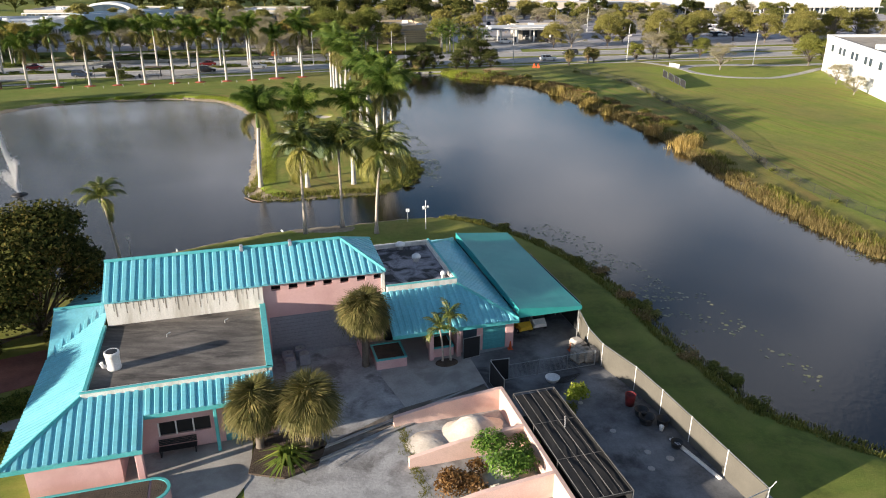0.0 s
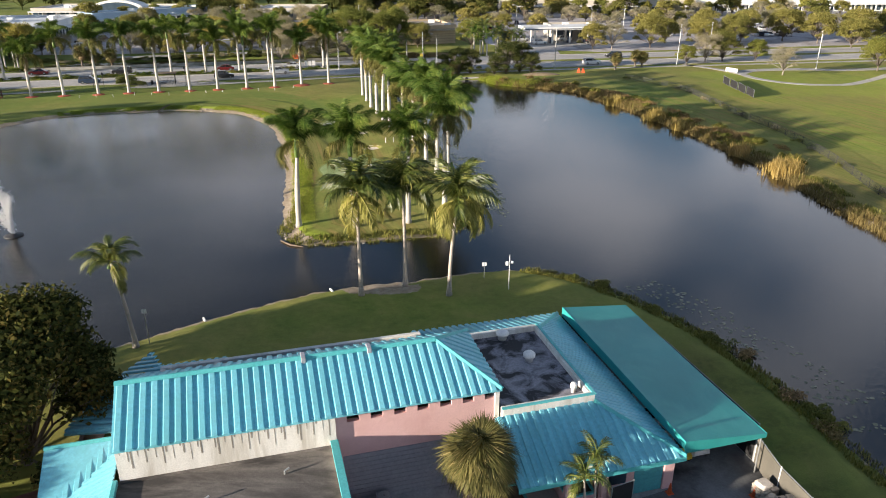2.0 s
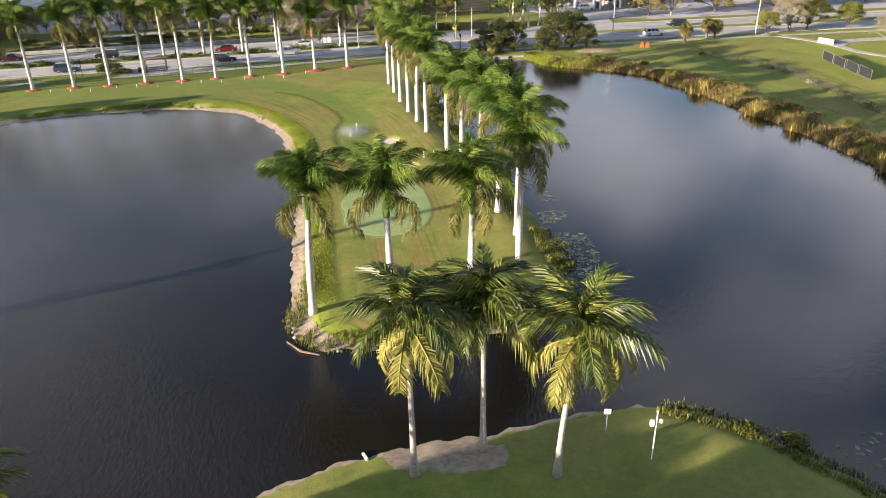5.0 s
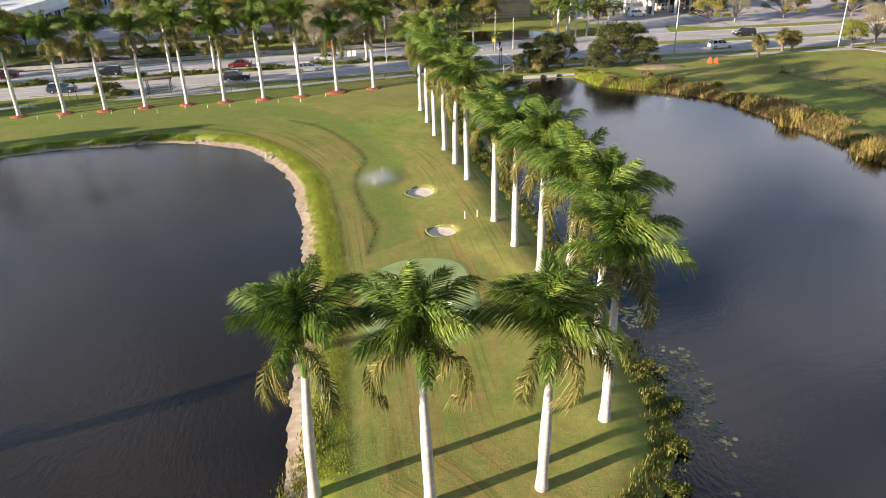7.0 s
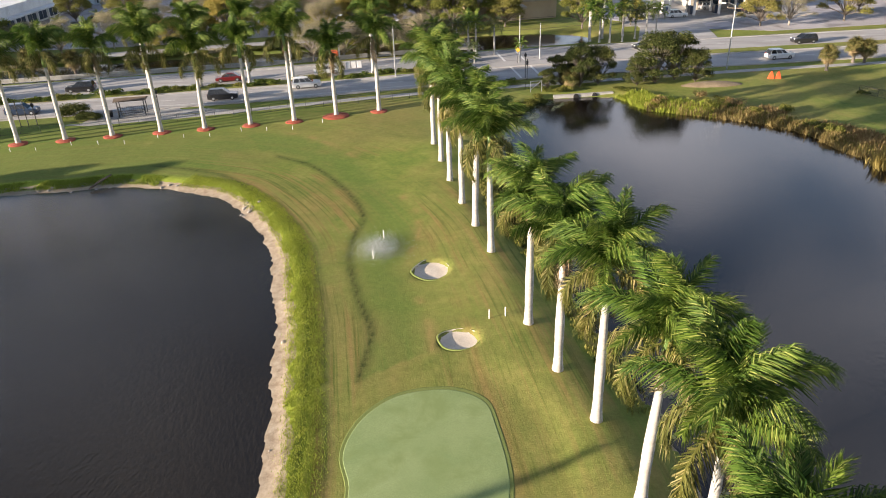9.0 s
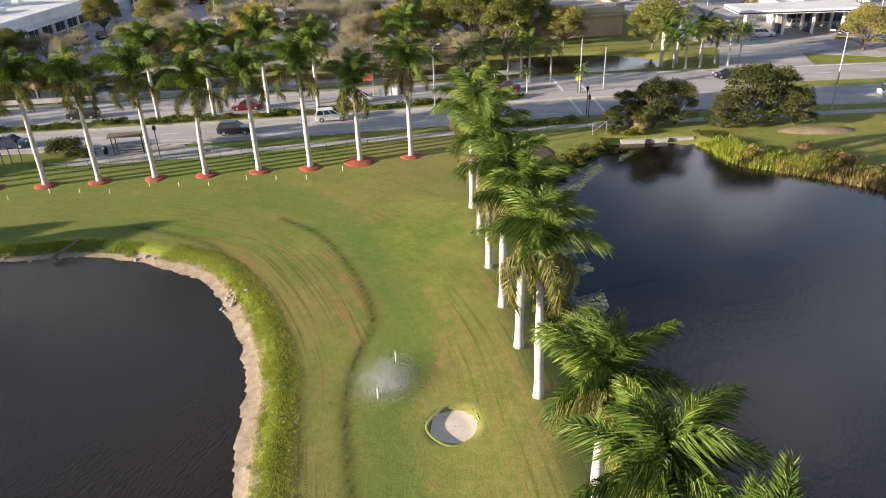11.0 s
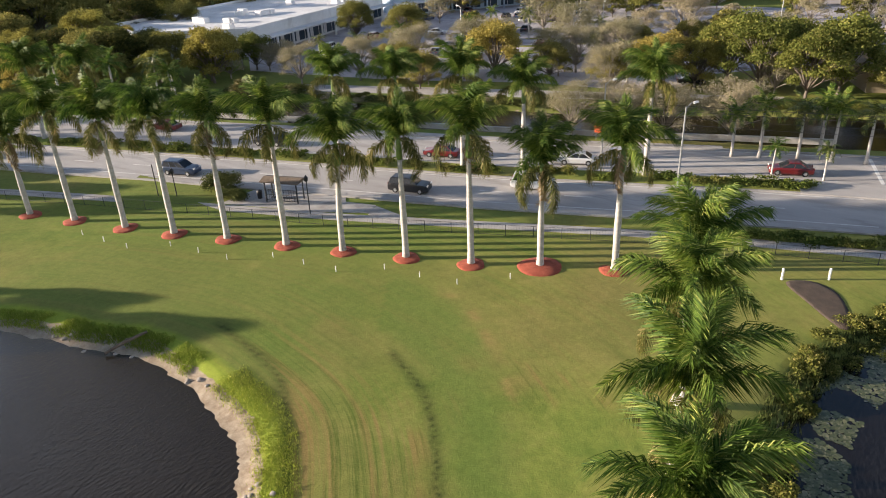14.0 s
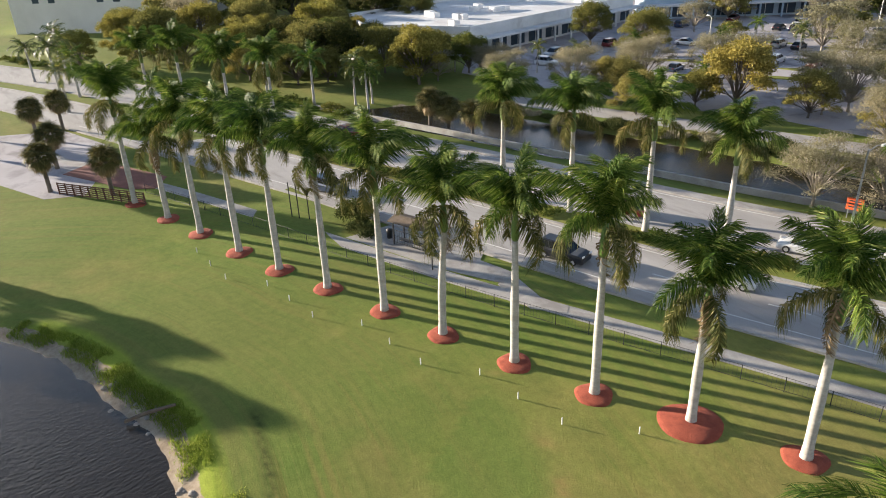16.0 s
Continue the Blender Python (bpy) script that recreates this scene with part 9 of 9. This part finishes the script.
for k in range(13000):
    x, y = srng.gauss(0, 1.0) + srng.choice((0, 0, 0.5)), srng.gauss(0, 1.25); z = abs(srng.gauss(0, 0.35)) + 0.02; r = srng.uniform(0.008, 0.024); m = len(mist.v)
    mist.v += [(x, y, z + r), (x + r, y, z), (x - 0.5 * r, y + 0.87 * r, z), (x - 0.5 * r, y - 0.87 * r, z)]
    mist.f += [(m, m + 1, m + 2), (m, m + 2, m + 3), (m, m + 3, m + 1), (m + 3, m + 2, m + 1)]
tagged(new("sprinkler_spray", mist.mesh("sprinkler_spray", CLOTHWHITE)), "fine white sprinkler spray over the fairway", "spray", kind="stuff").matrix_basis = pose(-27.2, 138.7, ground_z(-27.2, 138.7))

# weather station, signs on the south bank
ws = thing("weather_station", (-1.5, 74.2, ground_z(-1.5, 74.2)), "white weather mast with small instruments", "weather station")
part("mast", Shape().tube([(0, 0, -0.1), (0, 0, 3.4)], 0.035, 7), WHITEPLASTIC, ws)
part("instrument", Shape().box(-0.35, -0.1, -0.1, 0.1, 2.4, 2.75, 0.04), WHITEPLASTIC, ws)
part("instrument", Shape().lathe([(0.1, 0), (0.12, 0.15), (0.05, 0.2)], 10), WHITEPLASTIC, ws).location = (0.25, 0, 2.6)
part("crossbar", Shape().tube([(-0.4, 0, 2.6), (0.4, 0, 2.6)], 0.025, 6), STEEL, ws)
for x, y, h in ((-3.6, 76.6, 1.6), (-30.4, 64.6, 3.0)):
    sp = thing("sign_post", (x, y, ground_z(x, y)), "small white sign on a post by the water", "sign", "signs by the water")
    part("post", Shape().tube([(0, 0, -0.1), (0, 0, h)], 0.035, 7), STEEL, sp)
    part("plate", Shape().box(-0.2, 0.2, -0.02, 0.02, h - 0.36, h, 0.01), WHITEPLASTIC, sp)
for x, y in ((-27.6, 69.2), (-17.7, 74.9)):
    solid("white_marker", Shape().box(-0.35, 0.35, -0.08, 0.08, 0, 0.14, 0.03), WHITEPLASTIC, "small white marker on the bank", "marker", "white markers on the bank", at=pose(x, y, ground_z(x, y), 0, 0, 120))
tbl = thing("stone_table", (5.2, 69.0, 0), "low weathered table and scraps on the lawn", "table")
part("tabletop", Shape().box(-0.5, 0.5, -0.3, 0.3, 0.35, 0.42, 0.02), WOOD, tbl)
for x in (-0.4, 0.4):
    part("leg", Shape().box(x - 0.05, x + 0.05, -0.25, 0.25, 0, 0.35), WOOD, tbl)

# ---- east field ----
EF = thing("field_fence", (0, 0, 0), "dark low mesh fence curving along the field", "fence")
EFL = round_line([(36, 190), (44.6, 176), (46.6, 160), (47.6, 146.8), (49.2, 135.3), (49.4, 118.7), (47.2, 100.7), (47.7, 92), (49.3, 83.5), (51.3, 76.2), (57, 60)], 8)
tot = np.linalg.norm(np.diff(EFL, axis=0), axis=1).sum(); prev = None; ew = Shape()
for i in range(48):
    p, h = along(EFL, tot * i / 47)
    part("fence_post", Shape().tube([(p[0], p[1], -0.2), (p[0], p[1], 1.25)], 0.035, 6), BLACK, EF)
    if prev is not None:
        for z in (0.1, 1.2):
            ew.tube([(prev[0], prev[1], z), (p[0], p[1], z)], 0.016, 4)
        for k in range(1, 24):
            q = prev + (p - prev) * k / 24
            ew.tube([(q[0], q[1], 0.1), (q[0], q[1], 1.2)], 0.011, 3, False)
    prev = p
part("fence_mesh", ew, BLACK, EF)
wgl = [bush_mesh(1.3, 0.9, 420, 0.09, srng, LEAFBARE), bush_mesh(1.2, 0.8, 420, 0.09, srng, SCRUB)]
for i in range(16):
    p, h = along(EFL, tot * (i + srng.random()) / 16)
    solid("weed_bush", srng.choice(wgl), None, "dry grey-brown weed bush along the field fence", "bush", "weeds along the field fence", at=pose(p[0] + srng.uniform(-0.6, 0.6), p[1], 0, 0, 0, srng.uniform(0, 360)) @ Matrix.Diagonal((1, 1, srng.uniform(0.7, 1.3), 1)))
scr = thing("dark_screen", (0, 0, 0), "short dark screen fence standing in the field", "fence")
for i in range(4):
    a, b = Vector((57.5, 184 - i * 4.6, 0)), Vector((57.2, 184 - (i + 1) * 4.6, 0))
    mesh_panel(scr, tuple(a[:2]), tuple(b[:2]), 1.7, CHAIN)
FP = round_line([(57.4, 213.4), (63, 206), (66.5, 198), (68, 190), (74, 183), (84, 181.5), (94, 188), (104, 197), (112, 203)], 6)
solid("path", ribbon(FP, -1.0, 1.0, -0.1, 0.05), CONCRETE, "pale curving path beside the field", "path", kind="structure")
solid("path", ribbon(round_line([(66.5, 198), (72, 203), (84, 205), (96, 204), (112, 207)], 6), -1.6, 1.6, -0.1, 0.055), CONCRETE, "pale drive looping round a lawn", "path", kind="structure")
wsg = thing("field_sign", (65.3, 199.8, 0), "low white sign panel at the path's bend", "sign", turn=-60)
part("panel", Shape().box(-1.8, 1.8, -0.08, 0.08, 0.2, 1.1, 0.03), WHITEPLASTIC, wsg)
for x in (-1.5, 1.5):
    part("leg", Shape().box(x - 0.06, x + 0.06, -0.06, 0.06, 0, 0.25), WHITEPLASTIC, wsg)
red = thing("barrier_stand", (27.1, 199.5, 0), "pair of red barrier stands on the verge", "barrier")
for x in (-0.55, 0.55):
    part("stand", Shape().add([(x - 0.45, -0.3, 0), (x + 0.45, -0.3, 0), (x + 0.45, 0.3, 0), (x - 0.45, 0.3, 0), (x - 0.12, -0.05, 1.2), (x + 0.12, -0.05, 1.2), (x + 0.12, 0.05, 1.2), (x - 0.12, 0.05, 1.2)], [(3, 2, 1, 0), (4, 5, 6, 7), (0, 1, 5, 4), (1, 2, 6, 5), (2, 3, 7, 6), (3, 0, 4, 7)]), ORANGE, red)
solid("earth_mound", domed([(5.0 * math.cos(a), 1.6 * math.sin(a)) for a in np.linspace(0, 6.283, 26)[:-1]], 0.0, 0.55), surf("dry_earth", (0.17, 0.125, 0.075), (0.26, 0.20, 0.125), 0.8, 0.95, 0.7, 6.0), "low mound of dry brown earth near the water", "earth mound", at=pose(16.5, 196.0, 0, 0, 0, 6), smooth=True)
